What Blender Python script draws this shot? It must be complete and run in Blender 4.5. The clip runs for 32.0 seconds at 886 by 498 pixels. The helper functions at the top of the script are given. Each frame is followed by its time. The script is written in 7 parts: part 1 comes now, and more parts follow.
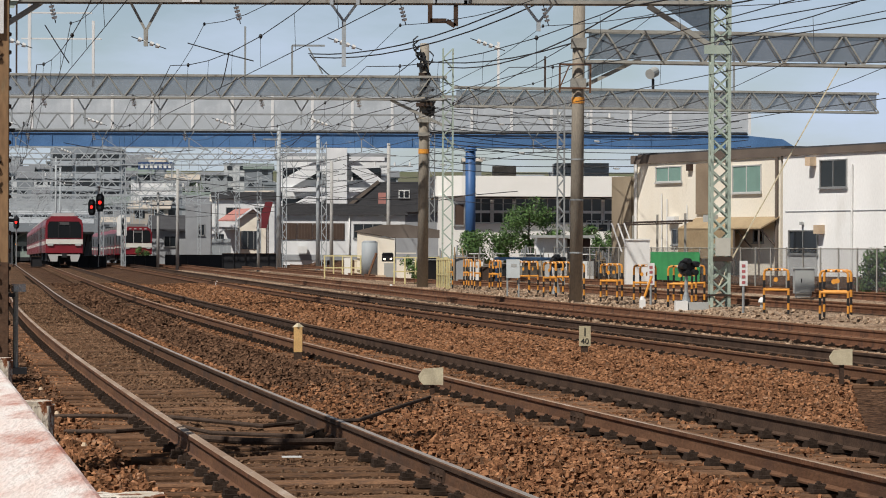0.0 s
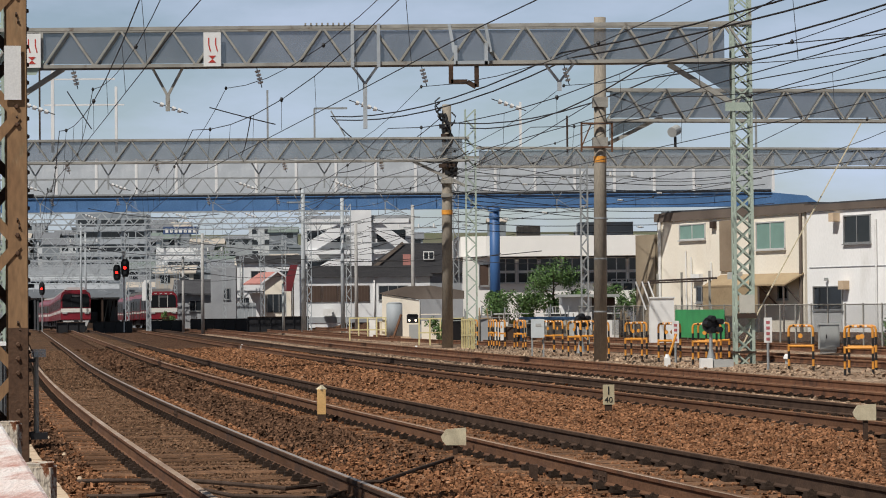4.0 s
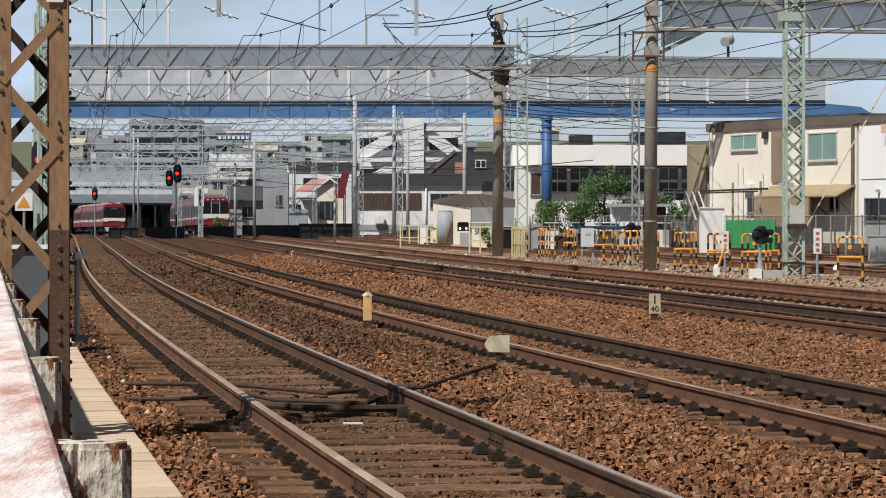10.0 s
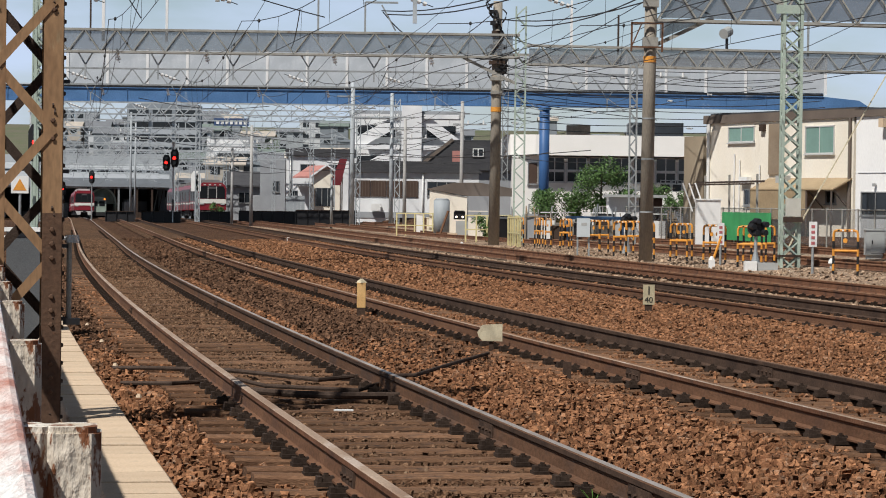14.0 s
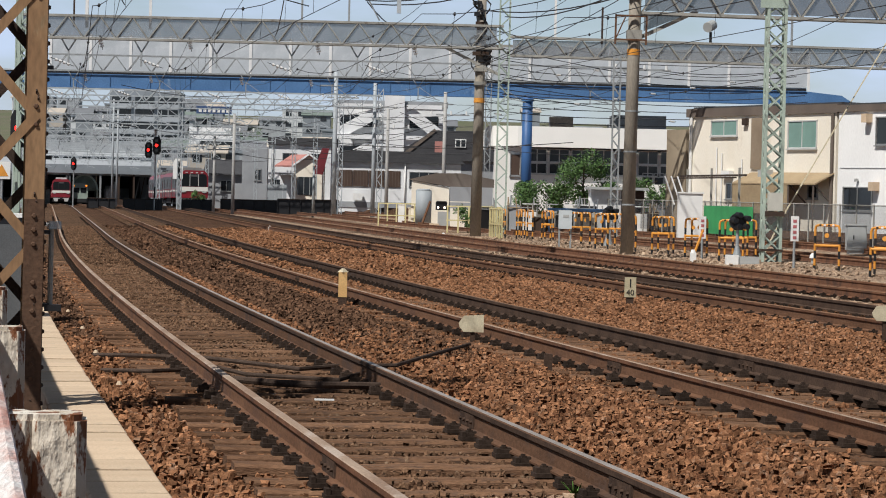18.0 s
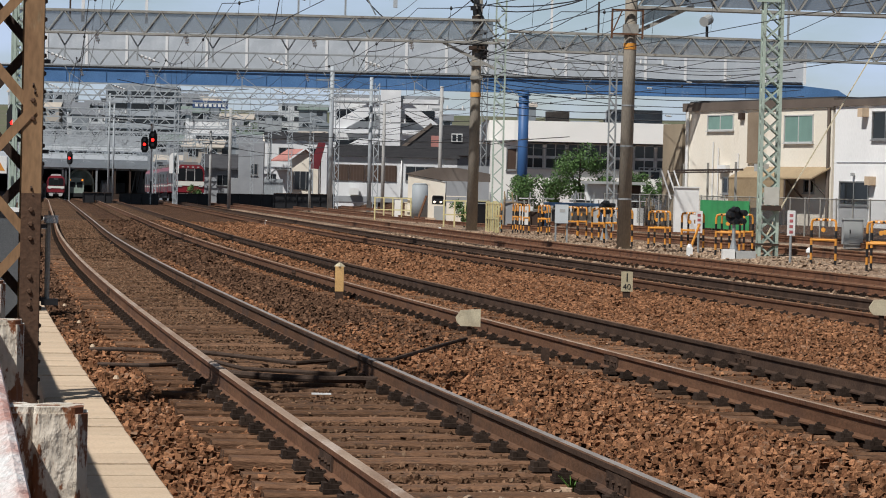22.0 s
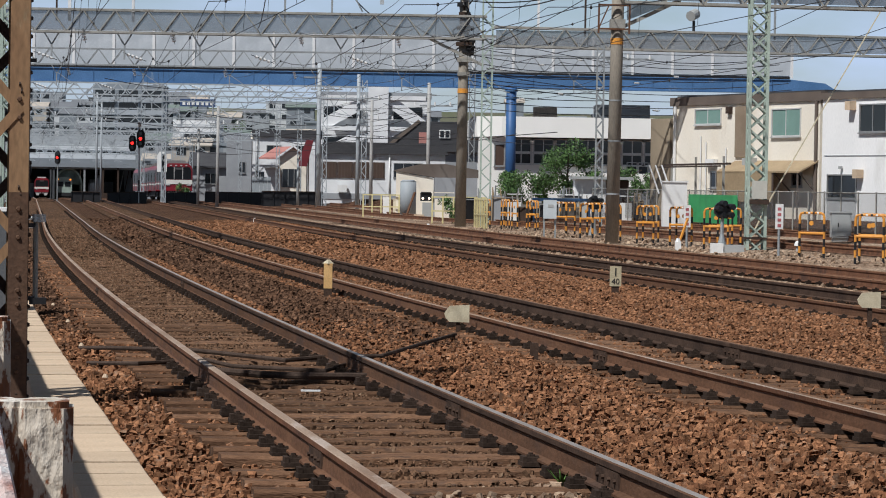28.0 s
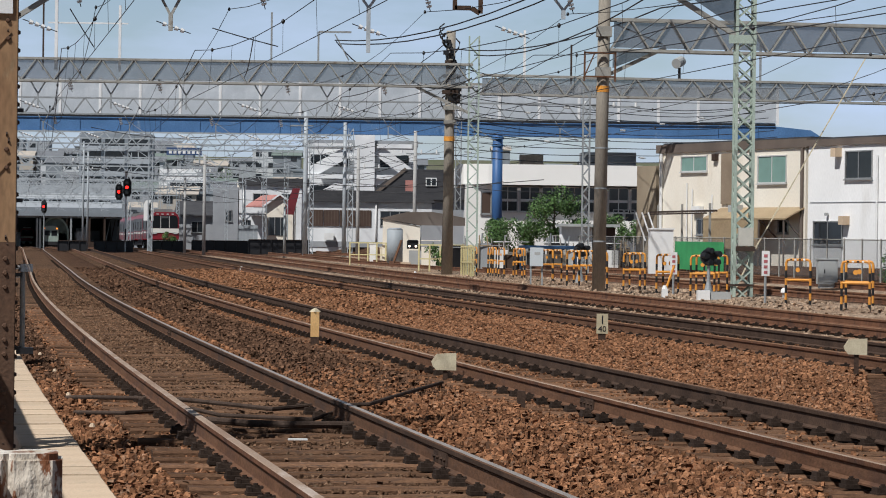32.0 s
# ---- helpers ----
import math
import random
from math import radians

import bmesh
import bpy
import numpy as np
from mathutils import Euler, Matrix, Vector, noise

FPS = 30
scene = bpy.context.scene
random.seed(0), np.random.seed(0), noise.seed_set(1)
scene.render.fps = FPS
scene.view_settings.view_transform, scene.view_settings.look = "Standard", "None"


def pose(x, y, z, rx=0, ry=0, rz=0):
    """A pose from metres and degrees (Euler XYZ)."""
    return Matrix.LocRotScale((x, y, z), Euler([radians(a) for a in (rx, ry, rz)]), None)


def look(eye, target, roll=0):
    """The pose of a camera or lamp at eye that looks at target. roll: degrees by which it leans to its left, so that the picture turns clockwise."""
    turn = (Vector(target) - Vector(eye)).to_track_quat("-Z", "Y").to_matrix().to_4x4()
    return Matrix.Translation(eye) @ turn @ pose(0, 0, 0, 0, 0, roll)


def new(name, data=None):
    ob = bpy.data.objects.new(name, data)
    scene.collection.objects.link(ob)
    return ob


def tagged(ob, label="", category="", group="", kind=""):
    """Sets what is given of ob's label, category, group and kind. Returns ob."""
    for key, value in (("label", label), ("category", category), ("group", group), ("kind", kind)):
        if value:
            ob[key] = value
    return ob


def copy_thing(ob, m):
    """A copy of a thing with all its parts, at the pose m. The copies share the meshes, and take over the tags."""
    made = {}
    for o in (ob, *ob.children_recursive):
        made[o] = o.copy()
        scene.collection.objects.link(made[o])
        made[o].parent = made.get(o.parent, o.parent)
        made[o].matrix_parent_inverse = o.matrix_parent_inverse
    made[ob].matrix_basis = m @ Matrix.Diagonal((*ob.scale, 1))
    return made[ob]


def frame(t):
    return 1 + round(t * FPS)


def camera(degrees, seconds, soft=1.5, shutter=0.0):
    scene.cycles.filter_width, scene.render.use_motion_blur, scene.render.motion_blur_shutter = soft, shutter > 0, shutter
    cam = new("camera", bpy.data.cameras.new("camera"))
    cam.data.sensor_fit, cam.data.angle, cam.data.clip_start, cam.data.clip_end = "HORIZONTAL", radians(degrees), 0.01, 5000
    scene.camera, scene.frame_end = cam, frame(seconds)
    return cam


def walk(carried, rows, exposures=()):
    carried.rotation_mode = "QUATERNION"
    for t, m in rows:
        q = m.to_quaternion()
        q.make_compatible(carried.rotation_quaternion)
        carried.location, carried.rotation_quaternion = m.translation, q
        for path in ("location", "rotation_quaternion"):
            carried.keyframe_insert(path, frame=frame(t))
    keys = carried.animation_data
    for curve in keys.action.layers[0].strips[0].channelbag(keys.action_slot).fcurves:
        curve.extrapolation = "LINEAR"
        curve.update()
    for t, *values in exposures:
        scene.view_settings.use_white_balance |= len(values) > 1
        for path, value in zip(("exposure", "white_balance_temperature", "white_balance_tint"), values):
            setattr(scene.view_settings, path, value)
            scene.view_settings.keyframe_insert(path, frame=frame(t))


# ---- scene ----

# The camera: held in the hand, it turns and sways by a few centimetres.
cam = camera(18.36, 32.0, soft=1.0)


def aim(eye, yaw, pitch, roll):
    """A pose from yaw to the left, pitch up and roll, in degrees."""
    a, b = radians(yaw), radians(pitch)
    way = Vector((-math.sin(a) * math.cos(b), math.cos(a) * math.cos(b), math.sin(b)))
    return look(eye, Vector(eye) + way * 10, roll)


SWAY = [
    (0, (-0.174, -0.000, 1.578), -1.7064, -0.0642, 0.1992),
    (0.5, (-0.175, -0.001, 1.581), -1.5987, 0.0028, 0.2135),
    (1, (-0.164, 0.006, 1.586), -1.3301, 0.2083, 0.1135),
    (1.5, (-0.149, 0.000, 1.588), -1.0476, 0.6678, -0.1272),
    (2, (-0.130, -0.001, 1.585), -0.8784, 1.0466, -0.5042),
    (2.5, (-0.123, -0.011, 1.585), -0.9417, 1.2508, -0.5913),
    (3, (-0.119, -0.008, 1.572), -1.0966, 1.2168, -0.5804),
    (3.5, (-0.119, -0.011, 1.570), -1.2034, 1.2019, -0.5680),
    (5.5, (-0.105, -0.082, 1.570), -0.8004, 1.2643, -0.6976),
    (6, (-0.091, -0.053, 1.560), -0.6967, 0.9287, -1.0399),
    (6.5, (-0.083, -0.066, 1.562), -0.6670, 0.8655, -1.0251),
    (7, (-0.082, -0.040, 1.564), -0.6267, 1.0508, -0.9930),
    (7.5, (-0.084, -0.058, 1.564), -0.6257, 1.1428, -1.0308),
    (8, (-0.088, -0.058, 1.565), -0.6426, 1.1138, -0.8813),
    (8.5, (-0.093, -0.065, 1.564), -0.5854, 0.9837, -0.8519),
    (9, (-0.065, -0.036, 1.561), -0.2830, 0.6703, -0.7483),
    (9.5, (-0.037, -0.013, 1.555), -0.0504, 0.0536, -0.3793),
    (10, (-0.022, -0.018, 1.550), -0.0649, -0.6947, -0.0364),
    (10.5, (-0.004, -0.007, 1.558), -0.0179, -1.0607, 0.5517),
    (11, (0.005, -0.004, 1.562), -0.0834, -0.9499, 1.0254),
    (11.5, (0.004, -0.000, 1.559), -0.3537, -0.9377, 1.0411),
    (12, (0.002, 0.004, 1.554), -0.2761, -1.0579, 0.8315),
    (12.5, (0.001, -0.002, 1.551), -0.0078, -1.1466, 0.7148),
    (13, (0.001, -0.008, 1.551), 0.0005, -1.0918, 0.6941),
    (13.5, (-0.001, -0.003, 1.550), -0.0714, -0.9333, 0.6807),
    (14, (0.007, -0.002, 1.549), -0.1394, -0.9404, 0.7387),
    (14.5, (0.005, 0.023, 1.547), -0.2323, -1.1518, 0.8741),
    (16.5, (-0.004, 0.031, 1.545), -0.3249, -1.3501, 1.0339),
    (17, (-0.002, 0.014, 1.548), -0.2916, -1.2686, 1.1445),
    (17.5, (-0.002, 0.022, 1.548), -0.4199, -1.1908, 1.2368),
    (18, (-0.004, 0.022, 1.548), -0.5344, -1.1310, 1.3730),
    (18.5, (-0.007, 0.020, 1.549), -0.5810, -1.0727, 1.5034),
    (19, (-0.007, 0.005, 1.551), -0.6267, -1.0477, 1.6213),
    (19.5, (-0.009, 0.019, 1.550), -0.6958, -1.0112, 1.6331),
    (20, (-0.007, 0.019, 1.549), -0.6810, -1.0361, 1.5835),
    (20.5, (-0.003, 0.007, 1.547), -0.6521, -1.1787, 1.5005),
    (21, (-0.007, 0.025, 1.545), -0.6329, -1.2351, 1.4735),
    (21.5, (-0.012, 0.032, 1.546), -0.6163, -1.2545, 1.4538),
    (22, (-0.011, 0.031, 1.545), -0.6167, -1.2450, 1.3739),
    (22.5, (-0.011, 0.026, 1.545), -0.6280, -1.2052, 1.3579),
    (23, (-0.011, 0.028, 1.547), -0.6556, -1.1698, 1.3195),
    (23.5, (-0.009, 0.021, 1.545), -0.6866, -1.1497, 1.2041),
    (24, (-0.006, 0.009, 1.543), -0.6582, -1.1870, 1.0812),
    (24.5, (-0.009, 0.028, 1.541), -0.6070, -1.2256, 1.0474),
    (25, (-0.009, 0.023, 1.541), -0.5839, -1.2448, 1.0195),
    (25.5, (-0.003, 0.005, 1.544), -0.6196, -1.2378, 1.0492),
    (27.5, (-0.004, 0.016, 1.540), -0.8080, -1.2455, 0.9092),
    (28, (-0.005, 0.026, 1.539), -0.8525, -1.3132, 0.9166),
    (28.5, (-0.007, 0.030, 1.538), -0.8771, -1.3376, 0.9232),
    (29, (-0.007, 0.012, 1.542), -0.9150, -1.1747, 0.8669),
    (29.5, (-0.013, 0.043, 1.540), -0.9976, -0.8031, 0.8369),
    (30, (-0.009, 0.003, 1.545), -1.1405, -0.5406, 0.8745),
    (30.5, (-0.004, -0.001, 1.542), -1.2228, -0.4290, 0.7714),
    (31, (-0.006, 0.011, 1.542), -1.1875, -0.3683, 0.7610),
    (31.5, (-0.005, 0.001, 1.545), -1.1876, -0.2965, 0.7891),
    (32, (-0.004, -0.006, 1.545), -1.1144, -0.3128, 0.7374),
]
walk(cam, [(t, aim(e, a, b, c)) for t, e, a, b, c in SWAY],
     exposures=[(0, -0.06, 6450, 10), (3, -0.13, 6430, 10), (6, -0.13, 6350, 10), (8.3, -0.11, 6330, 10), (10, 0.03, 6250, 10), (14, 0.02, 6270, 10), (20, -0.04, 6220, 10), (24, -0.14, 6080, 10), (28, -0.13, 5950, 10), (30, -0.09, 6000, 10), (32, -0.09, 6020, 10)])

# Daylight: a high sun from the left of the tracks, and a sky with bright cloud.
SUN = Vector((-0.49, -0.60, 1.07)).normalized()
sun = new("sun", bpy.data.lights.new("sun", "SUN"))
sun.data.energy, sun.data.angle, sun.data.color = 5.0, radians(0.9), (1.0, 0.945, 0.865)
sun.matrix_world = look((0, 0, 40), Vector((0, 0, 40)) - SUN)

world = bpy.data.worlds.new("sky")
scene.world = world
world.use_nodes = True
wt = world.node_tree
wn = wt.nodes
bg = wn["Background"]
sky = wn.new("ShaderNodeTexSky")
sky.sky_type, sky.sun_disc = "NISHITA", False
sky.sun_elevation = math.asin(SUN.z)
sky.sun_rotation = math.atan2(SUN.x, SUN.y)
sky.dust_density, sky.ozone_density = 0.8, 2.0
co = wn.new("ShaderNodeTexCoord")
mp = wn.new("ShaderNodeMapping")
mp.inputs["Scale"].default_value = (5.0, 5.0, 16.0)
nz = wn.new("ShaderNodeTexNoise")
nz.inputs["Scale"].default_value, nz.inputs["Detail"].default_value, nz.inputs["Roughness"].default_value = 1.6, 6.0, 0.55
cr = wn.new("ShaderNodeValToRGB")
cr.color_ramp.elements[0].position, cr.color_ramp.elements[0].color = 0.40, (0.25, 0.25, 0.25, 1)
cr.color_ramp.elements[1].position, cr.color_ramp.elements[1].color = 0.66, (0.95, 0.95, 0.95, 1)
mx = wn.new("ShaderNodeMix")
mx.data_type = "RGBA"
mx.inputs["B"].default_value = (6.7, 7.9, 10.0, 1)
wt.links.new(co.outputs["Generated"], mp.inputs["Vector"])
wt.links.new(mp.outputs["Vector"], nz.inputs["Vector"])
wt.links.new(nz.outputs["Fac"], cr.inputs["Fac"])
wt.links.new(cr.outputs["Color"], mx.inputs["Factor"])
wt.links.new(sky.outputs["Color"], mx.inputs["A"])
# towards the horizon the air grows brighter
sx = wn.new("ShaderNodeSeparateXYZ")
wt.links.new(co.outputs["Generated"], sx.inputs["Vector"])
hz = wn.new("ShaderNodeMapRange")
hz.interpolation_type = "SMOOTHSTEP"
hz.inputs["From Min"].default_value, hz.inputs["From Max"].default_value = 0.0, 0.42
hz.inputs["To Min"].default_value, hz.inputs["To Max"].default_value = 2.15, 0.40
wt.links.new(sx.outputs["Z"], hz.inputs["Value"])
bright = wn.new("ShaderNodeVectorMath")
bright.operation = "SCALE"
wt.links.new(mx.outputs["Result"], bright.inputs[0])
wt.links.new(hz.outputs["Result"], bright.inputs["Scale"])
wt.links.new(bright.outputs["Vector"], bg.inputs["Color"])
bg.inputs["Strength"].default_value = 0.0425

# ---------------------------------------------------------------- materials
MATS = {}


def mat(name, col, rough=0.7, metal=0.0, var=0.25, scale=6.0, col2=None, patch=None, bump=0.15, fine=60.0, patch_scale=2.5,
        patch_cut=(0.52, 0.62), emit=0.0, spec=0.4, per=0.0, alpha=1.0, isl=0.0, stretch=(1, 1, 1)):
    """A surface in two scales of variation: col to col2 in large soft patches, a second stain 'patch' with hard edges, fine grain and relief."""
    if name in MATS:
        return MATS[name]
    m = bpy.data.materials.new(name)
    MATS[name] = m
    m.use_nodes = True
    t = m.node_tree
    n, li = t.nodes, t.links.new
    bs = n["Principled BSDF"]
    bs.inputs["Roughness"].default_value, bs.inputs["Metallic"].default_value = rough, metal
    bs.inputs["Specular IOR Level"].default_value = spec
    c = n.new("ShaderNodeTexCoord")
    mpp = n.new("ShaderNodeMapping")
    mpp.inputs["Scale"].default_value = stretch
    li(c.outputs["Object"], mpp.inputs["Vector"])
    src = mpp.outputs["Vector"]
    a = n.new("ShaderNodeTexNoise")
    a.inputs["Scale"].default_value, a.inputs["Detail"].default_value = scale, 6
    li(src, a.inputs["Vector"])
    r = n.new("ShaderNodeValToRGB")
    c2 = col2 or tuple(v * (1 - var) for v in col)
    r.color_ramp.elements[0].position, r.color_ramp.elements[0].color = 0.33, (*c2, 1)
    r.color_ramp.elements[1].position, r.color_ramp.elements[1].color = 0.67, (*col, 1)
    li(a.outputs["Fac"], r.inputs["Fac"])
    out = r.outputs["Color"]
    f = n.new("ShaderNodeTexNoise")
    f.inputs["Scale"].default_value, f.inputs["Detail"].default_value = fine, 4
    li(src, f.inputs["Vector"])
    if patch:
        p = n.new("ShaderNodeTexNoise")
        p.inputs["Scale"].default_value, p.inputs["Detail"].default_value, p.inputs["Roughness"].default_value = patch_scale, 8, 0.65
        li(src, p.inputs["Vector"])
        pr = n.new("ShaderNodeValToRGB")
        pr.color_ramp.elements[0].position, pr.color_ramp.elements[1].position = patch_cut
        li(p.outputs["Fac"], pr.inputs["Fac"])
        q = n.new("ShaderNodeMix")
        q.data_type = "RGBA"
        li(pr.outputs["Color"], q.inputs["Factor"])
        li(out, q.inputs["A"])
        q.inputs["B"].default_value = (*patch, 1)
        out = q.outputs["Result"]
    h = n.new("ShaderNodeHueSaturation")
    g = n.new("ShaderNodeMapRange")
    g.inputs["To Min"].default_value, g.inputs["To Max"].default_value = 1 - var * 0.8, 1 + var * 0.8
    g.inputs["From Min"].default_value, g.inputs["From Max"].default_value = 0.3, 0.7
    li(f.outputs["Fac"], g.inputs["Value"])
    val = g.outputs["Result"]
    if per or isl:
        o = n.new("ShaderNodeNewGeometry" if isl else "ShaderNodeObjectInfo")
        k = n.new("ShaderNodeMapRange")
        k.inputs["To Min"].default_value, k.inputs["To Max"].default_value = 1 - (per or isl), 1 + (per or isl)
        li(o.outputs["Random Per Island" if isl else "Random"], k.inputs["Value"])
        w = n.new("ShaderNodeMath")
        w.operation = "MULTIPLY"
        li(val, w.inputs[0])
        li(k.outputs["Result"], w.inputs[1])
        val = w.outputs[0]
    li(val, h.inputs["Value"])
    li(out, h.inputs["Color"])
    li(h.outputs["Color"], bs.inputs["Base Color"])
    if bump:
        b = n.new("ShaderNodeBump")
        b.inputs["Strength"].default_value, b.inputs["Distance"].default_value = bump, 0.02
        li(f.outputs["Fac"], b.inputs["Height"])
        li(b.outputs["Normal"], bs.inputs["Normal"])
    if emit:
        bs.inputs["Emission Color"].default_value, bs.inputs["Emission Strength"].default_value = (*col, 1), emit
    if alpha < 1:
        bs.inputs["Alpha"].default_value = alpha
    return m


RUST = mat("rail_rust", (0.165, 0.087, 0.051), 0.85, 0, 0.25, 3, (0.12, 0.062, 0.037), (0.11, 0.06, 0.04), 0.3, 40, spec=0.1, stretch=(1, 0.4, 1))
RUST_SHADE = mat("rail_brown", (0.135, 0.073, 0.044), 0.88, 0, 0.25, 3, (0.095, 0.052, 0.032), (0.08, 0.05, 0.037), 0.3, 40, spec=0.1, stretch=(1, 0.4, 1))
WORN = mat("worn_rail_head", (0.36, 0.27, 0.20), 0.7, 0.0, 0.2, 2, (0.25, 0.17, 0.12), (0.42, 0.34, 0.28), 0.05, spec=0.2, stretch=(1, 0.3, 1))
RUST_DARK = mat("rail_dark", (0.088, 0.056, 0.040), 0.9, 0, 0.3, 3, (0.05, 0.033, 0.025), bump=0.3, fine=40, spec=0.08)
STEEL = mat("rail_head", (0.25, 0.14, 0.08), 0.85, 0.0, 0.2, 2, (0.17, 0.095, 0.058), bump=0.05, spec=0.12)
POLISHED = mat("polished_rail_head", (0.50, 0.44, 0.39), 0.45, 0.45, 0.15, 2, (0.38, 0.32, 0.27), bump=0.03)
RUST_YARD = mat("bright_rail_rust", (0.185, 0.090, 0.052), 0.85, 0, 0.3, 3, (0.125, 0.062, 0.038), (0.09, 0.05, 0.036), 0.3, 40, spec=0.1)
BROWN_LOW = mat("brown_paint_low", (0.115, 0.062, 0.035), 0.85, 0, 0.25, 2.0, (0.075, 0.041, 0.025), (0.055, 0.034, 0.024), 0.3, 30, 2.2, (0.56, 0.68))
SHINE = mat("rail_edge", (0.55, 0.54, 0.53), 0.35, 0.8, 0.15, 2, bump=0.03)
CLIP = mat("fastening_steel", (0.050, 0.035, 0.027), 0.95, 0, 0.3, 20, spec=0.08, per=0.25)
WOOD = mat("sleeper_wood", (0.22, 0.125, 0.073), 0.95, 0, 0.35, 2, (0.13, 0.071, 0.042), (0.085, 0.057, 0.043), 0.6, 30, spec=0.1, per=0.3, stretch=(1, 6, 6))
STONE = mat("ballast_stone", (0.315, 0.155, 0.078), 0.95, 0, 0.3, 7, (0.145, 0.064, 0.032), (0.25, 0.155, 0.10), 0.5, 60, 9.0, (0.55, 0.65), spec=0.1, isl=0.5)
STONE_FAR = mat("far_ballast_stone", (0.165, 0.092, 0.055), 0.95, 0, 0.3, 5, (0.085, 0.046, 0.028), bump=0.5, fine=60, spec=0.1, isl=0.5)
STONE_MID = mat("track_grit_stone", (0.20, 0.118, 0.070), 0.95, 0, 0.3, 7, (0.110, 0.061, 0.036), (0.21, 0.145, 0.095), 0.5, 60, 9.0, (0.55, 0.65), spec=0.1, isl=0.45)
STONE_PALE = mat("pale_ballast_stone", (0.40, 0.30, 0.21), 0.95, 0, 0.25, 8, (0.28, 0.19, 0.13), bump=0.4, fine=50, spec=0.1, isl=0.4)
CONC = mat("trough_concrete", (0.60, 0.465, 0.325), 0.9, 0, 0.14, 2.5, (0.53, 0.40, 0.275), (0.38, 0.30, 0.22), 0.25, 60, per=0.08, patch_cut=(0.6, 0.72))
CONC_POLE = mat("pole_concrete", (0.30, 0.265, 0.215), 0.9, 0, 0.2, 1.2, (0.215, 0.19, 0.155), bump=0.2, fine=30, stretch=(1, 1, 0.25))
GALV = mat("galvanised_steel", (0.36, 0.38, 0.385), 0.6, 0.35, 0.2, 3, (0.27, 0.285, 0.29), bump=0.1)
GALV_DULL = mat("weathered_steel", (0.36, 0.35, 0.315), 0.75, 0.05, 0.25, 2, (0.25, 0.24, 0.215), (0.15, 0.11, 0.08), 0.15, patch_cut=(0.6, 0.7))
GREEN_STEEL = mat("pale_green_paint", (0.40, 0.475, 0.405), 0.7, 0, 0.2, 3, (0.33, 0.40, 0.34), (0.17, 0.12, 0.085), 0.15, patch_cut=(0.62, 0.70))
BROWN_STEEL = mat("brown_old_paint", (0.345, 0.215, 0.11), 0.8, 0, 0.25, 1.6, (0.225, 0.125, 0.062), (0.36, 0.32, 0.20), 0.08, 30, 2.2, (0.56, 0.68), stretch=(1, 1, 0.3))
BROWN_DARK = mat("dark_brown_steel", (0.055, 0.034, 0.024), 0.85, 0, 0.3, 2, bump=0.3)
WHITE_RUST = mat("chipped_white_paint", (0.80, 0.76, 0.68), 0.6, 0, 0.18, 12, (0.50, 0.42, 0.32), (0.20, 0.075, 0.03), 0.6, 80, 36.0, (0.51, 0.555), stretch=(1, 1, 0.4))
BEAM_PAINT = mat("worn_red_white_paint", (0.86, 0.84, 0.81), 0.6, 0, 0.1, 5, (0.78, 0.62, 0.56), (0.50, 0.22, 0.16), 0.35, 60, 3.6, (0.48, 0.64), stretch=(2.6, 0.5, 1))
BLUE = mat("blue_girder_paint", (0.085, 0.19, 0.38), 0.6, 0, 0.2, 0.6, (0.06, 0.145, 0.30), (0.24, 0.31, 0.40), 0.05, 10, 0.8, (0.62, 0.72))
PANEL = mat("grey_noise_panel", (0.50, 0.535, 0.57), 0.7, 0, 0.12, 0.7, (0.42, 0.455, 0.485), (0.60, 0.63, 0.65), 0.05, 60, 0.35, (0.5, 0.7))
POST_PALE = mat("pale_post_paint", (0.78, 0.78, 0.77), 0.7, 0, 0.1, 1)
# Translucent greys, mainly for fills added to give the tone between truss bars.
TRUSS_FILL = mat("truss_fill_grey", (0.23, 0.25, 0.27), 0.8, 0.0, 0.25, 0.5, (0.15, 0.165, 0.18), bump=0.05, alpha=0.55)
DARK_TRANSLUCENT = mat("dark_grey_translucent", (0.15, 0.165, 0.19), 0.8, 0.0, 0.2, 0.8, (0.10, 0.112, 0.13), bump=0.05, alpha=0.58)
BRIGHT_GALV = mat("bright_galvanised", (0.43, 0.465, 0.49), 0.6, 0, 0.2, 1.5, (0.31, 0.34, 0.36), bump=0)
PILLAR_BLUE = mat("deep_blue_paint", (0.045, 0.12, 0.29), 0.5, 0, 0.2, 1, bump=0.05)
WIRE = mat("wire_dark", (0.030, 0.031, 0.034), 0.6, 0.2, 0.1, 3, bump=0)
BLACK = mat("black_paint", (0.016, 0.016, 0.018), 0.5, 0, 0.2, 4, bump=0.05)
WHITE = mat("white_paint", (0.78, 0.78, 0.76), 0.6, 0, 0.1, 2, (0.70, 0.70, 0.68), bump=0.05)
CREAM = mat("cream_marker_paint", (0.60, 0.53, 0.37), 0.7, 0, 0.15, 8, (0.48, 0.41, 0.28), (0.30, 0.23, 0.15), 0.1, 60, 7.0, (0.6, 0.7))
YELLOW = mat("yellow_paint", (0.70, 0.31, 0.045), 0.55, 0, 0.15, 6, (0.60, 0.25, 0.04), bump=0.05)
PALE_YELLOW = mat("faded_yellow_paint", (0.66, 0.58, 0.30), 0.6, 0, 0.15, 6, bump=0.05)
REDLIGHT = mat("red_signal_light", (1.0, 0.015, 0.010), 0.4, 0, 0, 1, bump=0, emit=4.0)
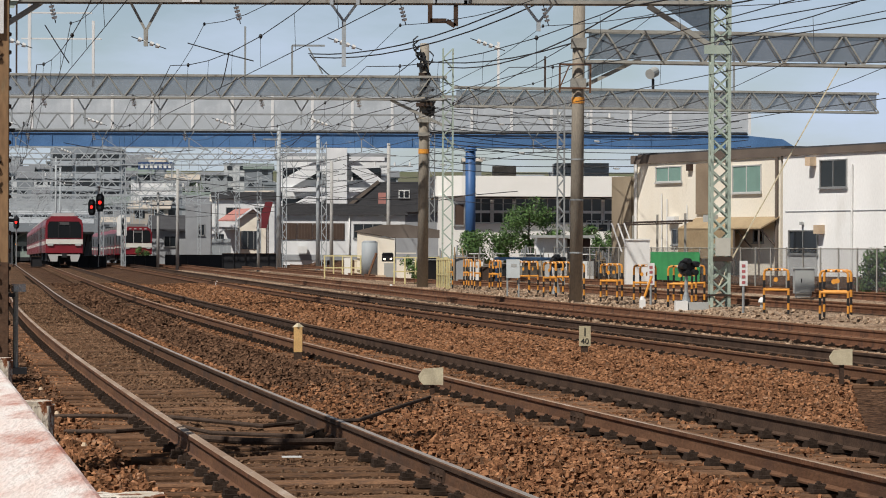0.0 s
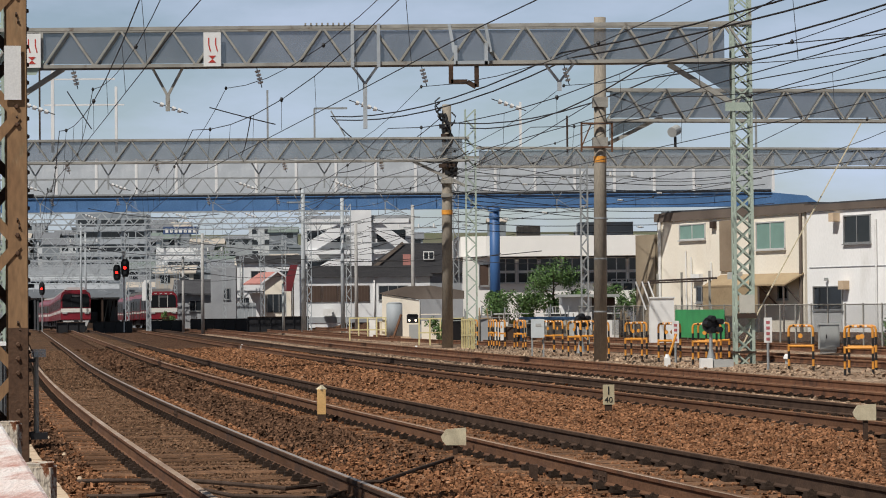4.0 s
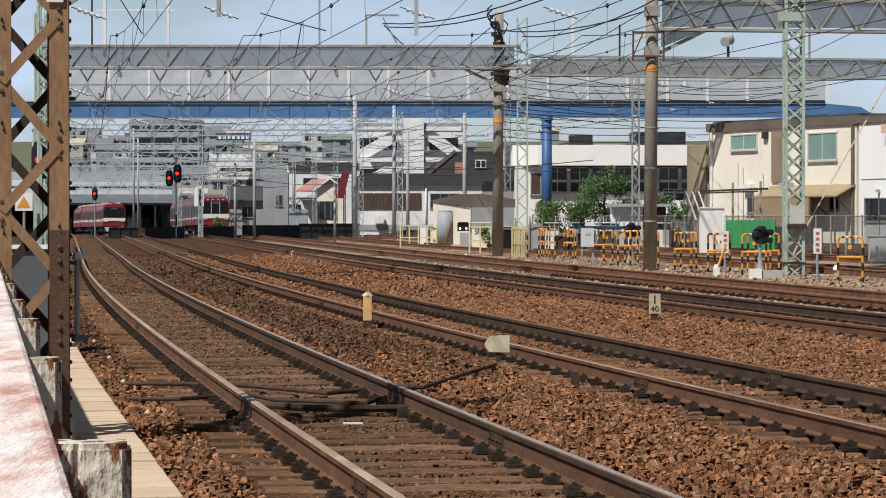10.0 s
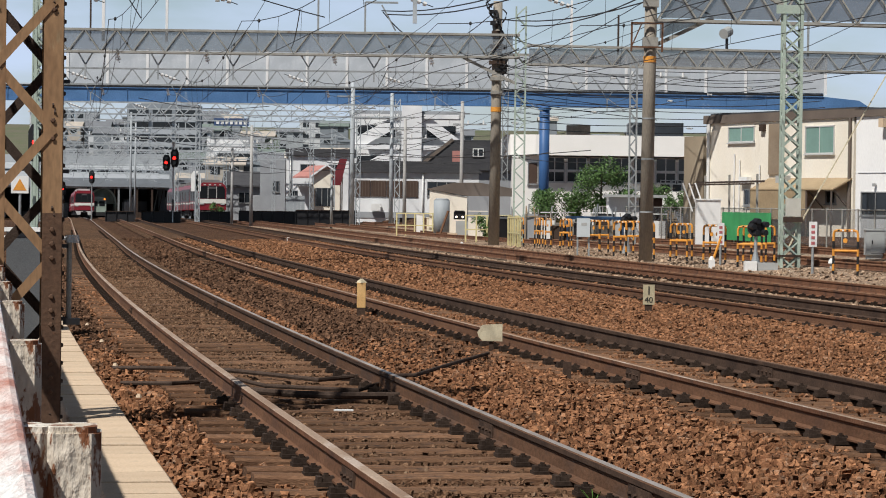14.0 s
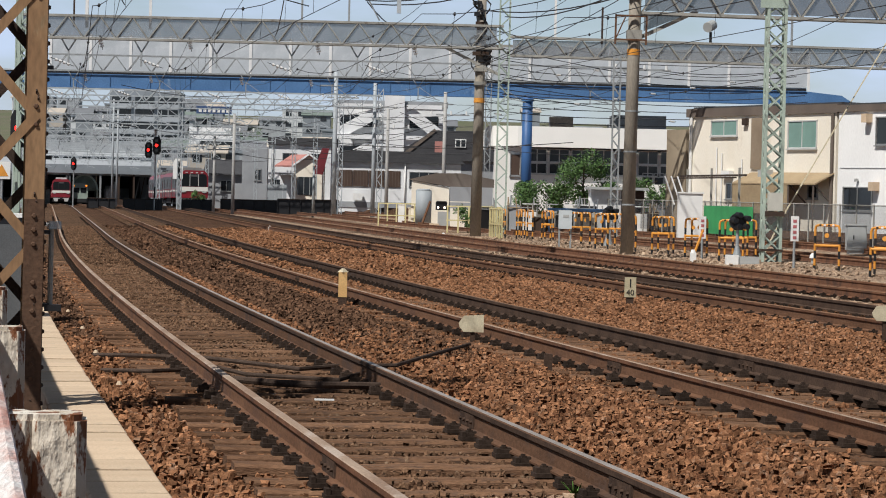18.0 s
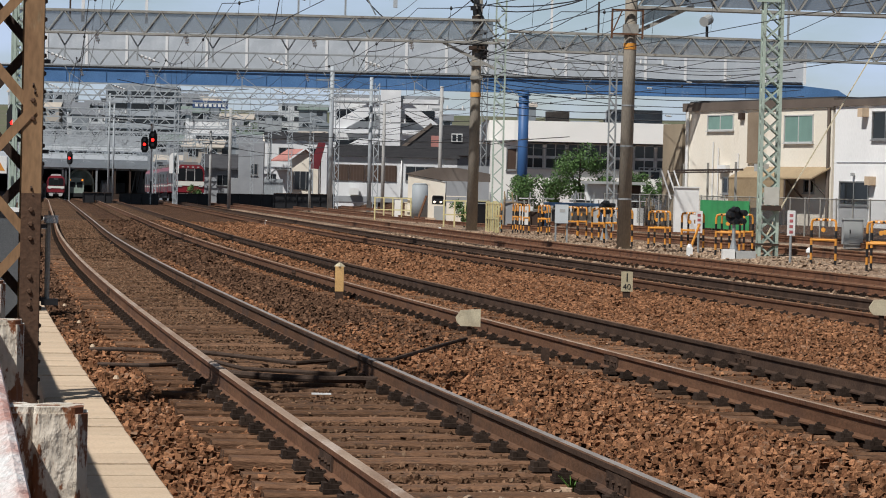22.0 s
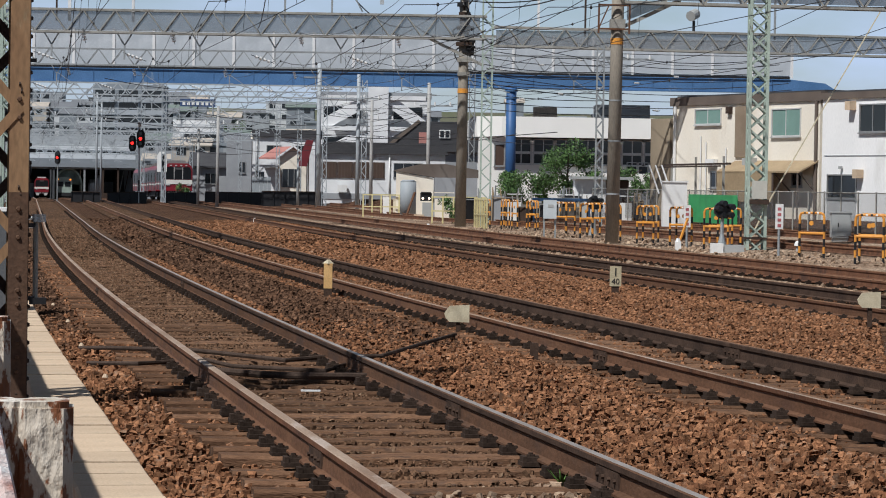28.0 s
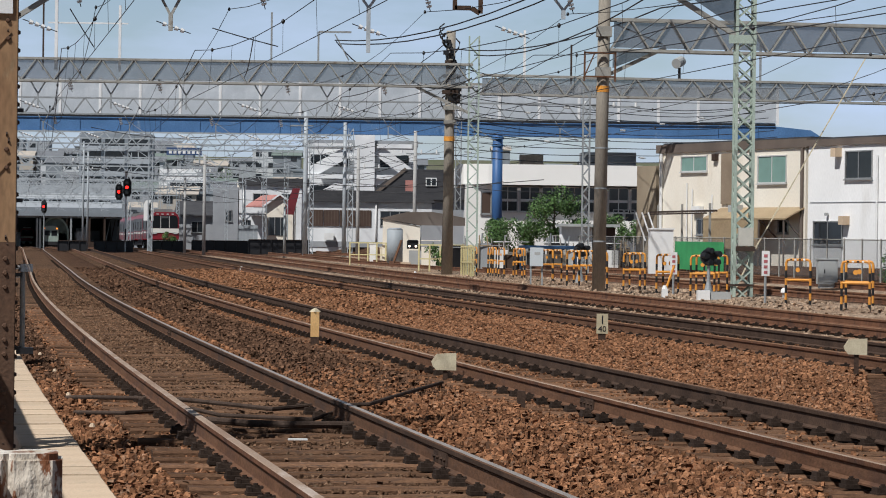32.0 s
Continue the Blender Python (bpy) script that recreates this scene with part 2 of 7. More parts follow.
DIMLIGHT = mat("amber_signal_light", (1.0, 0.25, 0.02), 0.4, 0, 0, 1, bump=0, emit=2.5)
RED_PAINT = mat("red_paint", (0.50, 0.045, 0.03), 0.5, 0, 0.15, 4, bump=0.03)
GLASS_DARK = mat("dark_window_glass", (0.018, 0.022, 0.026), 0.08, 0, 0.1, 1, bump=0, spec=0.5)
TRAIN_GLASS = mat("train_windscreen", (0.014, 0.016, 0.018), 0.3, 0, 0.1, 1, bump=0, spec=0.15)
GLASS_GREEN = mat("green_curtained_glass", (0.20, 0.33, 0.28), 0.2, 0, 0.15, 1.5, bump=0, spec=0.6)
CERAMIC = mat("white_insulator", (0.75, 0.75, 0.73), 0.3, 0, 0.05, 4, bump=0)
GREY_BOX = mat("grey_cabinet_paint", (0.40, 0.41, 0.40), 0.6, 0, 0.12, 2, bump=0.05)

# ---------------------------------------------------------------- mesh tools


class Build:
    """Collects solid pieces into one mesh."""

    def __init__(self):
        self.v, self.f, self.m = [], [], []

    def add(self, v, f, m=0):
        n = len(self.v)
        self.v += [tuple(p) for p in v]
        self.f += [tuple(i + n for i in q) for q in f]
        self.m += [m] * len(f)
        return self

    def box(self, x, y, z, sx, sy, sz, m=0, rz=0.0):
        """A box with its centre at x, y and its foot at z."""
        c, s = math.cos(radians(rz)), math.sin(radians(rz))
        v = []
        for k in (z, z + sz):
            for a, b in ((-sx / 2, -sy / 2), (sx / 2, -sy / 2), (sx / 2, sy / 2), (-sx / 2, sy / 2)):
                v.append((x + a * c - b * s, y + a * s + b * c, k))
        return self.add(v, [(3, 2, 1, 0), (4, 5, 6, 7), (0, 1, 5, 4), (1, 2, 6, 5), (2, 3, 7, 6), (3, 0, 4, 7)], m)

    def beam(self, p, q, w, h=None, m=0, up=(0, 0, 1)):
        """A square bar from p to q, w across and h high."""
        p, q, h = Vector(p), Vector(q), h or w
        d = (q - p).normalized()
        a = d.cross(Vector(up))
        a = (a if a.length > 0.05 else d.cross(Vector((0, 1, 0)))).normalized()
        b = a.cross(d)
        v = [e + a * (i * w / 2) + b * (j * h / 2) for e in (p, q) for i, j in ((-1, -1), (1, -1), (1, 1), (-1, 1))]
        return self.add(v, [(3, 2, 1, 0), (4, 5, 6, 7), (0, 1, 5, 4), (1, 2, 6, 5), (2, 3, 7, 6), (3, 0, 4, 7)], m)

    def tube(self, p, q, r, r2=None, n=8, m=0):
        p, q, r2 = Vector(p), Vector(q), r if r2 is None else r2
        d = (q - p).normalized()
        a = d.cross(Vector((0, 0, 1)))
        a = (a if a.length > 0.05 else d.cross(Vector((0, 1, 0)))).normalized()
        b = a.cross(d)
        v = [e + (a * math.cos(k * math.tau / n) + b * math.sin(k * math.tau / n)) * s for e, s in ((p, r), (q, r2)) for k in range(n)]
        f = [(k, (k + 1) % n, n + (k + 1) % n, n + k) for k in range(n)]
        return self.add(v, f + [tuple(range(n))[::-1], tuple(range(n, 2 * n))], m)

    def path(self, pts, r, n=4, m=0):
        """A round wire along points."""
        pts = [Vector(p) for p in pts]
        v, f = [], []
        for i, p in enumerate(pts):
            d = (pts[min(i + 1, len(pts) - 1)] - pts[max(i - 1, 0)]).normalized()
            a = d.cross(Vector((0, 0, 1)))
            a = (a if a.length > 0.05 else d.cross(Vector((0, 1, 0)))).normalized()
            b = a.cross(d)
            v += [p + (a * math.cos(k * math.tau / n) + b * math.sin(k * math.tau / n)) * r for k in range(n)]
        for i in range(len(pts) - 1):
            f += [(i * n + k, i * n + (k + 1) % n, (i + 1) * n + (k + 1) % n, (i + 1) * n + k) for k in range(n)]
        return self.add(v, f, m)

    def prism(self, pts, p, ex, ey, depth, m=0):
        """An outline in the plane of ex and ey at p, made solid by the vector depth."""
        ex, ey, p, depth = Vector(ex), Vector(ey), Vector(p), Vector(depth)
        n = len(pts)
        v = [p + ex * a + ey * b for a, b in pts] + [p + ex * a + ey * b + depth for a, b in pts]
        f = [tuple(range(n)), tuple(range(2 * n - 1, n - 1, -1))]
        f += [((k + 1) % n, k, n + k, n + (k + 1) % n) for k in range(n)]
        return self.add(v, f, m)

    def mesh(self, name, mats):
        me = bpy.data.meshes.new(name)
        me.from_pydata(self.v, [], self.f)
        for k in mats if isinstance(mats, (list, tuple)) else [mats]:
            me.materials.append(k)
        me.polygons.foreach_set("material_index", self.m)
        me.update()
        return me


def part(name, b, material, parent=None, label=""):
    """Links a Build, or a ready mesh, as one mesh object under a thing or a part."""
    ob = new(name, b.mesh(name, material) if isinstance(b, Build) else b)
    ob.parent = parent
    return tagged(ob, label)


def thing(name, x, y, z, label, category, group="", rz=0.0, kind=""):
    ob = new(name)
    ob.empty_display_size = 0.2
    ob.matrix_basis = pose(x, y, z, 0, 0, rz)
    return tagged(ob, label, category, group, kind)


def smooth(ob):
    ob.data.polygons.foreach_set("use_smooth", [True] * len(ob.data.polygons))
    return ob


def jit(a):
    return random.uniform(-a, a)

# ---------------------------------------------------------------- the lines of the tracks


def bent(c, far, slope):
    """x along y: a cubic up to far, then a straight line."""
    def x(y):
        p = lambda s: ((c[0] * s + c[1]) * s + c[2]) * s + c[3]
        return p(y) if y < far else p(far) + slope * (y - far)
    return x


def ease(u):
    u = min(1.0, max(0.0, u))
    return u * u * (3 - 2 * u)


left_a = bent((-6.2e-7, 3.45e-4, -0.1834, 2.433), 100, -0.136)
left_b = bent((-1.14e-6, 5.01e-4, -0.2025, 7.073), 100, -0.134)
left_c = bent((0, 2.916e-4, -0.19972, 13.246), 110, -0.1355)
LINES = {
    "a": lambda y: left_a(y) + 0.78,
    "b": lambda y: left_b(y) + 0.77,
    "c": lambda y: left_c(y) + 0.77,
    "d": lambda y: left_c(y) + 4.90,
    "e": lambda y: left_c(y) + 12.7 - 3.4 * ease((y - 92) / 60),
    "f": lambda y: left_c(y) + 16.2 - 3.4 * ease((y - 92) / 60),
}
FALL = ((-100, 0.0), (215, 0.0), (372, -0.85), (490, -1.65), (615, -2.15), (5000, -9.0))
RISE = {"e": 0.06, "f": 0.20}


def grade(y):
    """The height of the rail tops along the line."""
    for (a, za), (b, zb) in zip(FALL, FALL[1:]):
        if y <= b:
            return za + (zb - za) * (y - a) / (b - a)
    return FALL[-1][1]


def heading(line, y):
    x = LINES[line]
    return math.atan2(-(x(y + 0.5) - x(y - 0.5)), 1.0)


def spot(line, y, side=0.0):
    """The place on a line at y, moved to its right by side."""
    h = heading(line, y)
    return LINES[line](y) + side * math.cos(h), y + side * math.sin(h), grade(y) + RISE.get(line, 0.0)


# ---------------------------------------------------------------- ground
def gravel(name, col, col2, scale):
    """Crushed stone seen from afar: cells with a tone and a relief of their own, in larger soft stains."""
    m = bpy.data.materials.new(name)
    m.use_nodes = True
    n, li = m.node_tree.nodes, m.node_tree.links.new
    bs = n["Principled BSDF"]
    bs.inputs["Roughness"].default_value, bs.inputs["Specular IOR Level"].default_value = 0.98, 0.05
    c = n.new("ShaderNodeTexCoord")
    v = n.new("ShaderNodeTexVoronoi")
    v.inputs["Scale"].default_value = scale
    a = n.new("ShaderNodeTexNoise")
    a.inputs["Scale"].default_value, a.inputs["Detail"].default_value = 0.45, 5
    r = n.new("ShaderNodeValToRGB")
    r.color_ramp.elements[0].position, r.color_ramp.elements[0].color = 0.35, (*col2, 1)
    r.color_ramp.elements[1].position, r.color_ramp.elements[1].color = 0.65, (*col, 1)
    h = n.new("ShaderNodeHueSaturation")
    g = n.new("ShaderNodeSeparateColor")
    k = n.new("ShaderNodeMapRange")
    k.inputs["To Min"].default_value, k.inputs["To Max"].default_value = 0.35, 1.65
    b = n.new("ShaderNodeBump")
    b.invert = True
    b.inputs["Strength"].default_value, b.inputs["Distance"].default_value = 1.0, 0.05
    for s in (v, a):
        li(c.outputs["Object"], s.inputs["Vector"])
    li(a.outputs["Fac"], r.inputs["Fac"])
    li(r.outputs["Color"], h.inputs["Color"])
    li(v.outputs["Color"], g.inputs["Color"])
    li(g.outputs["Red"], k.inputs["Value"])
    li(k.outputs["Result"], h.inputs["Value"])
    li(h.outputs["Color"], bs.inputs["Base Color"])
    li(v.outputs["Distance"], b.inputs["Height"])
    li(b.outputs["Normal"], bs.inputs["Normal"])
    return m


def lie(q):
    """The height of the ground by the distance q to the right of the third track."""
    knots = ((-90, -0.6), (-16, -0.6), (-13.6, -0.45), (-12.7, -0.34), (-12.1, -0.28), (-9.0, -0.262), (-8.5, -0.245), (-4.4, -0.235), (-3.2, -0.30), (-2.0, -0.235), (6.4, -0.235), (7.6, -0.26),
             (9.5, -0.20), (12, -0.14), (14.5, 0.0), (16.5, 0.06), (17.6, 0.42), (30, 0.5), (400, 0.5))
    for (a, za), (b, zb) in zip(knots, knots[1:]):
        if q <= b:
            return za + (zb - za) * (q - a) / (b - a)
    return knots[-1][1]


def ground():
    ys = [-60, -20, 0] + list(range(6, 60, 2)) + list(range(60, 130, 5)) + list(range(130, 700, 30)) + [900, 1400, 4000]
    qs = [-3000, -400, -90, -40, -16, -14.5, -13.6, -12.7, -12, -11, -10, -9, -8.5, -7, -5.5, -4.4, -3.8, -3.2, -2.6, -2, 0, 2, 4, 6.4, 7.6, 8.5, 9.5, 11, 12, 13.2, 14.5, 15.5, 16.5, 17, 17.6, 20, 26, 30,
          60, 200, 600, 3000]
    v, f = [], []
    for y in ys:
        for q in qs:
            soft = 0.02 * noise.noise((q * 0.7, y * 0.4, 0)) if -14 < q < 22 and 0 < y < 130 else 0
            v.append((left_c(y) + 0.77 + q, y, lie(q) + grade(y) + soft))
    n = len(qs)
    for i in range(len(ys) - 1):
        for j in range(n - 1):
            f.append((i * n + j, i * n + j + 1, (i + 1) * n + j + 1, (i + 1) * n + j))
    b = Build().add(v, f)
    m = gravel("ballast_bed", (0.105, 0.059, 0.036), (0.070, 0.039, 0.025), 17)
    ob = part("ground", b, m)
    return tagged(ob, "rust-brown crushed stone ballast spread between the tracks", "ground", kind="structure")


ground()


def yard_ground():
    """Paler gravel over the yard of the sidings."""
    ys, qs = list(range(20, 200, 4)), [2.0, 2.7, 4.2, 6.4, 7.6, 8.5, 9.5, 11, 12, 13.2, 14.5, 15.5, 16.5, 17]
    v = [(left_c(y) + 0.77 + q, y, lie(q) + grade(y) + 0.025 + (0.02 * noise.noise((q * 3, y * 0.9, 4)) if 2 < q < 17 else -0.05)) for y in ys for q in qs]
    n = len(qs)
    f = [(i * n + j, i * n + j + 1, (i + 1) * n + j + 1, (i + 1) * n + j) for i in range(len(ys) - 1) for j in range(n - 1)]
    ob = part("yard_gravel", Build().add(v, f), gravel("pale_gravel", (0.38, 0.285, 0.205), (0.23, 0.15, 0.10), 14))
    tagged(ob, "pale tan gravel with rust stains over the sidings", "gravel", kind="structure")


yard_ground()

RAIL = [(-0.070, -0.174), (0.070, -0.174), (0.070, -0.160), (0.024, -0.145), (0.017, -0.056), (0.034, -0.040), (0.034, -0.008), (0.026, 0.0), (-0.026, 0.0),
        (-0.034, -0.008), (-0.034, -0.040), (-0.017, -0.056), (-0.024, -0.145), (-0.070, -0.160)]


def rail(line, side, y0, y1, parent, dark, lift=0.0):
    n, v, f, mm = len(RAIL), [], [], []
    ys, y = [], y0
    while y < y1:
        ys.append(y)
        y += 1.2 if y < 60 else 4 if y < 140 else 15
    ys.append(y1)
    for y in ys:
        h = heading(line, y)
        cx, cy, z = spot(line, y, side)
        v += [(cx + a * math.cos(h), cy + a * math.sin(h), z + b + lift) for a, b in RAIL]
    for i in range(len(ys) - 1):
        for k in range(n):
            f.append((i * n + (k + 1) % n, i * n + k, (i + 1) * n + k, (i + 1) * n + (k + 1) % n))
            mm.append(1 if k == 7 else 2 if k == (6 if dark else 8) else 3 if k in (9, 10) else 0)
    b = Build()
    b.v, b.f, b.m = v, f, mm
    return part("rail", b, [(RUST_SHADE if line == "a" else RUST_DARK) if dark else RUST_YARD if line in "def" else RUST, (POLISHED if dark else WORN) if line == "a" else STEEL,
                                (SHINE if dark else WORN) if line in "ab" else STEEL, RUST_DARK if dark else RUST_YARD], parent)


def railway(line, y0, y1, label, darkr=False):
    t = thing("track", *spot(line, y0)[:2], 0, label, "railway track", "railway tracks", kind="structure")
    for side in (-0.75, 0.75):
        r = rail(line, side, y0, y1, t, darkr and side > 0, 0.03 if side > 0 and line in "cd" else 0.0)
        r.matrix_parent_inverse = t.matrix_basis.inverted()
    return t


TRACKS = {
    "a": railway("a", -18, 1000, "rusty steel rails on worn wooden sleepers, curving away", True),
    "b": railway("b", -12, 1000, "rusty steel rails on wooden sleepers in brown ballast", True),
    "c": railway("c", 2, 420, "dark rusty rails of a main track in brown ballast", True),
    "d": railway("d", 34, 420, "red-brown rusty rails beside pale ballast"),
    "e": railway("e", 40, 200, "rusty siding rails behind the yellow guard frames"),
    "f": railway("f", 40, 200, "rusty siding rails beside the yard fence"),
}

# ---------------------------------------------------------------- sleepers and rail fastenings
def sleepers():
    wear, shapes = random.Random(5), []
    for _ in range(6):
        v, f, n = [], [], 9
        for i in range(n):
            x = -1.25 + 2.5 * i / (n - 1) + (wear.uniform(-0.05, 0.05) if i in (0, n - 1) else 0)
            lo, hi, up = -0.105 + wear.uniform(-0.012, 0.012), 0.105 + wear.uniform(-0.012, 0.012), -0.205 + wear.uniform(-0.012, 0.004)
            v += [(x, lo, -0.36), (x, lo, up - 0.02), (x, lo + 0.018, up), (x, hi - 0.018, up + wear.uniform(-0.008, 0.004)), (x, hi, up - 0.02), (x, hi, -0.36)]
        for i in range(n - 1):
            f += [(i * 6 + k, i * 6 + k + 6, i * 6 + k + 7, i * 6 + k + 1) for k in range(5)]
        f += [(0, 1, 2, 3, 4, 5), tuple(range(6 * n - 1, 6 * n - 7, -1))]
        shapes.append(Build().add(v, [q[::-1] for q in f]))
    forms = [q.mesh("sleeper", WOOD) for q in shapes]
    cb = Build()
    cb.box(0, 0, -0.205, 0.33, 0.15, 0.028)
    for k in (-1, 1):
        cb.box(k * 0.098, 0, -0.177, 0.07, 0.10, 0.026).beam((k * 0.05, 0.0, -0.150), (k * 0.135, 0.0, -0.160), 0.055, 0.022)
        cb.tube((k * 0.100, 0.0, -0.160), (k * 0.100, 0.0, -0.122), 0.016, n=6).tube((k * 0.100, 0.0, -0.150), (k * 0.100, 0.0, -0.134), 0.027, n=6)
        cb.beam((k * 0.145, -0.055, -0.165), (k * 0.145, 0.055, -0.165), 0.028, 0.045)
    cm = cb.mesh("fastening", CLIP)
    for line, y0, y1, far in (("a", -9.4, 58, 150), ("b", -4, 64, 130), ("c", 34, 62, 100), ("d", 44, 66, 80)):
        y, join, jc = y0, Build(), Build()
        while y < far:
            x, yy, z = spot(line, y)
            h = math.degrees(heading(line, y))
            jj = jit(1.4)
            m = pose(x, yy, z + jit(0.012), jit(0.8), jit(0.25), h + jj)
            if y < y1:
                s = part("sleeper", random.choice(forms), None, TRACKS[line])
                s.matrix_parent_inverse = TRACKS[line].matrix_basis.inverted()
                s.matrix_basis = m
            else:
                join.add([m @ Vector(p) for p in shapes[0].v], shapes[0].f)
            for side in (-0.75, 0.75):
                x, yy, z = spot(line, y, side)
                k = pose(x, yy, z, 0, 0, h)
                if y < (46 if line in "ab" else 44):
                    s = part("fastening", cm, None, TRACKS[line])
                    s.matrix_parent_inverse = TRACKS[line].matrix_basis.inverted()
                    s.matrix_basis = k
                else:
                    jc.add([k @ Vector(p) for p in cb.v], cb.f)
            y += 0.615 + jit(0.015)
        for nm, q, mm in (("far_sleepers", join, WOOD), ("far_fastenings", jc, CLIP)):
            o = part(nm, q, mm, TRACKS[line])
            o.matrix_parent_inverse = TRACKS[line].matrix_basis.inverted()
            tagged(o, kind="stuff")


sleepers()


def joints():
    """Fishplates at the rail joints of the first tracks."""
    b = Build().box(-0.022, 0, -0.145, 0.022, 0.52, 0.095)
    for k in (-0.2, -0.07, 0.07, 0.2):
        b.tube((-0.033, k, -0.10), (-0.05, k, -0.10), 0.014, n=6)
    me = b.mesh("fishplate", RUST_DARK)
    for line, side, y in (("a", -0.75, 16.6), ("a", 0.75, 20.0), ("a", 0.75, 15.4), ("a", -0.75, 41), ("a", 0.75, 44), ("b", -0.75, 27), ("b", 0.75, 27.5), ("b", -0.75, 52)):
        x, yy, z = spot(line, y, side)
        o = part("fishplate", me, None, TRACKS[line])
        o.matrix_parent_inverse = TRACKS[line].matrix_basis.inverted()
        o.matrix_basis = pose(x, yy, z, 0, 0, math.degrees(heading(line, y)))


joints()


# ---------------------------------------------------------------- loose stones
def stones(name, count, inside, material, label, size=(0.022, 0.042), top=0.015, y0=11.0, y1=58.0, spread=0.172, power=1.0, lift=0.0, along=None):
    """Crushed stones as one heap of small uneven blocks."""
    rng = np.random.default_rng(len(name) * 7 + count)
    u = rng.random(count * 3)
    y = np.sqrt(u * (y1 ** 2 - y0 ** 2) + y0 ** 2) if power == 1 else y0 + (y1 - y0) * u ** power
    x = (rng.random(count * 3) * 2 - 1) * (spread * y + 0.5) - 0.012 * y
    if along:
        x = np.array([LINES[along](q) for q in y]) + (rng.random(count * 3) * 2 - 1) * 1.34
    ok = np.array([inside(a, b) for a, b in zip(x, y)])
    x, y = x[ok][:count], y[ok][:count]
    n = len(x)
    base = np.array([(-1, -1, -1), (1, -1, -1), (1, 1, -1), (-1, 1, -1), (-1, -1, 1), (1, -1, 1), (1, 1, 1), (-1, 1, 1)], float)
    v = base[None] * rng.uniform(0.55, 1.15, (n, 8, 3))
    v[:, 4:, :2] *= rng.uniform(0.35, 0.85, (n, 1, 2))
    v[:, :4, :2] *= rng.uniform(0.7, 1.0, (n, 1, 2))
    v[:, :, 2] *= 0.75
    r = rng.uniform(size[0], size[1], n) * (1 + np.clip((y - 30) / 60, 0, 0.6))
    v *= r[:, None, None] * rng.uniform(0.6, 1.35, (n, 1, 3))
    a, b = rng.uniform(0, math.tau, n), rng.uniform(-1.6, 1.6, n)
    ca, sa, cb, sb = np.cos(a)[:, None], np.sin(a)[:, None], np.cos(b)[:, None], np.sin(b)[:, None]
    X, Y, Z = v[..., 0], v[..., 1], v[..., 2]
    Y, Z = cb * Y - sb * Z, sb * Y + cb * Z
    X, Y = ca * X - sa * Y, sa * X + ca * Y
    gz = np.array([lie(p - left_c(q) - 0.77) for p, q in zip(x, y)]) + rng.uniform(-0.02, top + 0.015, n) + lift
    v = np.stack([X + x[:, None], Y + y[:, None], Z + gz[:, None]], -1).reshape(-1, 3)
    quad = np.array([(4, 5, 6, 7), (0, 1, 5, 4), (1, 2, 6, 5), (2, 3, 7, 6), (3, 0, 4, 7)])
    f = (quad[None] + (np.arange(n) * 8)[:, None, None]).reshape(-1)
    me = bpy.data.meshes.new(name)
    me.vertices.add(n * 8)
    me.vertices.foreach_set("co", v.ravel())
    me.loops.add(n * 20)
    me.loops.foreach_set("vertex_index", f)
    me.polygons.add(n * 5)
    me.polygons.foreach_set("loop_start", np.arange(n * 5) * 4)
    me.update(calc_edges=True)
    me.shade_flat()
    me.materials.append(material)
    return tagged(new(name, me), label, "ballast", kind="stuff")


def off(line, x, y):
    return (x - LINES[line](y)) * 0.985


def bed(x, y):
    """Between and beside the tracks, clear of the sleepers of the first."""
    a, b, c = off("a", x, y), off("b", x, y), off("c", x, y)
    if abs(a) < 1.27 or (abs(b) < 1.22 and y < 60):
        return False
    return (a > -1.77 or a < -2.32) and a > -4.2 and abs(abs(b) - 0.75) > 0.09 and abs(abs(c) - 0.75) > 0.09 and c < 1.2


def within(x, y):
    a = off("a", x, y)
    return abs(a) < 1.3 and abs(abs(a) - 0.75) > 0.10


def dusty(x, y):
    """The dark oily part of the ballast, left of the second track and further on."""
    return off("b", x, y) < -0.3 and y > 31 + 7 * noise.noise((x * 0.8, y * 0.3, 5)) + 9 * noise.noise((x * 9, y * 9, 1))


stones("dusty_ballast_stones", 38000, lambda x, y: bed(x, y) and dusty(x, y), STONE_FAR, "dark brown dusty crushed stones between the first two tracks", (0.016, 0.032), 0.035, 11.0, 58.0)
stones("ballast_stones", 112000, lambda x, y: bed(x, y) and not dusty(x, y), STONE, "loose rust-brown crushed stones between the tracks", (0.016, 0.034), top=0.04)
stones("second_track_stones", 16000, lambda x, y: abs(off("b", x, y)) < 1.24 and abs(abs(off("b", x, y)) - 0.75) > 0.09, STONE, "small brown stones between the sleepers of the second track", (0.012, 0.026), 0.020, 17, 64, along="b")
stones("track_bed_stones", 15000, lambda x, y: within(x, y) and off("a", x, y) < -0.84, STONE, "small brown stones between the sleeper ends", (0.012, 0.028), 0.022, 11.5, 62, lift=0.007, along="a")
stones("track_shoulder_stones", 12000, lambda x, y: 0.84 < off("a", x, y) < 1.3, STONE, "brown stones heaped over the sleeper ends", (0.016, 0.034), 0.05, 11.5, 60, lift=0.03, along="a")
stones("track_middle_stones", 42000, lambda x, y: abs(off("a", x, y)) < 0.64, STONE_MID, "small brown grit filling the track between the rails", (0.009, 0.022), 0.020, 11.5, 66, lift=0.019, along="a")
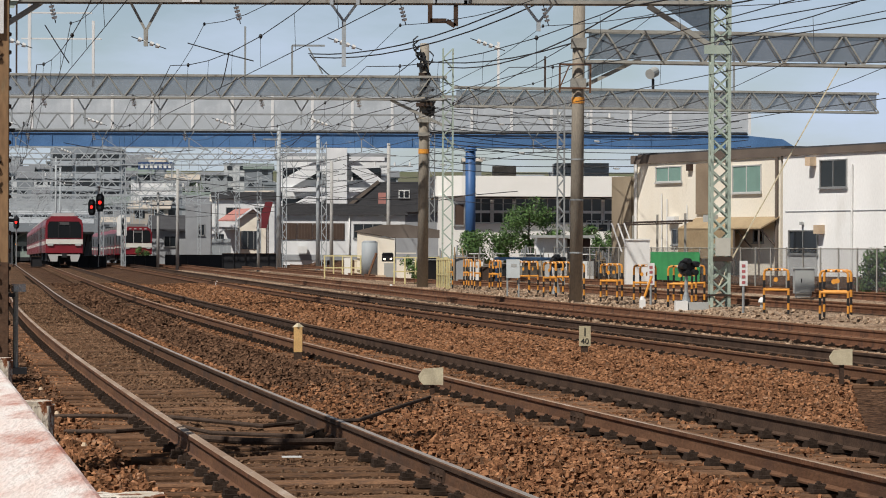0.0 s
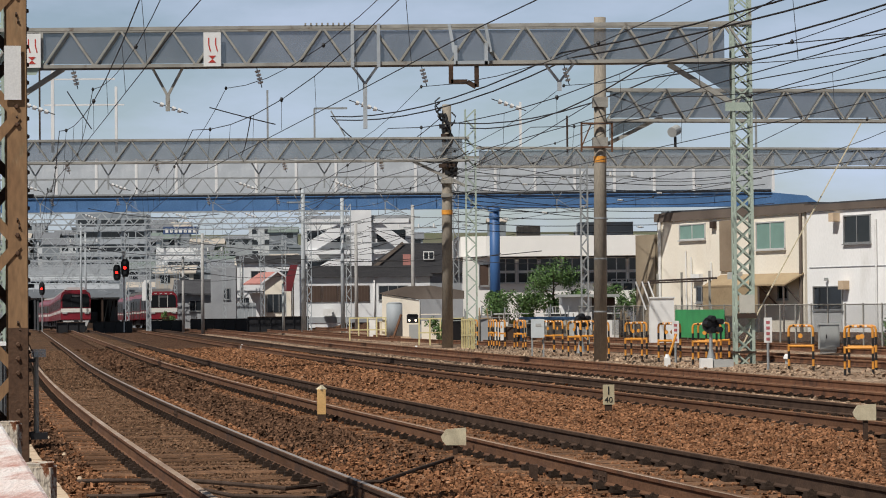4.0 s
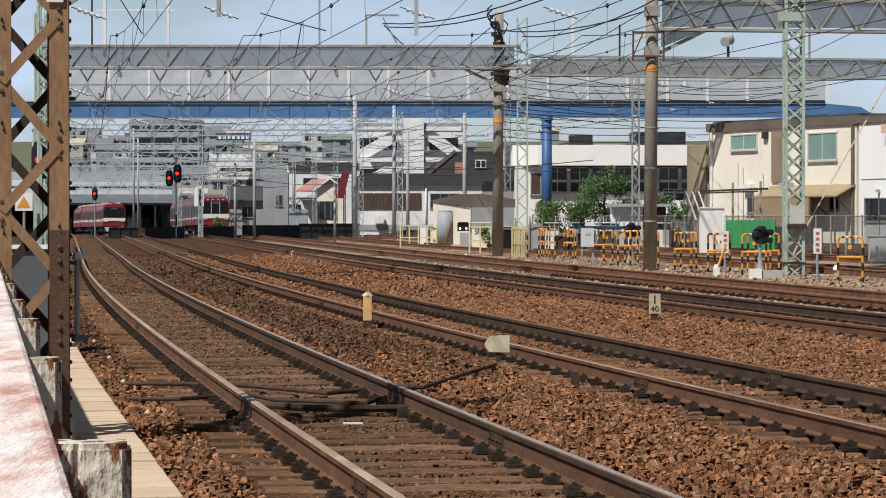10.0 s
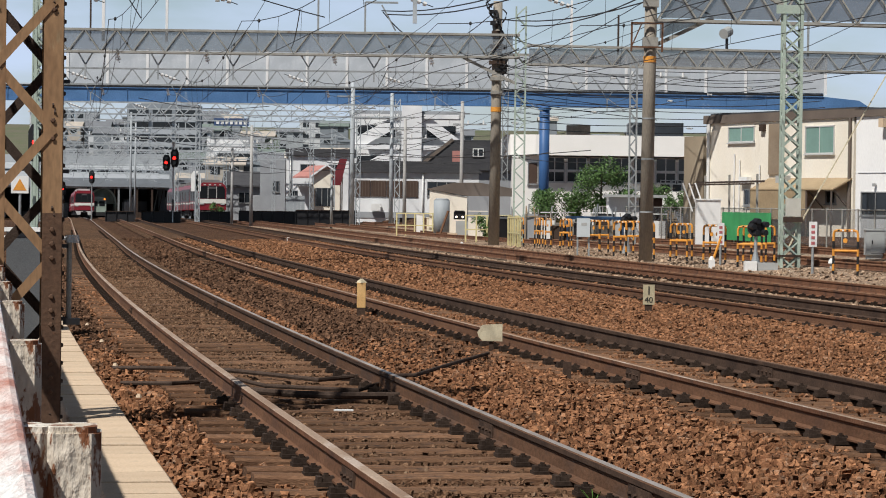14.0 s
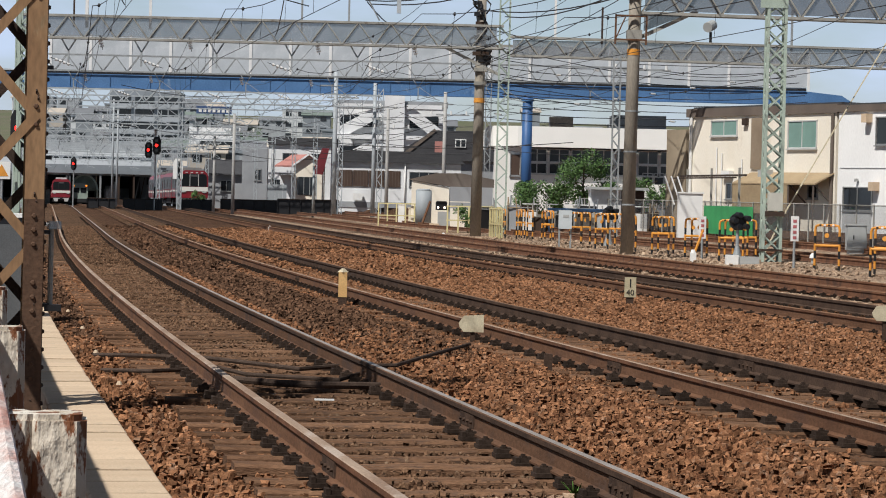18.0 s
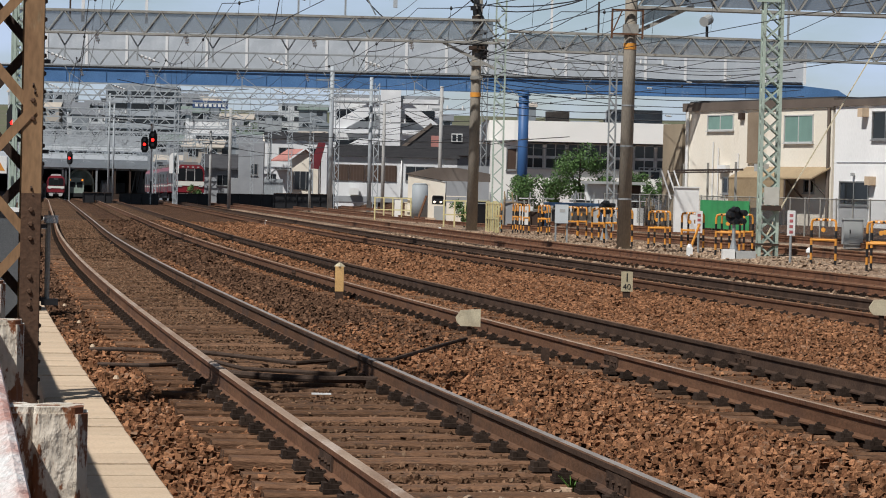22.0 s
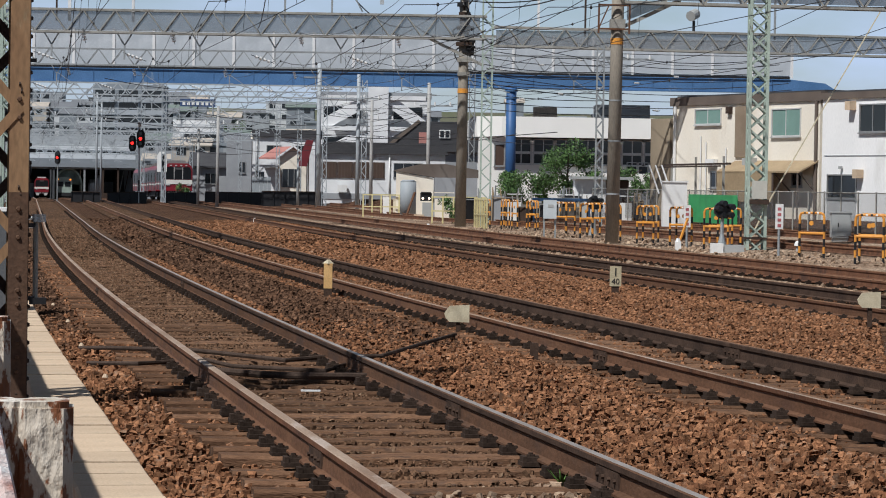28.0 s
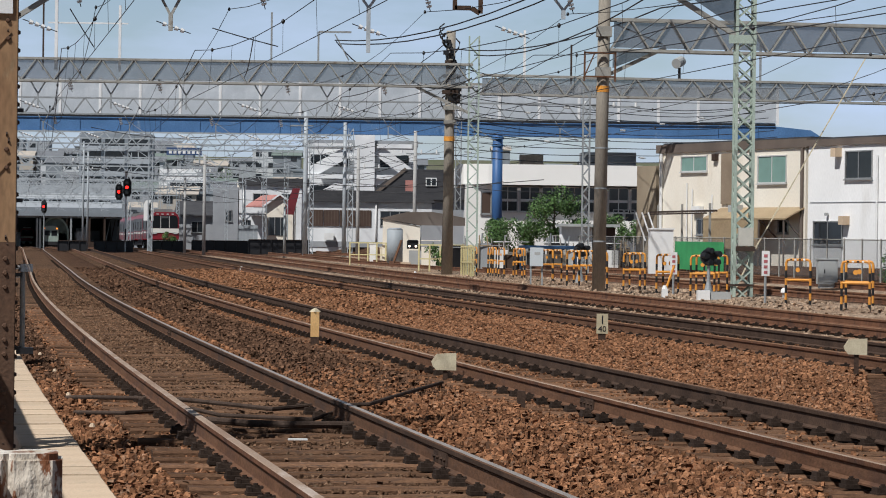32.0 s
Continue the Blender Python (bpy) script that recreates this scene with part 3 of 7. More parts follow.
stones("far_dusty_stones", 30000, lambda x, y: bed(x, y) and off("b", x, y) < 0, STONE_FAR, "dark brown crushed stones further along the first track", (0.020, 0.036), 0.045, 58, 125, 0.165)
stones("far_ballast_stones", 52000, lambda x, y: bed(x, y) and off("b", x, y) > 0, STONE, "rust-brown crushed stones further along the tracks", (0.020, 0.036), 0.045, 58, 125, 0.165)
stones("pale_track_stones", 2200, lambda x, y: abs(off("a", x, y)) < 0.62 and noise.noise((x * 2, y * 2, 3)) > -0.15, STONE_PALE, "pale stones strewn between the rails", (0.016, 0.034), 0.03, 12.5, 16.2)
stones("pale_stones", 11000, lambda x, y: 1.2 < off("c", x, y) < 2.9, STONE_PALE, "pale grey and tan crushed stones beside the far tracks", (0.022, 0.045), 0.05, 34, 105, 0.2)

stones("yard_stones", 14000, lambda x, y: 4.9 < off("c", x, y) < 10.2 and noise.noise((x * 0.6, y * 0.25, 8)) > -0.25, STONE_PALE, "pale grey and tan stones round the guard frames", (0.022, 0.04), 0.055, 46, 118, 0.2)

stones("far_track_stones", 15000, lambda x, y: abs(off("a", x, y)) < 0.64, STONE_MID, "fine brown stones along the far track", (0.010, 0.020), 0.015, 62, 118, lift=0.068, along="a")


# ---------------------------------------------------------------- dust over the far sleepers
def dust(line, y0, y1, y2):
    """Brown grit that rises over the sleepers from y0 to y1 and stays so to y2."""
    b, ys, y = Build(), [], y0
    while y < y2:
        ys.append(y)
        y += 2 if y < 90 else 10
    for p, q in ((-1.3, -0.84), (-0.66, 0.66), (0.84, 1.3)):
        v, cols = [], 5
        for y in ys:
            up = -0.245 + 0.06 * min(1, (y - y0) / (y1 - y0))
            for k in range(cols):
                s = p + (q - p) * k / (cols - 1)
                x, yy, z = spot(line, y, s)
                v.append((x, yy, z + up + 0.012 * noise.noise((s * 3, y * 1.1, 2))))
        f = [(i * cols + j, i * cols + j + 1, (i + 1) * cols + j + 1, (i + 1) * cols + j) for i in range(len(ys) - 1) for j in range(cols - 1)]
        b.add(v, f)
    o = part("track_grit", b, GRIT, None)
    tagged(o, "dark brown grit covering the far sleepers", "grit", kind="structure")


GRIT = gravel("brown_grit", (0.145, 0.086, 0.052), (0.095, 0.057, 0.036), 22)
dust("a", 44, 72, 420)
dust("b", 50, 76, 420)


# ---------------------------------------------------------------- cable trough beside the first track
def trough():
    t = thing("cable_trough", -1.6, 15, -0.2, "sand-coloured concrete cable trough with lids beside the track", "cable trough", kind="structure")
    sides, y = Build(), 9.0
    pts = []
    while y < 46:
        c = left_a(y) - 1.27
        pts.append((c, y))
        y += 0.62
    lid = Build()
    w, l, hh = 0.235, 0.302, 0.07
    lid.prism([(-w, 0), (w, 0), (w, hh - 0.015), (w - 0.015, hh), (-w + 0.015, hh), (-w, hh - 0.015)], (0, -l, 0), (1, 0, 0), (0, 0, 1), (0, 2 * l, 0))
    lm = lid.mesh("lid", CONC)
    for (x, y), (x2, y2) in zip(pts, pts[1:]):
        h = math.degrees(math.atan2(-(x2 - x), y2 - y))
        o = part("lid", lm, None, t)
        o.matrix_parent_inverse = t.matrix_basis.inverted()
        o.matrix_basis = pose(x, y, -0.245 + jit(0.006), jit(0.4), jit(0.6), h + jit(0.5))
        for s in (-0.20, 0.20):
            sides.beam((x + s, y, -0.32), (x2 + s, y2, -0.32), 0.07, 0.15)
    o = part("trough_walls", sides, CONC, t)
    o.matrix_parent_inverse = t.matrix_basis.inverted()


trough()


# ---------------------------------------------------------------- the riveted tower
def lattice_face(parent, name, w, z0, z1, step, y, mt, bar=(0.07, 0.012), ax="x"):
    """Crossed flat bars between two legs w apart."""
    d = Build().beam((-w / 2, 0, 0), (w / 2, 0, step), bar[0], bar[1], up=(0, 1, 0)).mesh(name, mt)
    e = Build().beam((w / 2, 0, 0), (-w / 2, 0, step), bar[0], bar[1], up=(0, 1, 0)).mesh(name, mt)
    z, k = z0, 0
    while z + step <= z1 + 0.01:
        for q, me in enumerate((d, e)):
            if q == k % 2 or name == "cross_brace":
                o = part(name, me, None, parent)
                o.matrix_basis = pose(0, y + (0.014 if q else 0), z) if ax == "x" else pose(y + (0.014 if q else 0), 0, z, 0, 0, 90)
        z += step
        k += 1


def brown_tower():
    t = thing("riveted_tower", -3.24, 21.5, -0.45, "rust-brown riveted steel lattice tower with a white plate", "lattice tower", rz=10)
    w = 0.44
    riv = Build()
    for k in range(6):
        a = k * math.tau / 6
        riv.v.append((0.022 * math.cos(a), 0, 0.022 * math.sin(a)))
    for k in range(6):
        a = k * math.tau / 6
        riv.v.append((0.014 * math.cos(a), -0.018, 0.014 * math.sin(a)))
    riv.f = [(k, (k + 1) % 6, 6 + (k + 1) % 6, 6 + k) for k in range(6)] + [(6, 7, 8, 9, 10, 11)]
    riv.m = [0] * 7
    rm = riv.mesh("rivet", BROWN_LOW)
    rd = riv.mesh("rivet", BROWN_DARK)
    for sx in (-1, 1):
        for sy in (-1, 1):
            b = Build()
            # Side flanges are coloured dark brown to hold the shade on the sides.
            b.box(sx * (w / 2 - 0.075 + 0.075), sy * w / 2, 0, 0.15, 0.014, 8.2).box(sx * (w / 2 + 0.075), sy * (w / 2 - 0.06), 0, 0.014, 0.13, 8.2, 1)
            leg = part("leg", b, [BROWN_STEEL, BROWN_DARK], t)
            if sy < 0:
                cut = 1.89 if sx > 0 else 1.45
                part("splice_plate", Build().box(sx * w / 2, -w / 2 - 0.013, 0, 0.152, 0.012, cut), BROWN_LOW, leg, "dark rust-stained lower plate")
            if sy < 0:
                base = 2.54 if sx > 0 else 2.04
                rows = [base + q + s for q in (0, 1, 2, 3) for s in (-0.07, 0.07)]
                rows += [cut - 0.13 - 0.11 * (q % 3) - 0.52 * (q // 3) for q in range(9)]
                for z in rows:
                    part("rivet", rm, None, leg).matrix_basis = pose(sx * w / 2, -w / 2 - 0.007 - (0.012 if z < cut else 0), z)
                for k in range(30):
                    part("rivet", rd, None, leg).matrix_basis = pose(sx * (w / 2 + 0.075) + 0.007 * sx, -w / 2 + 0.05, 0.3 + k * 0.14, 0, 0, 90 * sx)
    # Back and side lacing get the darker brown in place of shade.
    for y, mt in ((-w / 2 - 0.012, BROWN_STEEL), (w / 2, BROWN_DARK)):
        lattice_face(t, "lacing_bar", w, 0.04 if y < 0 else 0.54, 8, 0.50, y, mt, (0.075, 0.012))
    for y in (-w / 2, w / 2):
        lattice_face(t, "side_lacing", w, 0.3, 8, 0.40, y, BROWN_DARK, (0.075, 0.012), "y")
    b = Build().box(0, 0, 0, 0.13, 0.006, 0.42)
    part("number_plate", b, WHITE, t, "blank white enamel plate").matrix_basis = pose(w / 2 - 0.03, -w / 2 - 0.03, 3.66)
    for z in (1.05, 1.62, 2.2, 2.9):
        part("pipe_clamp", Build().box(w / 2 + 0.10, -w / 2 + 0.05, z, 0.06, 0.04, 0.03), BLACK, t)
    part("conduit", Build().tube((w / 2 + 0.14, -w / 2 + 0.08, 1.06), (w / 2 + 0.14, -w / 2 + 0.08, 1.70), 0.020), GALV_DULL, t, "grey cable conduit")
    part("junction_box", Build().box(w / 2 + 0.16, -w / 2 + 0.06, 1.66, 0.11, 0.08, 0.06), DARK_TRANSLUCENT, t)
    part("bracket", Build().box(w / 2 + 0.16, -w / 2 + 0.06, 1.02, 0.13, 0.08, 0.05), BLACK, t)
    part("plinth", Build().box(0, 0, -0.1, 0.9, 0.9, 0.12), CONC, t)


brown_tower()


# ---------------------------------------------------------------- the old fence
def fence():
    t = thing("old_fence", -0.5, 3.5, -0.4, "old steel fence with peeling white paint and rust", "fence")
    prof = [(-0.072, -0.030), (-0.060, -0.042), (-0.020, -0.042), (-0.012, -0.034), (-0.004, -0.042), (0.044, -0.042), (0.056, -0.030), (0.056, 0.030), (0.044, 0.042), (0.004, 0.042), (-0.006, 0.020),
            (-0.018, 0.020), (-0.028, 0.042), (-0.06, 0.042), (-0.072, 0.030)]
    b = Build().prism(prof, (0, 0, 0), (1, 0, 0), (0, 1, 0), (0, 0, 1.64))
    cap = [(x * 0.9, y * 0.9) for x, y in prof]
    b.prism(cap, (0, 0, 1.64), (1, 0, 0), (0, 1, 0), (0, 0, 0.008))
    me = b.mesh("post", WHITE_RUST)
    for k in range(14):
        y = 3.5 + 2.08 * k
        o = part("post", me, None, t)
        o.matrix_parent_inverse = t.matrix_basis.inverted()
        o.matrix_basis = pose((0.124 if k == 0 else 0.108) - 0.1710 * y, y, -0.39 + jit(0.005), jit(0.3), jit(0.2) if k else 0, 9 + jit(3))
    p, q = Vector((-0.104, 1.0, 1.286)), Vector((-5.43, 33.0, 1.286))
    d = (q - p).normalized()
    nx = Vector((d.y, -d.x, 0))
    outline = [(-0.20, -0.06), (-0.20, -0.006), (-0.194, 0), (-0.012, 0), (-0.004, -0.004), (0, -0.014), (0, -0.075), (-0.008, -0.075), (-0.008, -0.014), (-0.192, -0.012), (-0.192, -0.06)]
    o = part("top_rail", Build().prism(outline, p, nx, (0, 0, 1), q - p), BEAM_PAINT, t, "white-painted channel with worn red paint")
    o.matrix_parent_inverse = t.matrix_basis.inverted()


fence()


# ---------------------------------------------------------------- steel gantries
EYE = Vector((0, 0, 1.55))


def farther(t, k):
    """Moves a thing k times as far from the camera's stand and makes it as much larger."""
    m = t.matrix_basis.copy()
    m.translation = EYE + (m.translation - EYE) * k
    t.matrix_basis = m @ Matrix.Diagonal((k, k, k, 1))


def truss(parent, a, b, depth, width, panel, mt, chord=0.09, web=0.06, split=True, posts=True):
    """A box truss from a to b (top chord level), in the thing's own space."""
    a, b = Vector(a), Vector(b)
    d = b - a
    ln = d.length
    d = d / ln
    side = Vector((-d.y, d.x, 0))
    down = Vector((0, 0, -depth))
    whole = Build()
    for s in (-0.5, 0.5):
        for dz in (0, 1):
            p = a + side * width * s + down * dz
            c = Build().beam(p, p + d * ln, chord, chord)
            if split:
                part("top_chord" if dz == 0 else "bottom_chord", c, mt, parent)
            else:
                whole.add(c.v, c.f)
    n = max(2, round(ln / panel))
    st = ln / n
    up = Build().beam((0, 0, -depth), (st / 2, 0, 0), web, web * 0.7).mesh("diagonal", mt)
    dn = Build().beam((0, 0, 0), (st / 2, 0, -depth), web, web * 0.7).mesh("diagonal", mt)
    turn = math.atan2(d.y, d.x)
    for s in (-0.5, 0.5):
        for k in range(2 * n):
            p = a + side * width * s + d * (st / 2 * k)
            m = Matrix.Translation(p) @ Matrix.Rotation(turn, 4, "Z")
            if split:
                part("diagonal", up if k % 2 == 0 else dn, None, parent).matrix_basis = m
            else:
                u = Build().beam((0, 0, -depth), (st / 2, 0, 0), web, web * 0.7) if k % 2 == 0 else Build().beam((0, 0, 0), (st / 2, 0, -depth), web, web * 0.7)
                whole.add([m @ Vector(v) for v in u.v], u.f)
    if not split:
        part("truss", whole, mt, parent)


def column(parent, x, y, z0, z1, w, mt, leg=0.07, step=0.42, split=True, twin=False):
    """A four-legged lattice mast."""
    whole = Build()
    for sx in (-0.5, 0.5):
        for sy in (-0.5, 0.5):
            b = Build().box(x + sx * w, y + sy * w, z0, leg, leg, z1 - z0)
            if split:
                part("leg", b, mt, parent)
            else:
                whole.add(b.v, b.f)
    bar = Build()
    n = max(2, int((z1 - z0) / step))
    st = (z1 - z0) / n
    o1 = Build().beam((-w / 2, 0, 0), (w / 2, 0, st), 0.045, 0.02, up=(0, 1, 0)).mesh("lacing_bar", mt)
    o2 = Build().beam((w / 2, 0, 0), (-w / 2, 0, st), 0.045, 0.02, up=(0, 1, 0)).mesh("lacing_bar", mt)
    for k in range(n):
        for s in (-0.5, 0.5):
            for q in (0, 1) if not twin else (0, 1, 2, 3):
                m = pose(x, y + s * w, z0 + k * st) if q % 2 == 0 else pose(x + s * w, y, z0 + k * st, 0, 0, 90)
                if split:
                    part("lacing_bar", o1 if (k + q + q // 2) % 2 == 0 else o2, None, parent).matrix_basis = m
                else:
                    u = Build().beam((-w / 2, 0, 0), (w / 2, 0, st), 0.045, 0.02, up=(0, 1, 0)) if (k + q) % 2 == 0 else Build().beam((w / 2, 0, 0), (-w / 2, 0, st), 0.045, 0.02, up=(0, 1, 0))
                    bar.add([m @ Vector(v) for v in u.v], u.f)
    if not split:
        whole.add(bar.v, bar.f)
        part("mast", whole, mt, parent)


def insulator(name, p, q, group="line insulators", r=0.05):
    """A string of white porcelain discs on a rod from p to q."""
    p, q = Vector(p), Vector(q)
    t = thing(name, *p, "white porcelain insulator on the overhead line", "insulator", group)
    d = q - p
    part("rod", Build().tube((0, 0, 0), d, 0.014, n=5), WIRE, t)
    for k in (0.25, 0.42, 0.59, 0.76):
        part("disc", Build().tube(d * (k - 0.05), d * (k + 0.05), r, r * 0.75, n=8), CERAMIC, t)


def gantry_near():
    t = thing("gantry", 10.2, 79.2, -0.2, "weathered grey steel truss gantry on pale green lattice masts", "gantry", "overhead line gantries")
    z = 0.2
    truss(t, (-21.6, 0, 9.65 + z), (0.3, 0, 9.70 + z), 1.07, 0.6, 1.42, GALV_DULL, 0.10, 0.085)
    column(t, 0.0, 0, -0.1, 10.6 + z, 0.50, GREEN_STEEL, 0.085, 0.44, True, True)
    column(t, -21.55, 0, -0.1, 10.6 + z, 0.46, GREEN_STEEL, 0.075, 0.40)
    part("knee_brace", Build().beam((-2.1, 0, 8.55 + z), (-0.1, 0, 7.3 + z), 0.16, 0.14), GALV_DULL, t)
    part("knee_brace", Build().beam((-19.6, 0, 8.55 + z), (-21.4, 0, 7.4 + z), 0.16, 0.14), GALV_DULL, t)
    part("gusset", Build().box(-0.1, -0.3, 7.15 + z, 0.8, 0.02, 0.25), GREEN_STEEL, t)
    # Added fills stand in for the grey tone seen through this truss.
    part("shade_sheet", Build().box(-10.8, -0.25, 8.66 + z, 20.6, 0.02, 0.9), DARK_TRANSLUCENT, t, "translucent grey fill added behind the bars")
    part("shade_sheet", Build().prism([(-1.75, 8.6), (-0.3, 7.65), (-0.3, 8.6)], (0, 0.05, z), (1, 0, 0), (0, 0, 1), (0, 0.02, 0)), DARK_TRANSLUCENT, t)
    for x0 in (-20.45, -15.28):
        sg = part("sign", Build().box(x0, -0.42, 8.55 + z, 0.50, 0.025, 0.98), WHITE, t, "white sign with red track symbols")
        b = Build()
        for s in (-0.10, 0.10):
            b.box(x0 + s, -0.437, 9.17 + z, 0.035, 0.008, 0.20).beam((x0 + s, -0.437, 9.17 + z), (x0 + s + 0.05, -0.437, 8.98 + z), 0.008, 0.035)
        part("symbol", b, RED_PAINT, sg)
        b = Build().prism([(-0.11, 8.86), (0.11, 8.86), (0, 8.76)], (x0, -0.442, z), (1, 0, 0), (0, 0, 1), (0, 0.008, 0))
        b.prism([(-0.11, 8.66), (0, 8.76), (0.11, 8.66)], (x0, -0.442, z), (1, 0, 0), (0, 0, 1), (0, 0.008, 0))
        part("symbol", b, RED_PAINT, sg)
    # hangers below the truss
    for x0, mt, half, fork, foot in ((-16.6, GALV_DULL, 0.46, 7.74, 7.3), (-10.9, BRIGHT_GALV, 0.40, 8.05, 6.75), (-5.27, BRIGHT_GALV, 0.43, 8.05, 7.8)):
        b = Build()
        b.beam((x0 - half, 0, 8.6 + z), (x0, 0, fork + z), 0.075).beam((x0 + half, 0, 8.6 + z), (x0, 0, fork + z), 0.075).beam((x0, 0, fork + 0.05 + z), (x0, 0, foot + z), 0.12)
        part("hanger", b, mt, t)
    for x0 in (-11.25, -10.5):
        part("clamp_post", Build().box(x0, -0.36, 8.5 + z, 0.10, 0.08, 1.25), BRIGHT_GALV, t)
    for k in range(9):
        part("bolt_row", Build().box(-12.6 + k * 0.16, -0.3, 9.69 + z, 0.05, 0.1, 0.10), GALV_DULL, t)
    for x0 in (-20.9, -20.2, -0.9):
        part("web_post", Build().box(x0, -0.31, 8.6 + z, 0.12, 0.06, 1.08), GALV_DULL, t)
    part("gusset", Build().prism([(-20.9, 8.35), (-20.35, 8.35), (-20.1, 8.75), (-20.6, 8.85)], (0, -0.36, z), (1, 0, 0), (0, 0, 1), (0, 0.03, 0)), GREEN_STEEL, t)
    part("wire_strut", Build().beam((-8.46, -0.4, 9.72 + z), (-8.32, -0.4, 8.9 + z), 0.09), BRIGHT_GALV, t)
    part("wire_strut", Build().beam((-7.42, -0.4, 9.72 + z), (-7.27, -0.4, 8.9 + z), 0.09), BRIGHT_GALV, t)
    part("tray", Build().box(-7.8, -0.42, 8.55 + z, 0.95, 0.2, 0.09).box(-8.28, -0.42, 8.55 + z, 0.10, 0.2, 0.55).box(-7.40, -0.42, 8.55 + z, 0.10, 0.2, 0.6), BRIGHT_GALV, t, "pale galvanised bracket")
    b = Build()
    for x0, x1, z0, z1 in ((-8.42, -8.42, 8.55, 8.0), (-8.42, -7.95, 8.05, 8.05), (-7.95, -7.7, 8.05, 7.9), (-7.68, -7.68, 8.5, 7.9)):
        b.beam((x0, -0.4, z0 + z), (x1, -0.4, z1 + z), 0.13)
    part("wire_bracket", b, RUST_DARK, t, "dark rusty bracket")
    part("box", Build().box(0.05, -0.38, 1.52, 0.42, 0.2, 0.52), mat("dull_beige_box", (0.52, 0.51, 0.45), 0.6, 0, 0.12, 3), t, "small beige control box")
    part("box_bracket", Build().box(0.05, -0.33, 1.36, 0.55, 0.3, 0.14), BROWN_DARK, t)
    part("mast_collar", Build().box(0.0, 0.0, 0.35, 0.64, 0.64, 0.06), BROWN_DARK, t)
    return t


gantry_near()


def pole(x, y, r0, r1, h, band, label, lean=0.0):
    t = thing("concrete_pole", x, y, -0.25, label, "utility pole", "concrete poles")
    t.matrix_basis = pose(x, y, -0.25, 0, lean, 0)
    part("shaft", Build().tube((0, 0, -0.1), (0, 0, h), r0, r1, 16), CONC_POLE, t)
    smooth(t.children[0])
    part("band", Build().tube((0, 0, band), (0, 0, band + 0.20), r0 * 0.975, r0 * 0.965, 16), YELLOW, t, "yellow painted band")
    return t


def pole_b():
    t = pole(6.72, 88, 0.215, 0.19, 11.1, 6.42, "thick brown-grey concrete pole with a yellow band", 0.5)
    for z in (6.9, 8.2):
        part("clamp", Build().box(0, 0, z, 0.48, 0.48, 0.32), GALV_DULL, t)
    b = Build().beam((-0.62, -0.3, 6.75), (-0.62, -0.3, 7.7), 0.06).beam((0.36, -0.3, 6.75), (0.36, -0.3, 7.7), 0.06).beam((-0.62, -0.3, 7.66), (0.36, -0.3, 7.66), 0.06)
    b.beam((-0.62, -0.3, 6.9), (0.36, -0.3, 6.9), 0.05).beam((-0.62, -0.3, 6.9), (-0.3, -0.3, 7.66), 0.04)
    part("cable_frame", b, RUST, t, "rust-brown angle frame round the pole")
    for z in (1.6, 3.3, 4.6):
        part("strap", Build().tube((0, 0, z), (0, 0, z + 0.05), 0.214, 0.214, 16), GALV, t)
    b = Build().beam((0.2, 0, 7.0), (2.0, 0, 7.9), 0.12)
    part("brace", b, GALV_DULL, t)
    b = Build().beam((0.4, 0, 8.6), (1.9, 0, 8.0), 0.05)
    part("stay", b, BLACK, t)
    truss(t, (0.2, 0, 8.75), (13.0, 0, 8.72), 0.98, 0.5, 1.25, GALV_DULL, 0.09, 0.07)
    # The same added grey fill, here and under the brace.
    part("shade_sheet", Build().box(6.6, -0.205, 7.85, 12.6, 0.02, 0.82), DARK_TRANSLUCENT, t)
    part("shade_sheet", Build().prism([(0.3, 7.2), (1.75, 7.8), (0.3, 7.8)], (0, 0.03, 0), (1, 0, 0), (0, 0, 1), (0, 0.02, 0)), DARK_TRANSLUCENT, t)


pole_b()


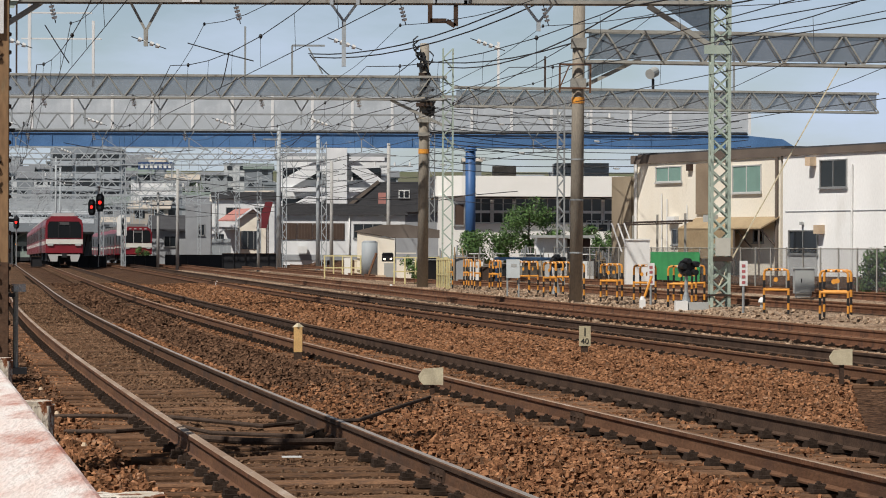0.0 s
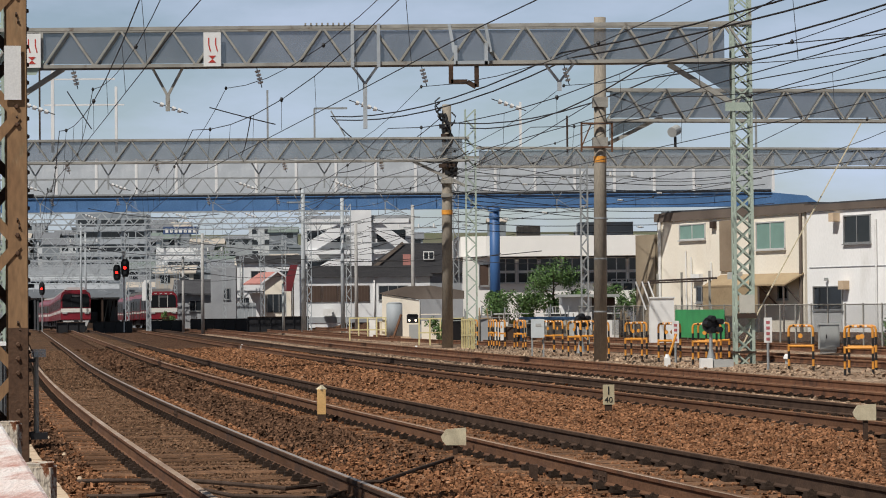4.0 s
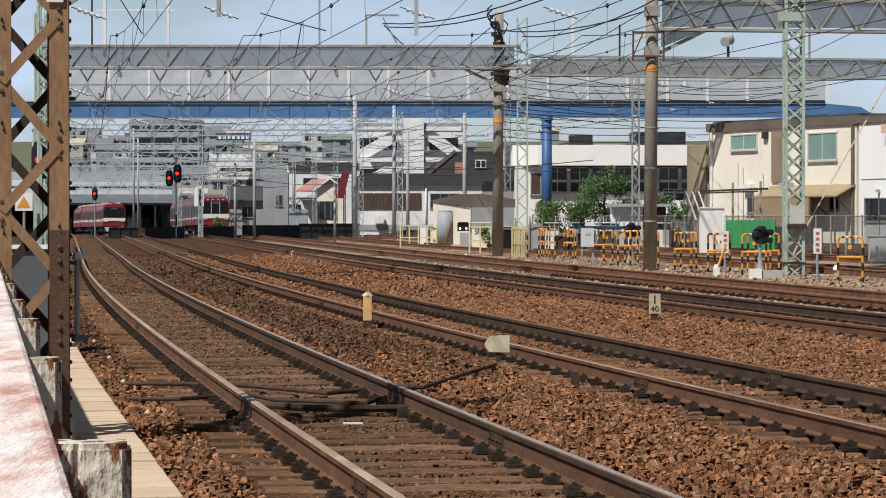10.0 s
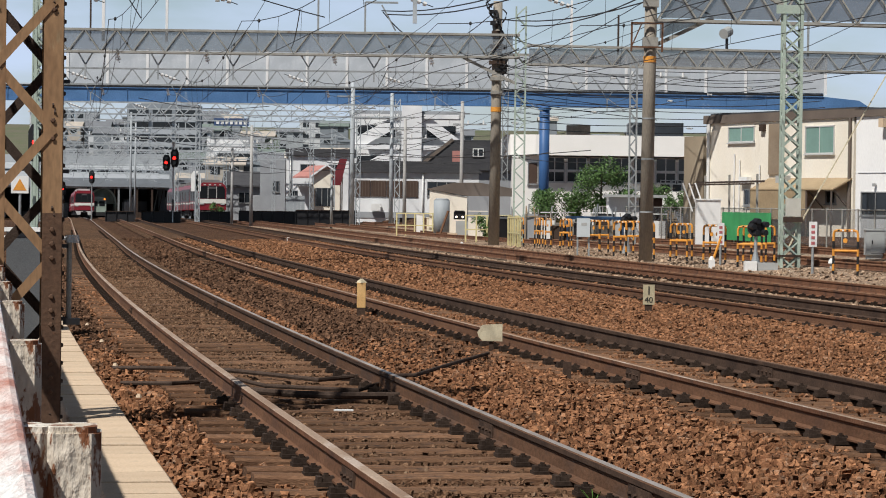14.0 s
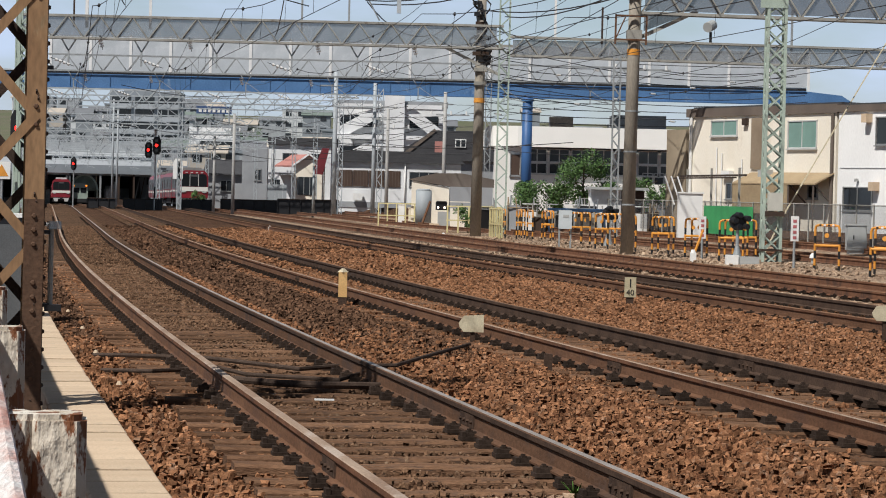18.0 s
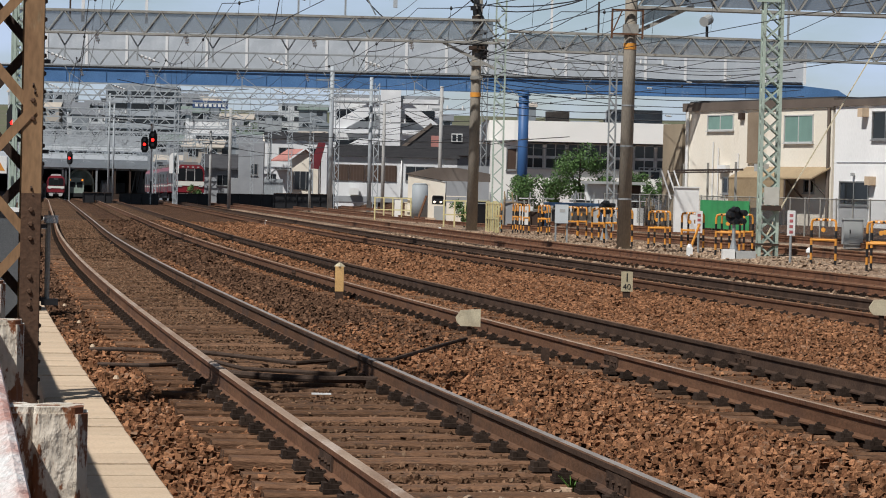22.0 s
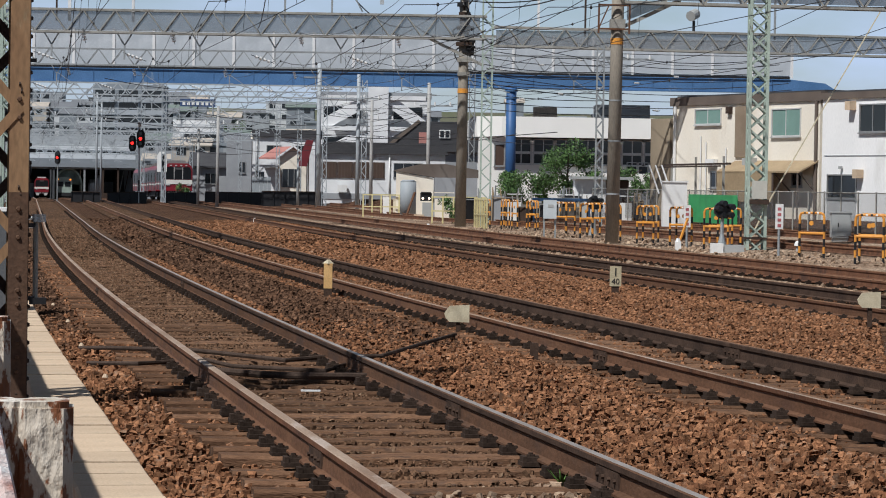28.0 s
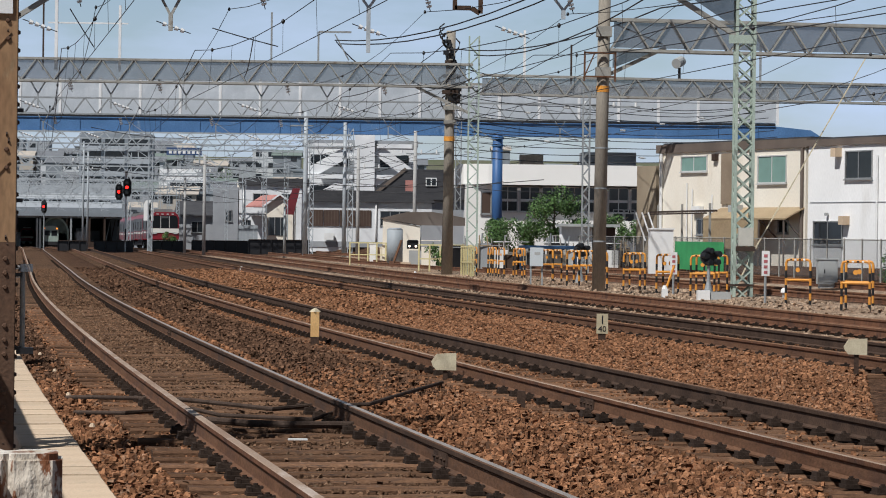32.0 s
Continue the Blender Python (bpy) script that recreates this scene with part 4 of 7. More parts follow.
def gantry_second():
    t = thing("gantry", 3.45, 117, -0.2, "weathered steel truss gantry with a lattice mast", "gantry", "overhead line gantries")
    truss(t, (-20.6, 0, 9.0), (0.0, 0, 8.98), 0.95, 0.5, 1.38, GALV_DULL, 0.09, 0.06)
    truss(t, (0.3, 0, 8.55), (18.5, 0, 8.35), 0.80, 0.5, 1.25, GALV_DULL, 0.09, 0.06)
    # Added fills tone the gaps of both trusses grey.
    part("shade_sheet", Build().box(-10.4, -0.205, 8.12, 20.2, 0.02, 0.82), TRUSS_FILL, t, "translucent grey fill added inside the truss")
    part("shade_sheet", Build().box(9.4, -0.205, 7.66, 18.0, 0.02, 0.76), TRUSS_FILL, t, "translucent grey fill added inside the truss")
    column(t, 0.05, 0, -0.1, 10.2, 0.42, GREEN_STEEL, 0.06, 0.40)
    column(t, -20.5, 0, -0.1, 10.4, 0.42, GREEN_STEEL, 0.06, 0.40)
    column(t, 4.6, -4, -0.1, 7.8, 0.28, GALV, 0.05, 0.35)
    part("knee_brace", Build().beam((-2.4, 0, 8.0), (-0.1, 0, 6.9), 0.12), GALV_DULL, t)
    for x0 in (-18.5, -15.4, -12.2, -9.0, -6.2):
        b = Build().beam((x0 - 0.3, 0, 8.0), (x0, 0, 7.5), 0.06).beam((x0 + 0.3, 0, 8.0), (x0, 0, 7.5), 0.06).beam((x0, 0, 7.5), (x0, 0, 6.9), 0.07)
        part("hanger", b, GALV, t)
    b = Build().beam((-6.6, 0, 9.0), (-6.6, 0, 10.3), 0.08).beam((-6.6, 0, 10.3), (-5.2, 0, 10.3), 0.08).beam((-5.9, 0, 10.2), (-5.3, 0, 9.1), 0.06)
    part("wire_bracket", b, GALV, t)
    for x0, h, w, mt in ((-17.75, 3.6, 0.13, POST_PALE), (-15.05, 2.4, 0.11, POST_PALE), (-18.3, 3.6, 0.07, BROWN_DARK), (2.2, 1.9, 0.10, POST_PALE), (4.2, 1.3, 0.08, BROWN_DARK), (12.3, 1.4, 0.09, GALV), (-8.6, 2.2, 0.08, GALV)):
        part("roof_post", Build().box(x0, 0, 8.5 if x0 < 0 else 8.2, w, w, h + 0.4), mt, t)
    part("post_arm", Build().box(-16.4, 0, 10.5, 3.4, 0.06, 0.06), POST_PALE, t)
    part("post_arm", Build().box(-16.4, 0, 11.6, 2.6, 0.06, 0.06), POST_PALE, t)


gantry_second()


def pole_a():
    t = pole(2.50, 119.5, 0.245, 0.20, 10.65, 5.85, "old brown concrete pole with a yellow band and cable boxes", 0.3)
    for z, s in ((9.2, 0.5), (8.6, 0.62), (7.9, 0.7), (7.2, 0.55), (6.6, 0.5)):
        part("clamp", Build().box(0, -0.05, z, s, 0.5, 0.16), BROWN_DARK if z > 7.5 else GALV_DULL, t)
    part("cable_box", Build().box(0.28, -0.1, 7.5, 0.3, 0.3, 0.9), BLACK, t)
    rng = random.Random(4)
    for k in range(16):
        z, a = 7.0 + k * 0.225, rng.uniform(0, math.tau)
        x, y = 0.27 * math.cos(a), 0.27 * math.sin(a)
        part("cable_coil", Build().path([(x, y - 0.1, z), (x * 1.7, y * 1.5 - 0.15, z + 0.2), (x * 1.9, y * 1.6 - 0.1, z + 0.42), (x * 1.1, y, z + 0.6)], rng.uniform(0.03, 0.06), 6), BLACK, t)
    for k in range(6):
        part("cable_clamp", Build().box(rng.uniform(-0.2, 0.2), -0.2, 7.6 + k * 0.5, rng.uniform(0.3, 0.6), 0.2, rng.uniform(0.08, 0.2)), BLACK, t)
    part("cross_arm", Build().box(0.4, 0, 8.3, 2.0, 0.1, 0.1), GALV_DULL, t)


pole_a()


def gantry(y, x0, x1, z, depth, split=False, panel=1.35, masts=(0.0, 1.0), mt=None, hang=5):
    """A silver gantry further down the line, its ends at x0 and x1."""
    g = grade(y)
    t = thing("gantry", x0, y, g - 0.25, "pale galvanised steel truss gantry over the tracks", "gantry", "overhead line gantries")
    w = x1 - x0
    mt = mt or GALV
    truss(t, (0, 0, z + 0.25), (w, 0, z + 0.25), depth, 0.45, panel, mt, 0.08, 0.06, split)
    for m in masts:
        column(t, w * m, 0, -0.1, z + 0.7, 0.32, mt, 0.05, 0.45, split)
    for k in range(hang):
        x = w * (k + 0.5) / hang
        b = Build().beam((x - 0.3, 0, z + 0.2 - depth), (x, 0, z - depth - 0.3), 0.05).beam((x + 0.3, 0, z + 0.2 - depth), (x, 0, z - depth - 0.3), 0.05).beam((x, 0, z - depth - 0.3), (x, 0, z - depth - 1.0), 0.06)
        b.beam((x, 0, z - depth - 0.7), (x + 1.3, 0, z - depth - 1.0), 0.045).beam((x, 0, z - depth - 0.2), (x + 1.1, 0, z - depth - 0.95), 0.035)
        part("hanger", b, mt, t)
    return t


for gy, gz, gd in ((187, 8.6, 0.8), (212, 9.0, 0.85), (232, 7.4, 0.7), (252, 8.8, 0.8), (275, 7.2, 0.7), (298, 8.6, 0.8), (320, 7.4, 0.8), (340, 8.2, 0.8), (362, 9.4, 0.9), (385, 8.6, 0.9), (410, 10.2, 0.9), (440, 8.4, 0.9), (465, 11.2, 1.0)):
    gantry(gy, LINES["a"](gy) - 3.4, LINES["d"](gy) + (8 if gy < 300 else 4), gz - 0.4, gd, False, 1.5, (0.0, 0.5, 1.0) if gy in (212, 252) else (0.0, 1.0), BRIGHT_GALV, hang=6)
gantry(163, -23.2, 12.6, 9.35, 0.95, True, 1.45, (0.0, 0.76, 1.0), hang=7)


# ---------------------------------------------------------------- the blue bridge
def bridge():
    t = thing("road_bridge", -10, 200, 0, "blue steel girder bridge with grey noise panels", "bridge", kind="structure")
    part("girder", Build().box(3.5, 0, 8.72, 69, 1.2, 0.98), BLUE, t, "blue painted steel girder")
    part("girder_end", Build().prism([(38.0, 8.72), (41.4, 8.95), (40.6, 9.45), (38.0, 9.70)], (0, -0.6, 0), (1, 0, 0), (0, 0, 1), (0, 1.2, 0)), BLUE, t, "tapered blue girder end")
    for zz in (8.70, 9.66):
        part("flange", Build().box(3.5, -0.63, zz, 69, 0.12, 0.06), BLUE, t)
    for k in range(24):
        part("web_rib", Build().box(-30 + k * 2.9, -0.625, 8.76, 0.05, 0.06, 0.9), BLUE, t)
    part("stiffener", Build().box(33.5, 0.2, 9.5, 9, 0.8, 0.75), BLUE, t)
    part("deck", Build().box(3.5, 3.55, 9.72, 69, 8, 0.25), PANEL, t)
    me = Build().box(0, 0, 0, 2.84, 0.08, 2.55).mesh("panel", PANEL)
    ps = Build().box(0, -0.06, -0.1, 0.20, 0.05, 2.8).mesh("panel_post", POST_PALE)
    # A black strip is added as the shadow gap above the girder.
    part("bearing_strip", Build().box(3.5, -0.64, 9.724, 69, 0.1, 0.14), BLACK, t, "black strip standing in for the shadow over the girder")
    for k in range(25):
        x = -30 + k * 2.9
        if -17 < x < 39:
            part("panel", me, None, t).matrix_basis = pose(x, -0.5, 9.95)
        if -17 < x < 40:
            part("panel_post", ps, None, t).matrix_basis = pose(x - 1.45, -0.5, 9.9)
    for x, z in ((17.55, 8.7),):
        p = part("pillar", Build().tube((x, -6, -0.3), (x, -6, z), 0.36, n=18), PILLAR_BLUE, t, "round blue steel pillar")
        smooth(p)
        b = Build().tube((x, -6, z - 0.4), (x, -6, z - 0.25), 0.46, n=18).tube((x, -6, z - 0.9), (x, -6, z - 0.8), 0.42, n=18)
        part("collar", b, BLUE, t)
    farther(t, 1.08)


bridge()


# ---------------------------------------------------------------- markers and small things by the tracks
def markers():
    t = thing("boundary_post", -1.16, 43.0, -0.24, "short cream-painted square post with a pale pointed top", "marker post")
    part("shaft", Build().box(0, 0, -0.1, 0.13, 0.13, 0.25), RUST_DARK, t, "dark rusty foot")
    part("paint", Build().box(0, 0, 0.15, 0.134, 0.134, 0.39), mat("orange_cream_paint", (0.70, 0.44, 0.18), 0.7, 0, 0.2, 5, (0.60, 0.36, 0.14), bump=0.15), t)
    part("cap", Build().tube((0, 0, 0.54), (0, 0, 0.60), 0.092, 0.02, 4), CREAM, t)
    for x, y, z, w, s in ((0.66, 32.75, 0.02, 0.30, 1), (5.98, 35.0, 0.17, 0.30, 1)):
        t = thing("arrow_marker", x, y, -0.26, "cream arrow-shaped plate on a dark stub post", "track marker", "arrow markers")
        h = z + 0.26
        o = [(-0.15, 0.0), (-0.09, 0.09), (0.15, 0.105), (0.15, -0.105), (-0.09, -0.10), (-0.135, -0.05)]
        part("plate", Build().prism(o, (0, 0, h), (1, 0, 0), (0, 0, 1), (0, 0.03, 0)), CREAM, t)
        part("post", Build().box(0.02, 0.05, -0.1, 0.055, 0.055, h + 0.05), RUST_DARK, t)
    t = thing("gradient_post", 3.53, 45.3, -0.24, "small cream gradient plate with black figures", "track marker")
    part("plate", Build().box(0, 0, 0.17, 0.19, 0.03, 0.33), mat("dull_tan_plate", (0.50, 0.43, 0.28), 0.8, 0, 0.2, 8), t)
    part("foot", Build().box(0, 0.03, -0.08, 0.12, 0.06, 0.26), RUST_DARK, t)
    for body, z, size in (("1", 0.335, 0.20), ("40", 0.205, 0.135)):
        cu = bpy.data.curves.new("figure", "FONT")
        cu.body, cu.size, cu.align_x, cu.extrude = body, size, "CENTER", 0.002
        dep = new("figure", cu)
        me = bpy.data.meshes.new_from_object(dep)
        bpy.data.objects.remove(dep)
        me.materials.clear()
        me.materials.append(BLACK)
        o = part("figure", me, None, t)
        o.matrix_basis = pose(0, -0.019, z, 90, 0, 0)
    t = thing("stub_post", 1.36, 28.0, -0.26, "dark rusty stub post standing in the ballast", "marker post")
    part("stub", Build().box(0, 0, -0.1, 0.085, 0.07, 0.31), RUST_DARK, t)
    for x, y, s in ((-6.45, 119.5, 0.17), (1.0, 107, 0.2), (8.0, 79.5, 0.24)):
        t = thing("white_marker", x, y, grade(y) - 0.25, "tiny white peg beside the rail", "track marker", "white pegs")
        part("peg", Build().box(0, 0, 0, s * 0.7, s * 0.7, s * 1.2).tube((0, 0, s * 1.2), (0, 0, s * 1.6), s * 0.35, s * 0.2, 8), WHITE, t)
    for k, pts in enumerate((((-3.35, 28.6, -0.22), (-3.0, 28.0, -0.175), (-2.5, 27.95, -0.18), (-2.09, 27.77, -0.175), (-1.56, 26.92, -0.165), (-1.11, 26.35, -0.17), (-0.75, 26.89, -0.165), (-0.2, 27.3, -0.175), (0.2, 29.2, -0.16), (0.62, 31.6, -0.18)),
                             ((-3.0, 26.3, -0.22), (-2.45, 25.65, -0.175), (-2.15, 26.1, -0.18), (-1.89, 26.38, -0.175), (-1.56, 25.33, -0.165), (-1.19, 25.19, -0.17), (-0.69, 24.87, -0.165), (-0.38, 26.0, -0.13), (-0.15, 26.3, -0.19)),
                             ((-2.05, 25.1, -0.20), (-1.6, 24.63, -0.165), (-1.22, 24.14, -0.155), (-0.8, 23.97, -0.15), (-0.32, 24.23, -0.165), (0.0, 24.6, -0.20)))):
        t = thing("cable", *pts[0], "black rubber cable laid across the track", "cable", "track cables")
        b = Build().path([Vector(p) - Vector(pts[0]) + Vector((0, 0, 0.012)) for p in pts], (0.022, 0.020, 0.032)[k], 8)
        part("sheath", b, mat("dusty_rubber", (0.085, 0.06, 0.047), 0.95, 0, 0.35, 6, spec=0.1), t)
    t = thing("litter", -0.74, 22.55, -0.165, "scrap of white plastic litter on the track bed", "litter")
    part("scrap", Build().box(0, 0, 0, 0.16, 0.05, 0.012, rz=5), WHITE, t)
    for k in range(4):
        y = 25 + k * 4.3 + jit(0.8)
        t = thing("litter", left_a(y) - 0.65 + jit(0.25), y, -0.19, "pale pebble lying by the sleepers", "pebble", "pale pebbles")
        part("scrap", Build().tube((0, 0, -0.01), (0, 0, 0.022), 0.03, 0.014, 6), CONC, t)
    t = thing("weed", 0.97, 16.3, -0.24, "small green weed growing beside the rail", "weed")
    for k in range(14):
        a, r = k * 2.4, 0.03 + 0.05 * random.random()
        b = Build().prism([(-0.012, 0), (0, 0.05 + r), (0.012, 0)], (0, 0, 0), (math.cos(a), math.sin(a), 0), (math.sin(a) * 0.7, -math.cos(a) * 0.7, 0.8), (0.002, 0.002, 0))
        part("leaf", b, mat("weed_leaf", (0.09, 0.20, 0.03), 0.7, 0, 0.3, 8), t)


markers()


# ---------------------------------------------------------------- yellow and black guard frames
def guard_frames():
    t = thing("guard_frame", 0, 0, 0, "yellow and black striped tubular guard frame", "guard frame", "striped guard frames")
    w, h, r = 0.70, 1.24, 0.033
    seg = Build().tube((0, 0, 0), (0, 0, 0.205), r, n=8)
    ym, bm_ = seg.mesh("stripe", YELLOW), seg.mesh("stripe", BLACK)
    for sx in (-1, 1):
        for k in range(6):
            part("stripe", bm_ if k % 2 == 0 else ym, None, t).matrix_basis = pose(sx * w / 2, 0, k * 0.19)
    b = Build().path([(-w / 2, 0, 1.14), (-w / 2 + 0.03, 0, 1.22), (-w / 2 + 0.1, 0, h), (w / 2 - 0.1, 0, h), (w / 2 - 0.03, 0, 1.22), (w / 2, 0, 1.14)], r, 8)
    part("top_bar", b, YELLOW, t)
    part("middle_bar", Build().tube((-w / 2, 0, 0.72), (w / 2, 0, 0.72), r, n=8), YELLOW, t)
    part("badge", Build().tube((0, -0.02, 0.98), (0, -0.035, 0.98), 0.062, n=12), YELLOW, t)
    for k in range(4):
        part("dash", Build().box(-0.19 + k * 0.125, -0.036, h - 0.02, 0.055, 0.012, 0.045), WHITE if k % 2 else BLACK, t)
    spots = [(10.51, 70.3, -36), (11.33, 66.4, -26), (11.68, 67.9, -28), (9.19, 80.3, -14), (9.51, 81.8, -24), (9.9, 83.0, 0), (8.35, 82.9, -49), (8.6, 83.7, -54), (7.73, 87.3, -48), (8.03, 88.7, -49),
             (6.99, 90.9, -52), (6.42, 95.7, -54), (6.81, 97.8, -53), (7.11, 98.9, -43), (5.79, 100.5, -56), (6.18, 101.1, -65), (5.01, 107.1, -62), (5.22, 109.1, -65), (4.51, 110.4, -73), (4.14, 112.4, -75),
             (4.32, 113.9, -74), (3.54, 115.3, -70)]
    for x, y, a in spots[1:]:
        copy_thing(t, pose(x, y, -0.24, 0, 0, a + jit(2)))
    t.matrix_basis = pose(spots[0][0], spots[0][1], -0.24, 0, 0, spots[0][2])


guard_frames()


def bars_of_writing(parent, x, y, z, w, n, mt, gap):
    """Small plain bars in place of writing, in a column."""
    for k in range(n):
        part("character", Build().box(x, y, z - k * gap, w * 0.85, 0.006, gap * 0.55), mt, parent)


STUCCO_BOX = mat("cream_box_paint", (0.70, 0.62, 0.48), 0.7, 0, 0.15, 2)


def yard_things():
    red = mat("faded_red_lettering", (0.44, 0.13, 0.14), 0.7, 0, 0.2, 30, bump=0)
    for x, y, h in ((9.90, 72.0, 1.42), (8.47, 81.6, 1.30)):
        t = thing("warning_sign", x, y, -0.25, "narrow white warning sign with red characters on a post", "warning sign", "warning signs")
        part("post", Build().tube((0, 0.03, 0), (0, 0.03, h), 0.035, n=8), GALV, t)
        p = part("plate", Build().box(0, 0, h - 0.62, 0.21, 0.02, 0.66), WHITE, t)
        bars_of_writing(p, 0, -0.014, h - 0.13, 0.11, 4, red, 0.145)
    t = thing("box_on_posts", 5.2, 97.0, -0.25, "pale grey relay box on two posts", "relay box")
    part("body", Build().box(0, 0, 0.70, 0.46, 0.3, 0.66), mat("pale_blue_grey", (0.55, 0.60, 0.62), 0.5, 0, 0.1, 2, bump=0.03), t)
    part("label_plate", Build().box(0.02, -0.155, 1.10, 0.2, 0.01, 0.1), GREY_BOX, t)
    for s in (-0.2, 0.2):
        part("post", Build().box(s, 0, 0, 0.06, 0.06, 0.72), GALV, t)
    # dwarf signals
    for x, y, z in ((9.05, 77.6, -0.25), (6.95, 100.0, -0.22)):
        t = thing("dwarf_signal", x, y, z, "low black railway signal on a tapered grey stand", "railway signal", "dwarf signals")
        part("stand", Build().tube((0, 0, 0), (0, 0, 0.55), 0.19, 0.055, 12), GALV, t)
        part("neck", Build().tube((0, 0, 0.5), (0, 0, 1.05), 0.05, n=8), GALV, t)
        part("head", Build().tube((0, 0.12, 1.24), (0, -0.06, 1.24), 0.24, n=14).box(0.02, 0.02, 1.0, 0.26, 0.2, 0.46), BLACK, t)
        for dx, dz in ((0.20, 0.10), (0.17, -0.13), (-0.03, 0.19), (-0.16, 0.04), (-0.05, -0.14)):
            h = part("hood", Build().tube((dx, -0.04, 1.24 + dz), (dx + 0.09, -0.24, 1.23 + dz), 0.085, n=12), BLACK, t)
            part("lens", Build().tube((dx + 0.088, -0.236, 1.23 + dz), (dx + 0.092, -0.246, 1.23 + dz), 0.06, n=12), GLASS_DARK, h)
    t = thing("signal_base_box", 9.28, 77.2, -0.25, "white and grey concrete equipment boxes on the ground", "equipment box")
    part("white_box", Build().box(-0.42, 0, 0, 0.34, 0.4, 0.30), WHITE, t)
    part("grey_box", Build().box(0.06, 0.05, 0, 0.56, 0.45, 0.26), GREY_BOX, t)
    t = thing("dwarf_signal", 1.15, 138, -0.25, "low black signal with two white lights on a grey cabinet", "railway signal", "dwarf signals")
    part("cabinet", Build().box(0.2, 0, 0.25, 0.75, 0.5, 0.7).box(0.2, 0, 0, 0.5, 0.3, 0.3), GREY_BOX, t)
    part("step", Build().box(-0.35, -0.2, 0, 0.5, 0.5, 0.35), CONC, t)
    part("head", Build().box(0.0, 0, 1.03, 0.58, 0.3, 0.40).box(0.0, -0.05, 1.43, 0.50, 0.34, 0.05), BLACK, t)
    lamp = mat("white_signal_light", (1.0, 0.80, 0.62), 0.4, 0, 0, 1, bump=0, emit=2.5)
    for s in (-0.16, 0.16):
        h = part("hood", Build().tube((s, -0.14, 1.16), (s, -0.27, 1.16), 0.10, n=12), BLACK, t)
        part("lamp", Build().tube((s, -0.285, 1.16), (s, -0.272, 1.16), 0.055, n=12), lamp, h)
    t = thing("plank", 0.45, 141, -0.25, "weathered brown plank leaning beside the tank", "plank")
    part("board", Build().beam((-0.35, 0, 0), (0.15, 0.3, 1.45), 0.16, 0.05), RUST, t)
    for k, (x, w, h, mt) in enumerate(((-0.3, 0.5, 1.0, STUCCO_BOX), (-0.95, 0.35, 1.2, WHITE), (1.9, 0.6, 0.9, GREY_BOX), (2.6, 0.7, 1.1, STUCCO_BOX), (3.4, 0.5, 0.8, WHITE))):
        t = thing("yard_box", x, 152.5 + k * 0.6, -0.2, "pale storage box standing by the shed", "box", "yard boxes")
        part("body", Build().box(0, 0, -0.05, w, 0.5, h), mt, t)
        part("lid", Build().box(0, 0, h - 0.05, w + 0.06, 0.56, 0.05), mt, t)
    # pale yellow railings
    t = thing("railing", 0, 0, 0, "pale yellow tubular railing beside the tracks", "railing", "pale yellow railings")
    for k in range(6):
        part("upright", Build().box(-1.25 + k * 0.5, 0, 0, 0.07, 0.07, 1.25), PALE_YELLOW, t)
    for z in (0.55, 1.2):
        part("bar", Build().box(0, 0, z, 2.6, 0.05, 0.06), PALE_YELLOW, t)
    copy_thing(t, pose(2.6, 127.5, -0.2, 0, 0, -8))
    copy_thing(t, pose(3.25, 114.5, -0.2, 0, 0, -80))
    t.matrix_basis = pose(-0.95, 150, -0.22, 0, 0, -10)
    # grey cabinet, white board, green sheet
    t = thing("equipment_cabinet", 13.6, 85.0, -0.1, "weathered grey steel equipment cabinet on a plinth", "cabinet")
    part("body", Build().box(0, 0, 0.24, 0.60, 0.45, 0.76), GREY_BOX, t)
    part("roof", Build().box(0, 0, 1.0, 0.66, 0.5, 0.04), GREY_BOX, t)
    part("door", Build().box(0.06, -0.235, 0.30, 0.42, 0.02, 0.64), GREY_BOX, t)
    part("handle", Build().box(-0.11, -0.25, 0.58, 0.03, 0.02, 0.12), BLACK, t)
    part("plinth", Build().box(0, 0, -0.1, 0.5, 0.35, 0.34), GREY_BOX, t)
    t = thing("white_cabinet", 9.5, 96, -0.1, "tall white boxed cabinet with leaning pipes", "cabinet")
    part("body", Build().box(0, 0, 0.35, 0.84, 0.5, 1.55), WHITE, t)
    part("lid", Build().box(0, 0, 1.90, 0.92, 0.58, 0.05), WHITE, t)
    for k in range(3):
        part("pipe", Build().tube((-0.5 + k * 0.22, 0.4, 1.5), (-0.85 + k * 0.22, 0.5, 2.5), 0.03, n=6), WHITE, t)
    line = math.degrees(math.atan2(1.0, -0.14))
    t = thing("yard_fence", 13.35, 100, 0.35, "grey wire mesh fence along the yard", "fence", rz=line)
    mesh_m = mat("wire_mesh", (0.16, 0.165, 0.17), 0.7, 0.3, 0.2, 3, bump=0, alpha=0.20)
    for k in range(34):
        x = -26 + k * 1.9
        part("post", Build().tube((x, 0, -0.5), (x, 0, 1.22), 0.03, n=6), GALV_DULL, t)
        part("mesh_panel", Build().box(x + 0.95, 0, -0.1, 1.84, 0.012, 1.26), mesh_m, t)
        part("rail", Build().tube((x, 0, 1.18), (x + 1.9, 0, 1.18), 0.022, n=6), GALV_DULL, t)
    t = thing("green_sheet", 12.28, 107.8, 0.25, "green construction sheet hung on the yard fence", "tarpaulin", rz=line)
    part("sheet", Build().box(0, 0.12, 0.0, 7.6, 0.03, 1.12), mat("green_sheet", (0.05, 0.34, 0.11), 0.6, 0, 0.25, 1.5), t)
